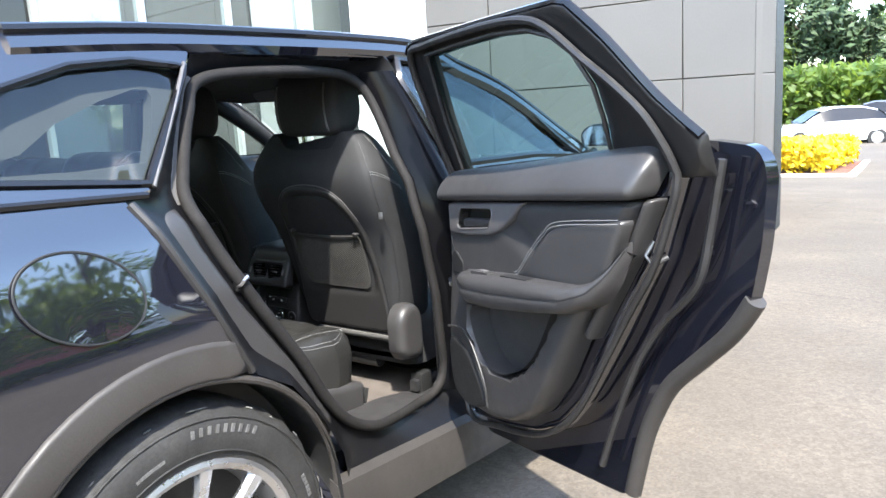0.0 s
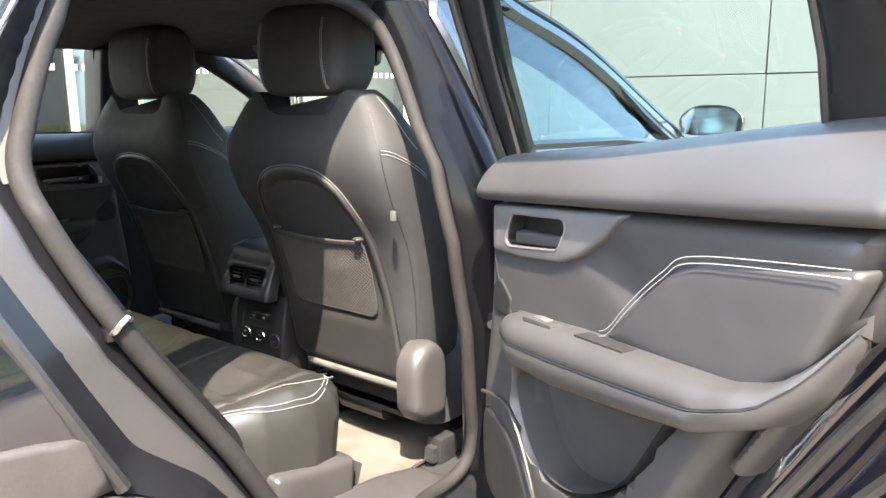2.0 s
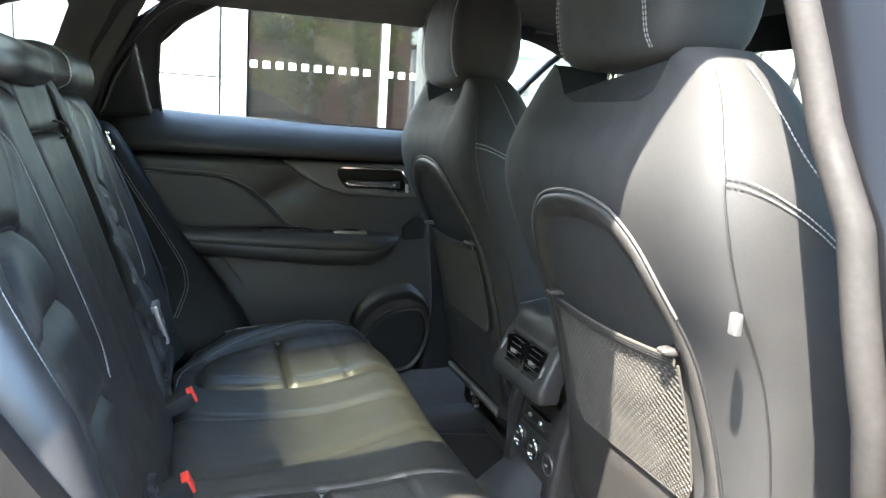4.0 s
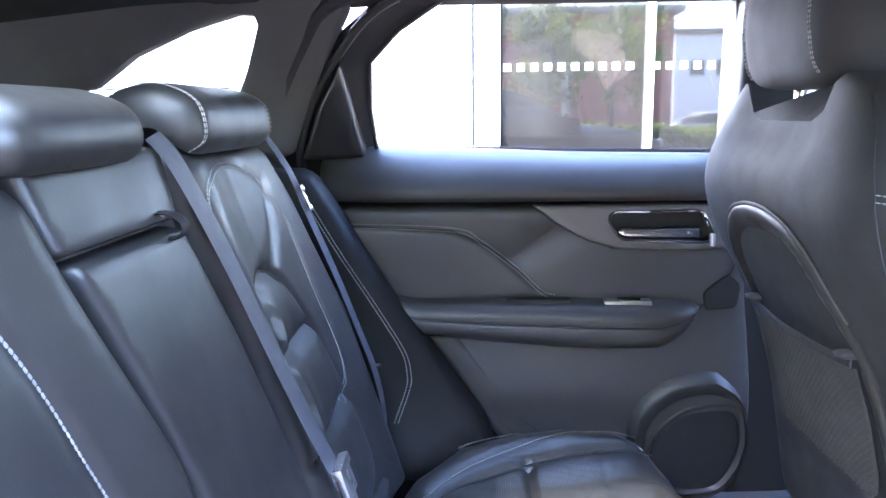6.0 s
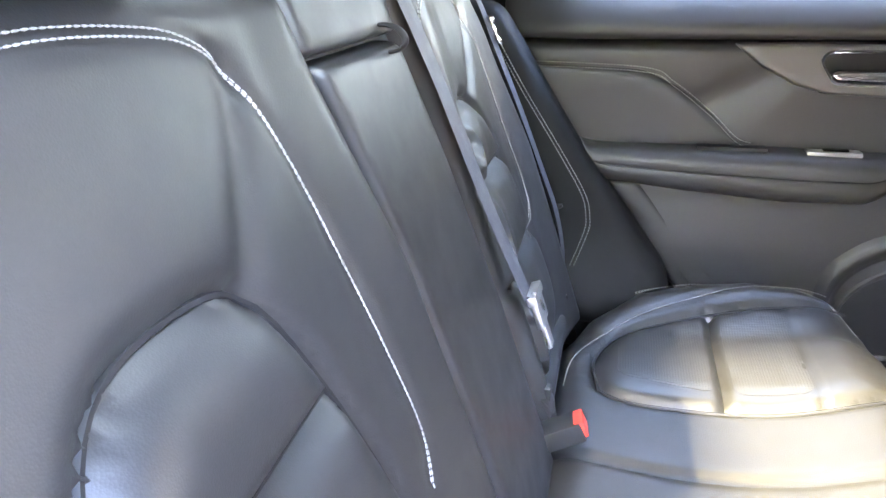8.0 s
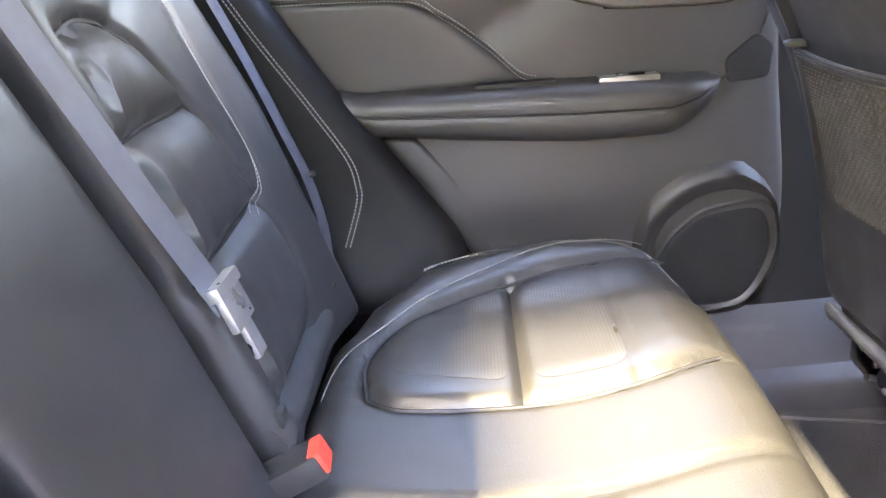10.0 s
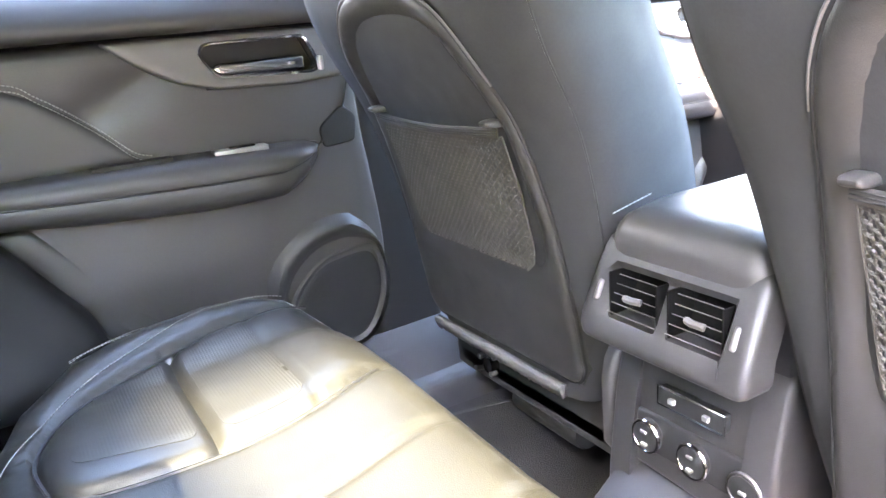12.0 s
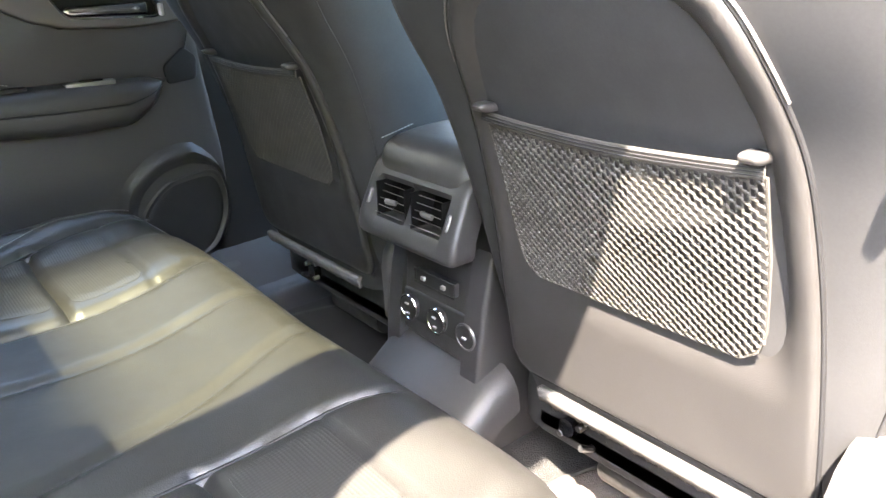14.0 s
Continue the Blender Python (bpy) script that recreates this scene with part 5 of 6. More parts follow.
half_out = [(0.502, 0.0), (0.500, 0.30), (0.505, 0.42), (0.545, 0.505), (0.62, 0.572), (0.73, 0.622), (0.84, 0.642), (0.91, 0.627), (0.958, 0.575), (0.985, 0.49), (0.995, 0.38), (0.996, 0.28), (0.985, 0.0)]
outl = [(x, y) for x, y in half_out] + [(x, -y) for x, y in half_out[-2:0:-1]]
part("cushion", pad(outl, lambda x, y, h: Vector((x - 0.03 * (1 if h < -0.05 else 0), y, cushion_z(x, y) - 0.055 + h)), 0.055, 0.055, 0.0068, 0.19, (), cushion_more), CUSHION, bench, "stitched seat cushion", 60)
for sgn, inn, panel, low, bol in SEATS:
    # Dark tubes in the grooves draw the shade of the crevices.
    part("piping_crease", tube([(x, y, cushion_z(x, y) - 0.0065) for x, y in panel], 0.0024, 5), SEAM, bench)
    part("piping_crease", tube([(x, y, cushion_z(x, y) - 0.0065) for x, y in low], 0.0024, 5), SEAM, bench)
    part("stitching", stitches([(x, y, cushion_z(x, y) - 0.001) for x, y in bol]), THREAD, bench, "pale bolster stitching")
    for o in (0.0, 0.007):
        edge = spline([(0.625, 0.548 + o), (0.73, 0.598 + o), (0.835, 0.617 + o), (0.895, 0.598 + o), (0.932 + o, 0.556), (0.955 + o, 0.48)], 6, False)
        part("stitching", stitches([(x, sgn * y, cushion_z(x, y) - (0.0085 + o * 0.55 if y > 0.6 else 0.006 + o * 0.5)) for x, y in edge]), THREAD, bench, "double row of pale stitching")
    for ins in ([(0.60, 0.06), (0.728, 0.03), (0.728, 0.255), (0.66, 0.225), (0.60, 0.18)], [(0.756, 0.03), (0.857, 0.035), (0.852, 0.28), (0.756, 0.258)]):
        poly = fillet([(x, sgn * (inn + o)) for x, o in ins], 0.02)
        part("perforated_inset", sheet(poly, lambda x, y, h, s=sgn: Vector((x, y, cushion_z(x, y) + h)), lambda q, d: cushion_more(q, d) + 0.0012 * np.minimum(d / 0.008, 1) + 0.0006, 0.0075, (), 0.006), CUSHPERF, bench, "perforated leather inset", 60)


def seat_x(z):
    return 0.46 - 0.31 * (z - 0.77)


def on_back(y, z, h):
    """The rear backrests' front face, h towards the front."""
    return Vector((seat_x(z) + h * 0.955, y, z + h * 0.02))


ARCH_L = spline([(0.105, 1.15), (0.10, 1.20), (0.115, 1.245), (0.165, 1.262), (0.268, 1.258), (0.348, 1.228), (0.401, 1.164), (0.417, 1.06), (0.43, 0.97), (0.412, 0.925), (0.365, 0.908)], 5, False)
ARCH_R = spline([(-0.56, 0.93), (-0.585, 0.98), (-0.575, 1.10), (-0.555, 1.19), (-0.50, 1.245), (-0.435, 1.26), (-0.35, 1.256), (-0.307, 1.245), (-0.277, 1.22), (-0.252, 1.168), (-0.238, 1.104), (-0.224, 1.027), (-0.217, 0.96), (-0.231, 0.917)], 5, False)
DART_L, DART_R = [(0.372, 1.229), (0.335, 1.17), (0.272, 1.118)], [(-0.283, 1.228), (-0.305, 1.179), (-0.347, 1.119)]
LOW_L = spline([(0.155, 1.122), (0.21, 1.13), (0.272, 1.118), (0.312, 1.08), (0.36, 1.008), (0.395, 0.915), (0.412, 0.85), (0.402, 0.80), (0.365, 0.772), (0.29, 0.765), (0.20, 0.765)], 5, False)
LOW_R = spline([(-0.55, 0.80), (-0.54, 0.95), (-0.52, 1.06), (-0.483, 1.119), (-0.422, 1.133), (-0.348, 1.118), (-0.303, 1.041), (-0.271, 0.942), (-0.262, 0.85), (-0.275, 0.80), (-0.31, 0.772), (-0.40, 0.765)], 5, False)
CROSS_L = [[(0.15, 1.034), (0.342, 1.034)], [(0.16, 0.908), (0.39, 0.914)]]
CROSS_R = [[(-0.308, 1.04), (-0.525, 1.034)], [(-0.27, 0.914), (-0.545, 0.91)]]
OUT_L = fillet([(0.15, 0.70), (0.145, 0.93), (0.118, 1.09), (0.088, 1.20), (0.075, 1.285), (0.44, 1.285), (0.495, 1.21), (0.515, 1.05), (0.52, 0.90), (0.52, 0.70)], 0.03)
OUT_R = fillet([(-0.108, 0.70), (-0.112, 0.86), (-0.13, 1.06), (-0.172, 1.21), (-0.185, 1.285), (-0.50, 1.285), (-0.585, 1.21), (-0.635, 1.05), (-0.65, 0.90), (-0.65, 0.70)], 0.03)


def back_more(arch, dart, low, cross, y_in, y_out):
    def more(q, d):
        t = np.clip((np.abs(q[:, 0] - y_in) - 0.27) / 0.18, 0, 1)
        z = 0.05 * t ** 1.4 * np.clip((1.23 - q[:, 1]) / 0.22, 0, 1)
        z += 0.016 * np.clip((0.10 - np.abs(q[:, 0] - y_in)) / 0.10, 0, 1)
        z += grooves(q, [low] + cross, 0.010, 0.008) + grooves(q, [dart], 0.006, 0.012) + grooves(q, [arch], 0.004, 0.005)
        inner = inside(q, np.array(low))
        lines = np.minimum.reduce([linedist(q, l) for l in [low] + cross])
        z += np.where(inner, 0.013 * np.sin(np.minimum(lines / 0.045, 1) * math.pi / 2), 0)
        return z
    return more


for arch, dart, low, cross, out_b, y_in, y_out in ((ARCH_L, DART_L, LOW_L, CROSS_L, OUT_L, 0.13, 0.6), (ARCH_R, DART_R, LOW_R, CROSS_R, OUT_R, -0.15, -0.62)):
    more = back_more(arch, dart, low, cross, y_in, y_out)
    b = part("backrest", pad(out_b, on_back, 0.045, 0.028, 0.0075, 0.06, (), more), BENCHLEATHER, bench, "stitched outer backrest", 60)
    for l in (arch, [(y, z - 0.0045) for y, z in arch]):
        q = np.array(l)
        part("stitching", stitches([on_back(y, z, h + 0.0035) for (y, z), h in zip(q, 0.045 + more(q, None))], 0.005, 0.0008), THREAD, b)
    part("seam", tube([on_back(y, z, h + 0.001) for (y, z), h in zip(low, 0.045 + more(np.array(low), None))], 0.0028, 6), SEAM, b)
    for c in cross:
        line = np.array(spline([c[0], ((c[0][0] + c[1][0]) / 2, c[0][1] + 0.001), c[1]], 8, False))
        part("seam", tube([on_back(y, z, h + 0.001) for (y, z), h in zip(line, 0.045 + more(line, None))], 0.0028, 6), SEAM, b)

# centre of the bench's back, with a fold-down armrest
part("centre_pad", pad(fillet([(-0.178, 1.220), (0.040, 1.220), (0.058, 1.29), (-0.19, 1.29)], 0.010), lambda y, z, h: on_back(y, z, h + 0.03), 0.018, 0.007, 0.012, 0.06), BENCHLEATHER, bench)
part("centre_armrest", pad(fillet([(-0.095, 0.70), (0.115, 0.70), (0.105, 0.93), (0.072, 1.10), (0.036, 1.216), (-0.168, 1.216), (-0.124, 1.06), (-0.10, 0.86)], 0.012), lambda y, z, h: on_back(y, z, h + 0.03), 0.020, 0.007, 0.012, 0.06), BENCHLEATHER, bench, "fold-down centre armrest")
# Dark filler behind the pads draws the shade of their gaps.
part("centre_gap", pad([(-0.15, 0.72), (0.145, 0.72), (0.12, 0.95), (0.09, 1.10), (0.07, 1.28), (-0.185, 1.28), (-0.17, 1.15), (-0.14, 1.0)], on_back, 0.027, 0.01, 0.03, 0.06), SEAM, bench)
loop = [on_back(0.0, 1.220 + 0.012 * math.sin(a), 0.050 + 0.018 * math.cos(a)) for a in np.linspace(-1.7, 1.8, 12)]
part("pull_loop", tube(loop, 0.002, 8, False, 5.0, (0, 1, 0)), SEAM, bench, "leather pull loop")


def rear_headrest(y0, y1, drop=0.0, thick=1.0, stitched=True):
    rings = []
    for t in np.linspace(0, 1, 21):
        k = (1 - abs(2 * t - 1) ** 9) ** 0.5 * 0.45 + 0.55
        y = y0 + (y1 - y0) * t
        prof = [(0.350, 1.277), (0.370, 1.290), (0.372, 1.315), (0.360, 1.338), (0.325, 1.354), (0.285, 1.352), (0.255, 1.335), (0.243, 1.305), (0.254, 1.283), (0.285, 1.296), (0.322, 1.298)]
        cx, cz = 0.315, 1.318 + drop
        sm = spline(prof, 3)
        rings.append([Vector((cx + (x - cx) * k, y, cz + ((z - 1.354) * thick + 0.036) * k)) for x, z in sm])
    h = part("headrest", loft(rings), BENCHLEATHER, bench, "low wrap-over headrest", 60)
    for t in ((0.045, 0.955) if stitched else ()):
        y = y0 + (y1 - y0) * t
        k = (1 - abs(2 * t - 1) ** 9) ** 0.5 * 0.45 + 0.56
        arc = [(0.352, 1.277), (0.372, 1.290), (0.374, 1.315), (0.362, 1.340), (0.325, 1.356), (0.285, 1.354), (0.256, 1.337)]
        for dy in (0.0, 0.006):
            part("stitching", stitches([(0.315 + (x - 0.315) * k, y + dy * (1 if t < 0.5 else -1), cz + (z - 1.318) * (k + 0.012)) for x, z in spline(arc, 5, False)], 0.006), THREAD, h)
    for y in (y0 + (y1 - y0) * 0.3, y0 + (y1 - y0) * 0.7):
        part("post", cyl((0.335, y, 1.24), (0.320, y, 1.30), 0.007), CHROME, bench, "chrome headrest post")


rear_headrest(0.105, 0.405)
rear_headrest(-0.228, -0.022, -0.012, 0.80, False)
rear_headrest(-0.60, -0.325)


# ---- seat belts ----
def strap(pts, w=0.022, label="black seat belt webbing", name="seat_belt"):
    s = thing(name, pts[-1], label, "seat belt", "rear seat belts")
    path = [Vector(p) for p in spline(pts, 6, False)]
    part("webbing", tube(path, w, 8, False, 0.05, (1, 0, 0.3)), BELT, s)
    return s


belt_c = strap([on_back(0.055, 1.30, 0.045), on_back(0.062, 1.27, 0.056), on_back(0.085, 1.18, 0.062), on_back(0.108, 1.08, 0.064), on_back(0.122, 1.0, 0.068), on_back(0.135, 0.90, 0.078)], 0.021, "centre seat belt lying on the bench back")
part("tongue", turned(joined([box((-0.004, -0.022, 0.0), (0.004, 0.022, 0.035), 0.003), box((-0.003, -0.010, -0.03), (0.003, 0.010, 0.002), 0.002), box((-0.006, -0.026, 0.03), (0.006, 0.026, 0.042), 0.003)]), pose(*on_back(0.14, 0.88, 0.084), 0, -18, 0) @ Matrix.Scale(1.05, 4)), ALLOY, belt_c, "bright buckle tongue")
belt_l = strap([(0.30, 0.578, 1.30), (0.345, 0.575, 1.235), (0.378, 0.568, 1.16), (0.425, 0.560, 1.05), (0.462, 0.545, 0.96), (0.487, 0.532, 0.897), (0.502, 0.52, 0.83), (0.505, 0.51, 0.76)], 0.021, "outer seat belt hanging beside the bench back")
part("stop_button", tube([(0.490, 0.530, 0.905), (0.497, 0.530, 0.907)], [0.0045, 0.0035], 10), DARK, belt_l, "small round stop button")
part("tongue", turned(joined([box((-0.004, -0.016, 0.012), (0.004, 0.016, 0.024), 0.003), box((-0.0025, -0.004, -0.012), (0.0025, 0.006, 0.014), 0.002), box((-0.003, -0.012, -0.022), (0.003, 0.012, -0.010), 0.002)]), pose(0.376, 0.566, 1.184, 0, -22, 20)), CHROME, belt_l, "bright buckle tongue")
strap([(0.30, -0.60, 1.30), (0.335, -0.615, 1.235), (0.40, -0.625, 1.10), (0.46, -0.61, 0.95), (0.50, -0.58, 0.80)], 0.021, "outer seat belt hanging beside the bench back")
for y, x in ((0.118, 0.528), (-0.222, 0.528)):
    bk = thing("belt_buckle", (x, y, 0.72), "black seat belt buckle with a red button", "buckle", "belt buckles")
    part("body", turned(box((-0.03, -0.018, -0.013), (0.034, 0.018, 0.013), 0.004), pose(x, y, 0.744, 0, -24, 6)), DARK, bk)
    part("button", turned(box((0.026, -0.015, -0.009), (0.038, 0.015, 0.0135), 0.002), pose(x, y, 0.744, 0, -24, 6)), RED, bk, "red release button")

for s in (1, -1):
    ya, yb = (0.19, 0.455) if s > 0 else (-0.24, -0.50)
    roll = thing("anchor_cover", (0.487, (ya + yb) / 2, 0.70), "dark rolled cover over the child seat anchors", "anchor cover", "anchor covers")
    part("roll", tube([(0.487, ya + (yb - ya) * t, 0.738) for t in (0.0, 0.03, 0.1, 0.3, 0.6, 0.9, 0.97, 1.0)], [0.024, 0.029, 0.031, 0.030, 0.030, 0.031, 0.029, 0.024], 18), LEATHER, roll)
    for y, d in ((ya, -1 if s > 0 else 1), (yb, 1 if s > 0 else -1)):
        cap = part("cap", tube([(0.489, y + d * 0.002, 0.741), (0.489, y + d * 0.016, 0.743), (0.489, y + d * 0.03, 0.741)], [0.031, 0.033, 0.028], 18), PLASTIC, roll, "dark plastic end cap")
        # Dark block in place of the cap's opening, its shade put in the colour.
        part("slot", box((0.497, y + min(d * 0.008, d * 0.026), 0.758), (0.516, y + max(d * 0.008, d * 0.026), 0.776), 0.003), DARK, cap)

# ---- centre console ----
con = thing("centre_console", (1.4, -0.012, 0.45), "grey centre console with rear air vents and sockets", "console")
CY = -0.012


def C(x, y, z):
    return Vector((x, CY + y, z))


shell = []
for x, hw, zt, zb in ((1.195, 0.10, 0.905, 0.78), (1.205, 0.105, 0.915, 0.74), (1.22, 0.11, 0.92, 0.60), (1.40, 0.115, 0.92, 0.50), (1.80, 0.12, 0.90, 0.50)):
    shell.append([C(x, y, z) for y, z in ((-hw, zb), (-hw, zt - 0.025), (-hw + 0.02, zt), (hw - 0.02, zt), (hw, zt - 0.025), (hw, zb))])
part("shell", loft(shell), CONSOLE, con, sharp=35)


def vent_face(y, z, h):
    """The console's sloping rear face."""
    x = float(np.interp(z, (0.78, 0.80, 0.825, 0.88, 0.905, 0.918), (1.150, 1.126, 1.128, 1.153, 1.168, 1.195)))
    return C(x - h, y, z)


face = fillet([(-0.112, 0.795), (0.112, 0.795), (0.104, 0.917), (-0.104, 0.917)], 0.022)
holes = [fillet([(s * 0.007, 0.826), (s * 0.074, 0.826), (s * 0.074, 0.876), (s * 0.007, 0.876)], 0.004) for s in (1, -1)]
part("vent_surround", pad(face, vent_face, 0.010, 0.012, 0.012, 0.03, holes), CONSOLE, con, "grey vent surround")
for s in (1, -1):
    v = part("air_vent", sheet(fillet([(s * 0.004, 0.823), (s * 0.078, 0.823), (s * 0.078, 0.88), (s * 0.004, 0.88)], 0.003), lambda y, z, h: vent_face(y, z, h - 0.030), None, 0.02, (), 0.01), VENTBLACK, con, "black louvred air vent")
    for k in range(5):
        z = 0.8325 + k * 0.0094
        part("slat", joined([tube([vent_face(s * 0.007, z, 0.002), vent_face(s * 0.04, z, 0.002), vent_face(s * 0.075, z, 0.002)], 0.0007, 6, False, 0.8, (0.3, 0, 1))]), SILVER, v)
    for sy in (0.0075, 0.0735):
        part("vent_side", box(tuple(vent_face(s * sy, 0.826, -0.004) + Vector((0, -0.001, 0))), tuple(vent_face(s * sy, 0.876, -0.03) + Vector((0, 0.001, 0))), 0), VENTBLACK, v)
    part("vent_tab", tube([vent_face(s * 0.03, 0.852, 0.006), vent_face(s * 0.04, 0.853, 0.011), vent_face(s * 0.052, 0.851, 0.006)], 0.004, 6), SILVER, v)
    part("thumb_wheel", pad(fillet([(s * 0.085, 0.842), (s * 0.093, 0.842), (s * 0.092, 0.864), (s * 0.085, 0.864)], 0.004), lambda y, z, h: vent_face(y, z, h + 0.008), 0.005, 0.004, 0.006, 0.004), SILVER, con)
lid = part("armrest_lid", pad(fillet([(1.15, -0.10), (1.55, -0.11), (1.55, 0.11), (1.15, 0.10)], 0.03), lambda x, y, h: C(x + 0.0, y, 0.913 + h - 0.012 * max(0.0, (1.24 - x) / 0.09) ** 2), 0.030, 0.035, 0.012, 0.01), SOFT, con, "padded leather armrest lid")
part("stitching", stitches([C(1.165 + 0.02 * abs(t), 0.102, 0.928) + Vector((0.04 * t, 0, 0.012 * t)) for t in np.linspace(0, 1, 8)], 0.006), THREAD, lid)
part("lower_panel", pad(fillet([(-0.105, 0.622), (0.09, 0.632), (0.09, 0.775), (-0.105, 0.775)], 0.012), lambda y, z, h: C(1.185 - 0.10 * (0.72 - z) - h, y, z), 0.008, 0.008, 0.015, 0.05), PANEL, con, "dark socket panel")
# The recess round the sockets is drawn as a raised dark band.
part("socket_band", pad(fillet([(-0.104, 0.656), (0.080, 0.656), (0.080, 0.702), (-0.104, 0.702)], 0.01), lambda y, z, h: C(1.177 - 0.10 * (0.72 - z) - h, y, z), 0.0035, 0.004, 0.015, 0.05), DARK, con, "black band behind the sockets")
for s in (1, -1):
    part("cheek", pad(fillet([(1.165, 0.47), (1.30, 0.47), (1.30, 0.80), (1.205, 0.80), (1.185, 0.72), (1.172, 0.62)], 0.015), lambda x, z, h, s=s: C(x - 0.016, s * (0.103 + h), z), 0.007, 0.012, 0.03, 0.03), CONSOLE, con)
part("seat_heater_switch", pad(fillet([(-0.05, 0.722), (0.04, 0.722), (0.04, 0.744), (-0.05, 0.744)], 0.005), lambda y, z, h: C(1.172 - 0.10 * (0.72 - z) - h, y, z), 0.005, 0.003, 0.01, 0.004), DARK, con, "small switch with pale marks")
for y in (-0.028, 0.018):
    part("icon", box(tuple(C(1.164, y - 0.004, 0.730)), tuple(C(1.169, y + 0.004, 0.736)), 0.001), THREAD, con)
part("switch_rim", tube([C(1.1685, y, z) for y, z in ((-0.05, 0.722), (0.04, 0.722), (0.04, 0.744), (-0.05, 0.744))], 0.0012, 5, True), CHROME, con)
for k, y in enumerate((0.052, -0.014, -0.080)):
    kn = part("socket", cyl(C(1.185, y, 0.678), C(1.160, y, 0.676), 0.020, 0.018), DARK, con, "round covered socket")
    part("socket_rim", tube([C(1.162, y + 0.019 * math.cos(a), 0.677 + 0.019 * math.sin(a)) for a in np.linspace(0, 2 * math.pi, 25)[:-1]], 0.002, 6, True), CHROME if k < 2 else METAL, kn)
    for dz in ((-0.008, 0.008) if k < 2 else (0.0,)):
        part("mark", box(tuple(C(1.157, y - 0.004, 0.6745 + dz)), tuple(C(1.161, y + 0.004, 0.6775 + dz)), 0.0005), THREAD, kn)
foot = [[C(x, y, z) for y, z in ((-0.15, z0 - 0.05), (-0.146, z0 - 0.02), (-0.135, z0 - 0.002), (-0.118, z0 + 0.010), (0.085, z0 + 0.012), (0.098, z0 + 0.006), (0.106, z0 - 0.02), (0.108, z0 - 0.05))] for x, z0 in ((1.20, 0.625), (1.165, 0.612), (1.115, 0.575), (1.075, 0.54), (1.058, 0.522), (1.048, 0.498), (1.046, 0.46))]
part("foot_shelf", loft(foot), CONSOLE, con, "grey shelf at the foot of the console")


# ---- cabin floor and sides ----
def floor_z(x, y):
    t = math.exp(-(abs(y + 0.01) / 0.16) ** 4)
    return 0.425 + 0.085 * t + 0.05 * max(0, (abs(y) - 0.56) / 0.14)


bm = bmesh.new()
gx, gy = np.linspace(0.45, 2.0, 32), np.linspace(-0.74, 0.74, 60)
fv = [[bm.verts.new((x, y, floor_z(x, y) + 0.03 * max(0, (1.02 - x) / 0.2))) for y in gy] for x in gx]
for i in range(len(gx) - 1):
    for j in range(len(gy) - 1):
        bm.faces.new((fv[i][j], fv[i + 1][j], fv[i + 1][j + 1], fv[i][j + 1]))
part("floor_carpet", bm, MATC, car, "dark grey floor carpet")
for s in (1, -1):
    fm = thing("floor_mat", (1.08, s * 0.40, 0.43), "carpet floor mat in the rear footwell", "floor mat", "floor mats")
    mo = spline([(0.93, s * 0.20), (0.93, s * 0.58), (1.05, s * 0.60), (1.20, s * 0.585), (1.36, s * 0.56), (1.44, s * 0.50), (1.42, s * 0.36), (1.44, s * 0.26), (1.30, s * 0.20), (1.1, s * 0.19)], 4)
    # Sun and shade put in the colour: paler mat right, dark mat left.
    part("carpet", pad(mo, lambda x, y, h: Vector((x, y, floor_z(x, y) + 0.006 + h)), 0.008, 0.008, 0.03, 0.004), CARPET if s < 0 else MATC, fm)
    part("edging", tube([Vector((x, y, floor_z(x, y) + 0.010)) for x, y in mo], 0.0045, 6, True), PLASTIC, fm)
part("bench_base", loft([[Vector((x, y, z)) for y in np.linspace(-0.64, 0.64, 9)] for x, z in ((0.96, 0.56), (0.94, 0.50), (0.90, 0.44), (0.86, 0.42))], False, False), MATC, car)
part("bench_corner", pad(fillet([(0.72, 0.50), (0.925, 0.50), (0.935, 0.592), (0.72, 0.625)], 0.02), lambda x, z, h: Vector((x, -0.635 - h, z)), 0.02, 0.02, 0.03, 0.03), PLASTIC, car, "grey plastic seat base cover")

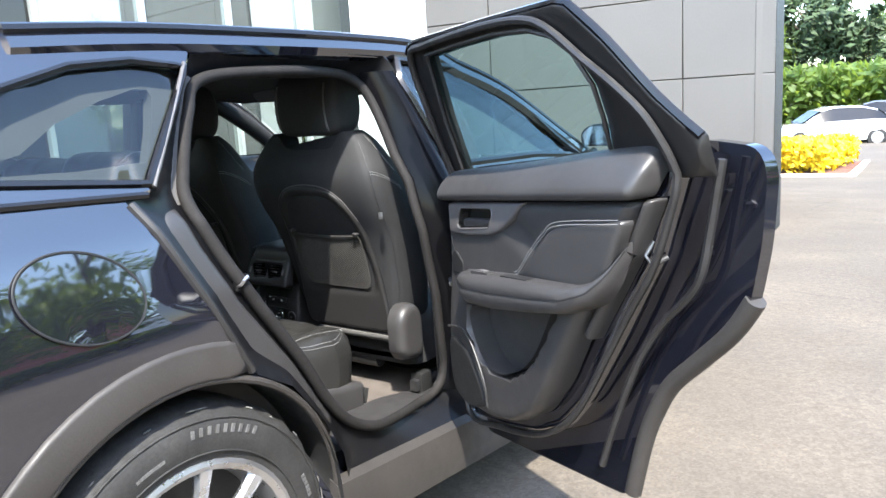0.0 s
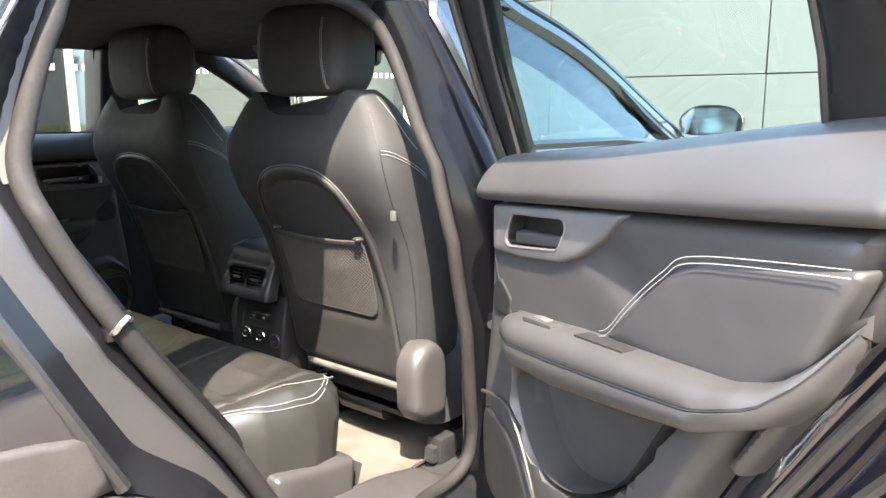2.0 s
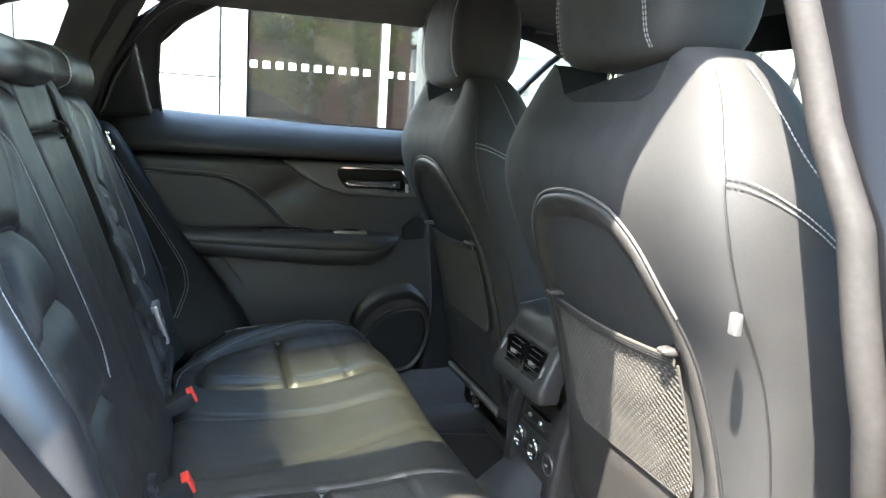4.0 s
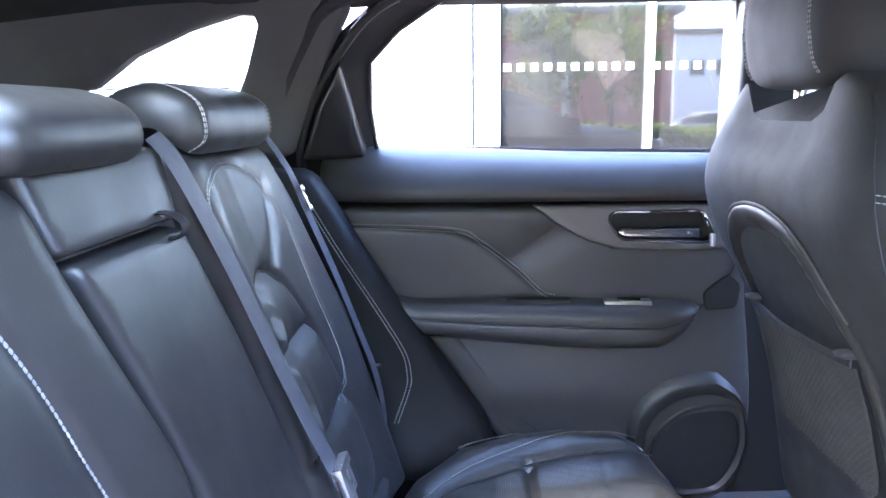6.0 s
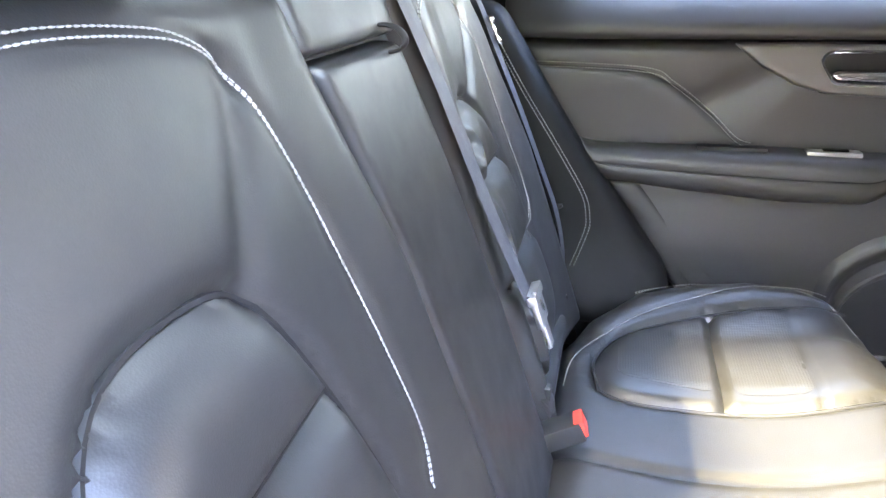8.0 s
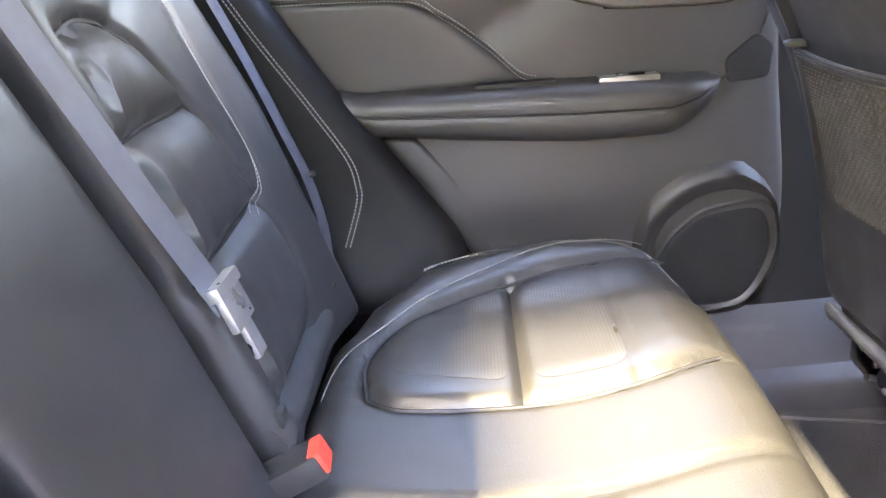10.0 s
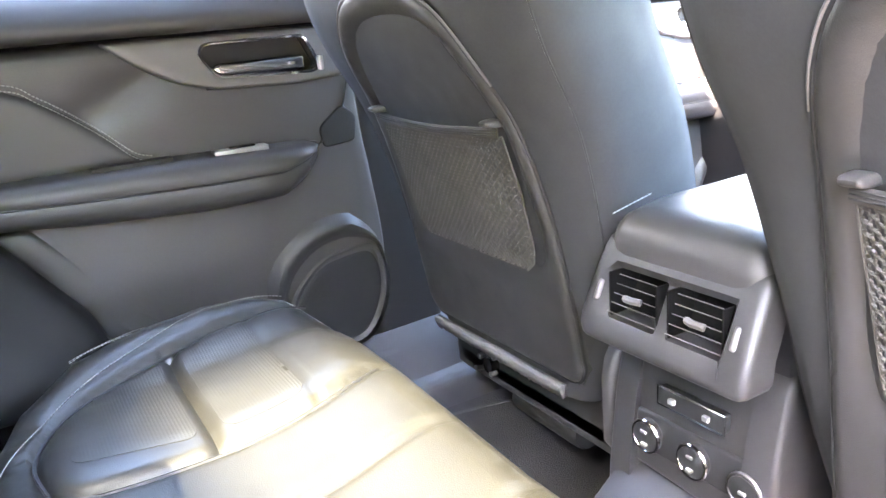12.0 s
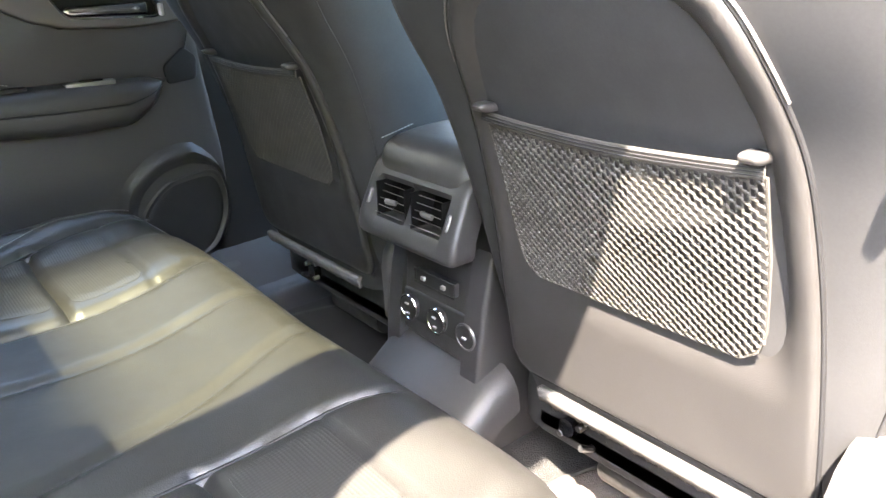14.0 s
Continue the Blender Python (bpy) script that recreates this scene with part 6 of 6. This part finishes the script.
for s in (1, -1):
    # wheelhouse side, pillar trim, and shelf beside the bench
    fx = 0.03 if s > 0 else 0.0
    part("side_trim", pad(fillet([(-0.60, 0.55), (0.60, 0.55), (0.55, 0.70), (0.475, 0.82), (0.345, 1.02), (0.285, 1.15), (0.262, 1.25), (-0.60, 1.27)], 0.03), lambda x, z, h, s=s: Vector((x + fx, s * (0.72 - 0.03 * (z - 0.9) - h), z)), 0.03, 0.04, 0.04, 0.04), PLASTIC, car, "dark side trim beside the bench")
    ss = [(0.25, 0.66), (0.70, 0.66), (0.68, 0.76), (0.597, 0.873), (0.518, 0.98), (0.452, 1.086), (0.403, 1.17), (0.368, 1.225), (0.25, 1.225)]
    def flare(x, z):
        return 0.035 * min(max((0.86 - z) / 0.15, 0.0), 1.0) ** 1.5 * min(max((0.72 - x) / 0.16, 0.0), 1.0)

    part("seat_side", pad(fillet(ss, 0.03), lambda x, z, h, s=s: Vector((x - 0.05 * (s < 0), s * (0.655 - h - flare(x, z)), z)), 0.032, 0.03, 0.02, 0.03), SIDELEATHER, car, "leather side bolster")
    for o in (0.0, 0.007):
        part("stitching", stitches([(x + o - 0.05 * (s < 0), s * (0.6215 - flare(x + o, z)), z) for x, z in spline([(0.352, 1.19), (0.412, 1.085), (0.477, 0.981), (0.523, 0.902), (0.533, 0.86), (0.531, 0.832), (0.508, 0.768)], 6, False)], 0.0055, 0.0011), THREAD, car, "double row of pale stitching")
    qwin = [(0.285, 1.472), (0.255, 1.40), (0.22, 1.335), (0.08, 1.33), (-0.06, 1.335), (-0.16, 1.345), (-0.03, 1.372), (0.055, 1.425), (0.16, 1.466), (0.25, 1.49), (0.28, 1.488)]
    outer = fillet([(0.315, 1.24), (0.355, 1.33), (0.41, 1.44), (0.455, 1.515), (0.30, 1.545), (0.0, 1.55), (-0.3, 1.50), (-0.60, 1.40), (-0.60, 1.24)], 0.03)
    part("pillar_trim", pad([(x - 0.035 * (s < 0), z) for x, z in outer], lambda x, z, h, s=s: Vector((x, s * (0.755 - 0.40 * (z - 1.25) - h), z)), 0.022, 0.025, 0.03, 0.03, [qwin]), PILLAR, car, "cloth covered rear pillar trim")
    if s > 0:
        part("doorway_seal", tube([Vector((x, s * (side_y(z) - 0.085), z)) for x, z in spline(SEAL[:10], 5, False)], 0.014, 8), RUBBER, car, "black doorway seal")
        tri = [(0.69, 1.235), (0.725, 1.41), (0.775, 1.33), (0.815, 1.235)]
        part("window_corner", pad(fillet(tri, 0.01), lambda u, z, h: left_door(u, upper_w(z) + 0.005 + h, z), 0.022, 0.012, 0.02, 0.02), APPLIQUE, car, "dark plastic corner behind the side window")
        part("grab_handle", tube([(1.45, 0.60, 1.545), (1.42, 0.60, 1.515), (1.30, 0.60, 1.51), (1.27, 0.60, 1.54)], 0.010, 8), PLASTIC, car, "roof grab handle")
part("left_sill_trim", pad(fillet([(0.55, 0.36), (2.1, 0.36), (2.1, 0.555), (0.55, 0.575)], 0.03), lambda x, z, h: Vector((x, 0.715 - h, z)), 0.03, 0.03, 0.05, 0.08), PLASTIC, car, "dark sill trim")
sweep = [[Vector((x, y, z + 0.012 * max(0.0, (x - 1.15) / 0.3))) for y, z in spline([(0.712, 0.585), (0.70, 0.56), (0.685, 0.53), (0.664, 0.505), (0.642, 0.49), (0.622, 0.478), (0.61, 0.43)], 4, False)] for x in np.linspace(0.98, 1.55, 12)]
part("left_sill_cover", loft(sweep, False), CONSOLE, car, "smooth grey sill cover curving to the floor")
part("left_centre_pillar", pad(fillet([(1.10, 1.51), (1.13, 1.25), (1.145, 0.9), (1.15, 0.52), (1.30, 0.52), (1.27, 0.9), (1.24, 1.25), (1.18, 1.52)], 0.02), lambda x, z, h: Vector((x, min(0.735, 0.735 - 0.40 * (z - 1.25)) - h, z)), 0.02, 0.02, 0.03, 0.10), APPLIQUE, car, "dark centre pillar trim")
part("boot_cover", box((-0.62, -0.66, 1.13), (0.30, 0.66, 1.15), 0.01), LINER, car, "black load cover behind the bench")
part("boot_floor", box((-0.80, -0.70, 0.72), (0.40, 0.70, 0.74), 0.01), LINER, car)

for s in (1, -1):
    post = spline([(1.12, 0.605, 1.535), (1.30, 0.615, 1.53), (1.46, 0.64, 1.50), (1.70, 0.70, 1.395), (2.0, 0.775, 1.225), (2.14, 0.805, 1.15)], 5, False)
    part("windscreen_pillar_trim", tube([Vector((x, s * y, z)) for x, y, z in post], 0.036, 10), LINER, car, "black cloth covered windscreen pillar")

# dashboard, wheel and inside mirror
part("dashboard", loft([[Vector((x, y, z - 0.03 * (y / 0.75) ** 2)) for y in np.linspace(-0.76, 0.76, 15)] + [Vector((x + 0.02, y, 0.62)) for y in np.linspace(0.76, -0.76, 15)] for x, z in ((2.02, 0.98), (2.04, 1.07), (2.12, 1.12), (2.30, 1.10))]), APPLIQUE, car, "dark soft dashboard")
sw = thing("steering_wheel", (1.78, -0.37, 0.98), "black leather steering wheel", "steering wheel")
ring = [Vector((1.76 + 0.075 * math.sin(a), -0.37 + 0.185 * math.cos(a), 0.99 + 0.17 * math.sin(a))) for a in np.linspace(0, 2 * math.pi, 41)[:-1]]
part("rim", tube(ring, 0.016, 8, True), LEATHER, sw)
part("hub", cyl((1.78, -0.37, 0.985), (1.84, -0.37, 0.97), 0.065), GLOSS, sw)
for a in (0.1, math.pi - 0.1, -math.pi / 2):
    part("spoke", tube([(1.78, -0.37, 0.985), (1.76 + 0.07 * math.sin(a), -0.37 + 0.18 * math.cos(a), 0.99 + 0.165 * math.sin(a))], 0.016, 8), GLOSS, sw)
part("inside_mirror", pad(fillet([(-0.11, -0.035), (0.11, -0.035), (0.12, 0.03), (-0.12, 0.03)], 0.02), lambda a, b, h: Vector((1.58 + h, a, 1.47 + b)), 0.03, 0.02, 0.03, 0.005), GLOSS, car, "interior mirror")
for s in (1, -1):
    part("sun_visor", pad(fillet([(1.50, s * 0.12), (1.50, s * 0.50), (1.62, s * 0.52), (1.64, s * 0.14)], 0.02), lambda x, y, h: Vector((x, y, 1.535 - 0.35 * (x - 1.5) + h)), 0.012, 0.01, 0.03, 0.01), PILLAR, car, "sun visor")

# ---- surroundings ----
gm = bmesh.new()
gv = {}
xs = [-300, -60, -20, -8, -4, -2, 0, 1, 2, 4, 6, 8, 12, 20, 40, 80, 160, 300]
ys = [-300, -60, -20, -10, -6, -4, -3, -2, -1, 0, 1, 2, 4, 6, 10, 20, 60, 300]
for i, x in enumerate(xs):
    for j, y in enumerate(ys):
        gv[i, j] = gm.verts.new((x, y, ground_z(min(max(x, -30), 34))))
for i in range(len(xs) - 1):
    for j in range(len(ys) - 1):
        gm.faces.new((gv[i, j], gv[i + 1, j], gv[i + 1, j + 1], gv[i, j + 1]))
structure("ground", gm, CONCRETE, "pale worn concrete forecourt", "ground")

# grey panelled wall with recessed joints
WA, WB = Vector((8.25, -0.2, 0)), Vector((7.75, 4.1, 0))
wdir = (WB - WA).normalized()
wn = Vector((-wdir.y, wdir.x, 0))
wl = (WB - WA).length


def wall_at(s, z, o):
    return WA + wdir * s + wn * o + Vector((0, 0, z))


wall = structure("wall_grey", joined([box((0, 0, 0), (1, 1, 1), 0)]), DARK, "grey metal panelled wall", "wall")
for v in wall.data.vertices:
    a, b, c = v.co
    v.co = wall_at(a * wl, -0.6 + 4.95 * c, -0.5 - 0.3 * b if b > 0.5 else -0.03)
cuts = [0, 0.98, 3.4, wl]
zs = [-0.6, 0.65, 1.57, 2.48, 3.40, 4.35]
for a, b in zip(cuts, cuts[1:]):
    for c, e in zip(zs, zs[1:]):
        bm = box((a + 0.006, -0.03, c + 0.006), (b - 0.006, 0.0, e - 0.006), 0.004, 1)
        for v in bm.verts:
            v.co = wall_at(v.co.x, v.co.z, v.co.y)
        part("panel", bm, GREYPAN, wall)
side_panel = box((0, 0, -0.6), (6, 0.2, 4.35), 0.01)
turned(side_panel, pose(8.27, -0.19, 0, 0, 0, 16))
structure("wall_return", side_panel, GREYPAN, "grey metal wall return", "wall")
structure("wall_white_strip", box((7.80, 4.12, -0.6), (8.4, 5.5, 5.2), 0.01), WHITEPAN, "white panelled wall strip", "wall")

# showroom front: white panels, glass, mullions
FY = 5.85
white = structure("wall_white", box((-14, FY + 0.05, -0.4), (0.72, FY + 0.5, 5.5), 0.01), DARK, "white panelled showroom wall", "wall")
for x0, x1 in ((-14, -11.2), (-11.2, -8.4), (-8.4, -5.6), (-5.6, -2.8), (-2.8, -0.9), (-0.9, 0.70)):
    for z0, z1 in ((0.0, 1.55), (1.55, 2.75), (2.75, 3.95), (3.95, 5.2)):
        part("panel", box((x0 + 0.006, FY, z0 + 0.006), (x1 - 0.006, FY + 0.05, z1 - 0.006), 0.004, 1), PALEPAN, white)
structure("trim_column", box((0.735, FY - 0.03, -0.2), (0.93, FY + 0.3, 5.5), 0.01), ALU, "pale aluminium corner post", "trim")
front = structure("window_1", box((0.93, FY + 0.20, -0.3), (8.9, FY + 0.24, 5.5), 0.0), DARK, "glass showroom front", "window")
for k in range(7):
    x0 = 0.93 + 1.24 * k if k else 0.93
    x1 = 0.93 + 1.24 * (k + 1)
    # Near panes take the dimmed reflection, farther ones the brightened.
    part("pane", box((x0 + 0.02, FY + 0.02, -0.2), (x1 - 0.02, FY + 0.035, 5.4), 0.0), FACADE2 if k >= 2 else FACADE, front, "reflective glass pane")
    part("mullion", box((x1 - 0.03, FY - 0.05, -0.2), (x1 + 0.03, FY + 0.08, 5.5), 0.004, 1), ALU, front)
    for j in range(11):
        xx = x0 + 0.06 + j * 0.1135
        if xx < x1 - 0.06:
            part("marker", box((xx - 0.03, FY + 0.016, 1.66), (xx + 0.03, FY + 0.0195, 1.72), 0.0), WHITEPAN, front)
structure("trim_eaves", box((-14, FY - 0.4, 5.4), (9.5, FY + 0.6, 5.9), 0.02), GREYPAN, "grey eaves of the showroom", "trim")


# ---- planting and far things ----
def leaves(centre, radii, count, size, seed, rough=0.35):
    """A crown of many small leaf blades in clumps, with an uneven outline."""
    rnd = random.Random(seed)
    c, verts, faces = Vector(centre), [], []
    clumps = []
    for _ in range(max(6, count // 60)):
        v = Vector([rnd.gauss(0, 1) for _ in range(3)]).normalized() * rnd.random() ** 0.4
        clumps.append((Vector([a * r for a, r in zip(v, radii)]), rnd.uniform(0.18, 0.42)))
    for _ in range(count):
        p, k = rnd.choice(clumps)
        q = c + p + Vector([rnd.gauss(0, 1) * r * k * rough for r in radii])
        a = Vector([rnd.gauss(0, 1) for _ in range(3)]).normalized() * size * rnd.uniform(0.6, 1.4)
        b = a.orthogonal().normalized() * size * rnd.uniform(0.3, 0.6)
        n = len(verts)
        verts += [q - a, q + b * 0.9 + a * 0.1, q + a, q - b]
        faces.append((n, n + 1, n + 2, n + 3))
    me = bpy.data.meshes.new("crown")
    me.from_pydata(verts, [], faces)
    bm = bmesh.new()
    bm.from_mesh(me)
    bpy.data.meshes.remove(me)
    return bm


def tree(x, y, h, seed, foliage, label, spread=0.32, count=2600, size=0.14):
    rnd = random.Random(seed)
    z0 = ground_z(min(max(x, -30), 34))
    t = thing("tree", (x, y, z0), label, "tree", "trees round the car park")
    lean = Vector((rnd.uniform(-0.04, 0.04), rnd.uniform(-0.04, 0.04), 1))
    top = Vector((x, y, z0)) + lean * h
    part("trunk", tube([Vector((x, y, z0 - 0.05)) + lean * h * k for k in (0, 0.2, 0.45, 0.7, 0.9)], [h * 0.022, h * 0.018, h * 0.013, h * 0.008, h * 0.003], 8), BARK, t)
    for k in range(7):
        a, f = rnd.uniform(0, 6.28), rnd.uniform(0.3, 0.75)
        s = Vector((x, y, z0)) + lean * h * f
        e = s + Vector((math.cos(a), math.sin(a), rnd.uniform(0.4, 0.9))) * h * 0.24
        part("limb", tube([s, (s + e) / 2 + Vector((0, 0, 0.03 * h)), e], [h * 0.009, h * 0.006, h * 0.002], 6), BARK, t)
    part("crown", leaves((x, y, z0 + h * 0.62), (h * spread, h * spread, h * 0.36), count, size, seed), foliage, t, sharp=0)
    return t


def hedge(x0, x1, y0, y1, h, seed, foliage, name="hedge", label="clipped green hedge", count=3000, size=0.09, kind="stuff", cat="hedge"):
    rnd = random.Random(seed)
    verts, faces = [], []
    for _ in range(count):
        x, y = rnd.uniform(x0, x1), rnd.uniform(y0, y1)
        z0 = ground_z(min(max(x, -30), 34))
        f = rnd.random() ** 0.5
        q = Vector((x, y, z0 + h * f * (1 + 0.15 * noise.noise((x * 0.8, y * 0.8, seed)))))
        a = Vector([rnd.gauss(0, 1) for _ in range(3)]).normalized() * size * rnd.uniform(0.6, 1.4)
        b = a.orthogonal().normalized() * size * rnd.uniform(0.35, 0.6)
        n = len(verts)
        verts += [q - a, q + b, q + a, q - b]
        faces.append((n, n + 1, n + 2, n + 3))
    me = bpy.data.meshes.new(name)
    me.from_pydata(verts, [], faces)
    me.materials.append(foliage)
    return tagged(new(name, me), label, cat, "", kind)


# beyond the end of the wall: flower bed, hedge, trees, parked cars
hedge(17.5, 22, 0.75, 3.2, 0.75, 5, YELLOW, "flower_bed", "bright yellow flowering shrubs in a bed", 9000, 0.09, "stuff", "flowers")
structure("trim_bed", turned(box((-2.6, -1.5, -0.12), (2.6, 1.5, 0.03), 0.02), pose(19.7, 2.0, ground_z(19.7), 0, 2, 4)), SOIL, "bark mulch flower bed", "flower bed")
structure("trim_kerb", joined([turned(box((-2.75, -1.65, -0.15), (2.75, -1.5, 0.06), 0.02), pose(19.7, 2.0, ground_z(19.7), 0, 2, 4)), turned(box((-2.75, -1.65, -0.15), (-2.6, 1.6, 0.06), 0.02), pose(19.7, 2.0, ground_z(19.7), 0, 2, 4))]), KERB, "pale concrete kerb", "kerb")
hedge(44, 52, 0, 24, 3.4, 7, LEAF, "hedge", "tall bright green hedge behind the car park", 14000, 0.32)
hedge(40, 46, -20, 0, 2.6, 8, LEAF, "hedge", "tall bright green hedge behind the car park", 9000, 0.32)
for i, (x, y, h, f) in enumerate(((58, 6.0, 9.0, DLEAF), (60, 9.5, 10.0, DLEAF), (57, 12.5, 9.0, LEAF), (62, 3.0, 9.0, LEAF), (60, 0.0, 8.5, DLEAF), (64, 16, 11, LEAF), (56, -5, 9, LEAF), (62, 22, 10, DLEAF))):
    tree(x, y, h, 40 + i, f, "tall green tree behind the car park hedge", 0.33, 2600, 0.34)


def parked_car(x, y, turn, paint, label, group="parked cars"):
    z = ground_z(min(x, 34))
    m = pose(x, y, z, 0, 0, turn)
    c = thing("parked_car", (x, y, z), label, "car", group)
    secs = [(-2.3, 0.55, 0.95, 0.80), (-2.15, 0.36, 1.05, 0.90), (-1.4, 0.30, 1.08, 0.94), (0.2, 0.28, 1.05, 0.95), (1.2, 0.30, 1.0, 0.94), (1.95, 0.34, 0.85, 0.88), (2.3, 0.45, 0.70, 0.70)]
    body = loft([[m @ Vector((sx, s * w * k, zz)) for s, k, zz in ((-1, 0.92, lo), (-1, 1.0, (lo + hi) / 2), (-1, 0.93, hi), (-1, 0.5, hi + 0.03), (1, 0.5, hi + 0.03), (1, 0.93, hi), (1, 1.0, (lo + hi) / 2), (1, 0.92, lo))] for sx, lo, hi, w in secs])
    part("body", body, paint, c)
    cab = [(-2.0, 1.06, 0.70), (-1.5, 1.45, 0.66), (-0.9, 1.60, 0.66), (0.1, 1.62, 0.68), (0.6, 1.50, 0.68), (1.25, 1.04, 0.76)]
    part("roof", loft([[m @ Vector((sx, s * w, zz)) for s, zz in ((-1, h - 0.05), (-0.9, h), (0.9, h), (1, h - 0.05))] for (sx, h, w), _ in zip(cab[1:5], range(4))]), paint, c)
    for s in (-1, 1):
        part("side_window", loft([[m @ Vector((sx, s * 0.86, 1.06)), m @ Vector((sx, s * w * 1.06, h - 0.06))] for sx, h, w in cab], False, False), GLOSS, c)
        for sx in (-1.42, 1.42):
            w = part("wheel", turned(cyl((sx, s * 0.72, 0.36), (sx, s * 0.93, 0.36), 0.36, None, 24), m), TYRE, c)
            part("rim", turned(cyl((sx, s * 0.90, 0.36), (sx, s * 0.945, 0.36), 0.23, None, 18), m), ALLOY, w)
        part("tail_light", turned(box((-2.32, s * 0.55 - 0.16, 0.86), (-2.2, s * 0.55 + 0.16, 0.95), 0.02), m), RED, c)
    part("rear_screen", loft([[m @ Vector((sx - 0.02, s, zz)) for s in (-0.62, 0.62)] for sx, zz in ((-2.05, 1.08), (-1.52, 1.44))], False, False), GLOSS, c)
    part("windscreen", loft([[m @ Vector((sx + 0.02, s, zz)) for s in (-0.68, 0.68)] for sx, zz in ((1.28, 1.05), (0.62, 1.49))], False, False), GLOSS, c)
    return c


parked_car(33.5, 3.3, 118, WHITECAR, "white sport utility car parked beyond the flower bed")
parked_car(41.5, 2.6, 100, GREYCAR, "grey car parked beside the hedge")
parked_car(14.5, 12.0, 30, WHITECAR, "white van-like car parked past the showroom")

parked_car(12.6, -24.0, 4, WHITECAR, "white car parked before the white building")
white_b = thing("white_building", (19.5, -36, 0), "long white building with a row of dark windows", "building")
part("wall", box((12.5, -40, -0.6), (27, -32.3, 5.6), 0.02), WHITEPAN, white_b)
for k in range(9):
    w = part("window", box((13.4 + 1.5 * k, -32.32, 3.3), (14.2 + 1.5 * k, -32.26, 4.1), 0.0), GLOSS, white_b)
    part("sill", box((13.35 + 1.5 * k, -32.3, 3.22), (14.25 + 1.5 * k, -32.2, 3.3), 0.01), ALU, w)
part("roof", box((12.2, -40.3, 5.6), (27.3, -32.0, 5.85), 0.03), GREYPAN, white_b)
hedge(13, 42, -38, -36, 2.2, 31, LEAF, "hedge", "long green hedge beyond the car park", 5000, 0.3)

# behind the camera: brick building, lawn hedge, young trees, as the car and the glass mirror them
BX0, BX1, BY, BH = -26, 8.0, -15.5, 4.7
brick_b = thing("brick_building", ((BX0 + BX1) / 2, BY - 3, 0), "red brick building with pale window bands", "building")
wins = [(x, z) for x in np.arange(BX0 + 5, BX1 - 1, 7.0) for z in (1.0, 3.05)]
part("wall", sheet([(BX0, -0.6), (BX1, -0.6), (BX1, BH), (BX0, BH)], lambda x, z, h: Vector((x, BY + h, z)), None, 2.0, [[(x, z), (x + 1.6, z), (x + 1.6, z + 1.4), (x, z + 1.4)] for x, z in wins], 0.3), BRICK, brick_b)
courses = []
for k in range(int((BH + 0.6) / 0.3)):
    courses.append(box((BX0, BY + 0.0, -0.6 + k * 0.3), (BX1, BY + 0.006, -0.6 + k * 0.3 + 0.012), 0))
part("mortar_course", joined(courses), KERB, brick_b)
for x, z in wins:
    w = part("window", box((x - 0.02, BY - 0.18, z - 0.02), (x + 1.62, BY - 0.14, z + 1.42), 0), GLOSS, brick_b)
    part("frame", joined([box((x, BY - 0.14, z), (x + 0.07, BY - 0.06, z + 1.4), 0.01), box((x + 1.53, BY - 0.14, z), (x + 1.6, BY - 0.06, z + 1.4), 0.01), box((x + 0.77, BY - 0.14, z), (x + 0.83, BY - 0.06, z + 1.4), 0.01), box((x, BY - 0.1, z - 0.08), (x + 1.6, BY + 0.05, z), 0.01)]), WHITEPAN, w)
part("roof", box((BX0 - 0.3, BY - 10, BH), (BX1 + 0.3, BY + 0.35, BH + 0.25), 0.03), GREYPAN, brick_b)
for x in (-13, -3.2, 4.2):
    part("downpipe", cyl((x, BY + 0.1, 0), (x, BY + 0.1, BH), 0.14), ALU, brick_b)
hedge(-22, 12, -12.6, -11.2, 1.0, 21, LEAF, "hedge", "clipped green hedge before the brick building", 9000, 0.12)
hedge(2.4, 8.6, -10.2, -9.0, 0.95, 22, LEAF, "hedge", "low green hedge at the edge of the forecourt", 6000, 0.10)
for i, (x, y, h) in enumerate(((2.9, -9.4, 4.6), (4.75, -9.6, 5.4), (0.4, -9.2, 6.0), (-2.2, -8.6, 5.6), (-5.5, -10.5, 6.5), (-8.0, -9.0, 7.0), (-11.5, -11.5, 7.5), (-16, -10, 7.0), (23, -26, 8), (27.5, -29, 8), (32, -32, 8.5), (37, -35, 8.5))):
    tree(x, y, h, 70 + i, LEAF, "young green tree before the brick building", 0.26, 3400, 0.085)
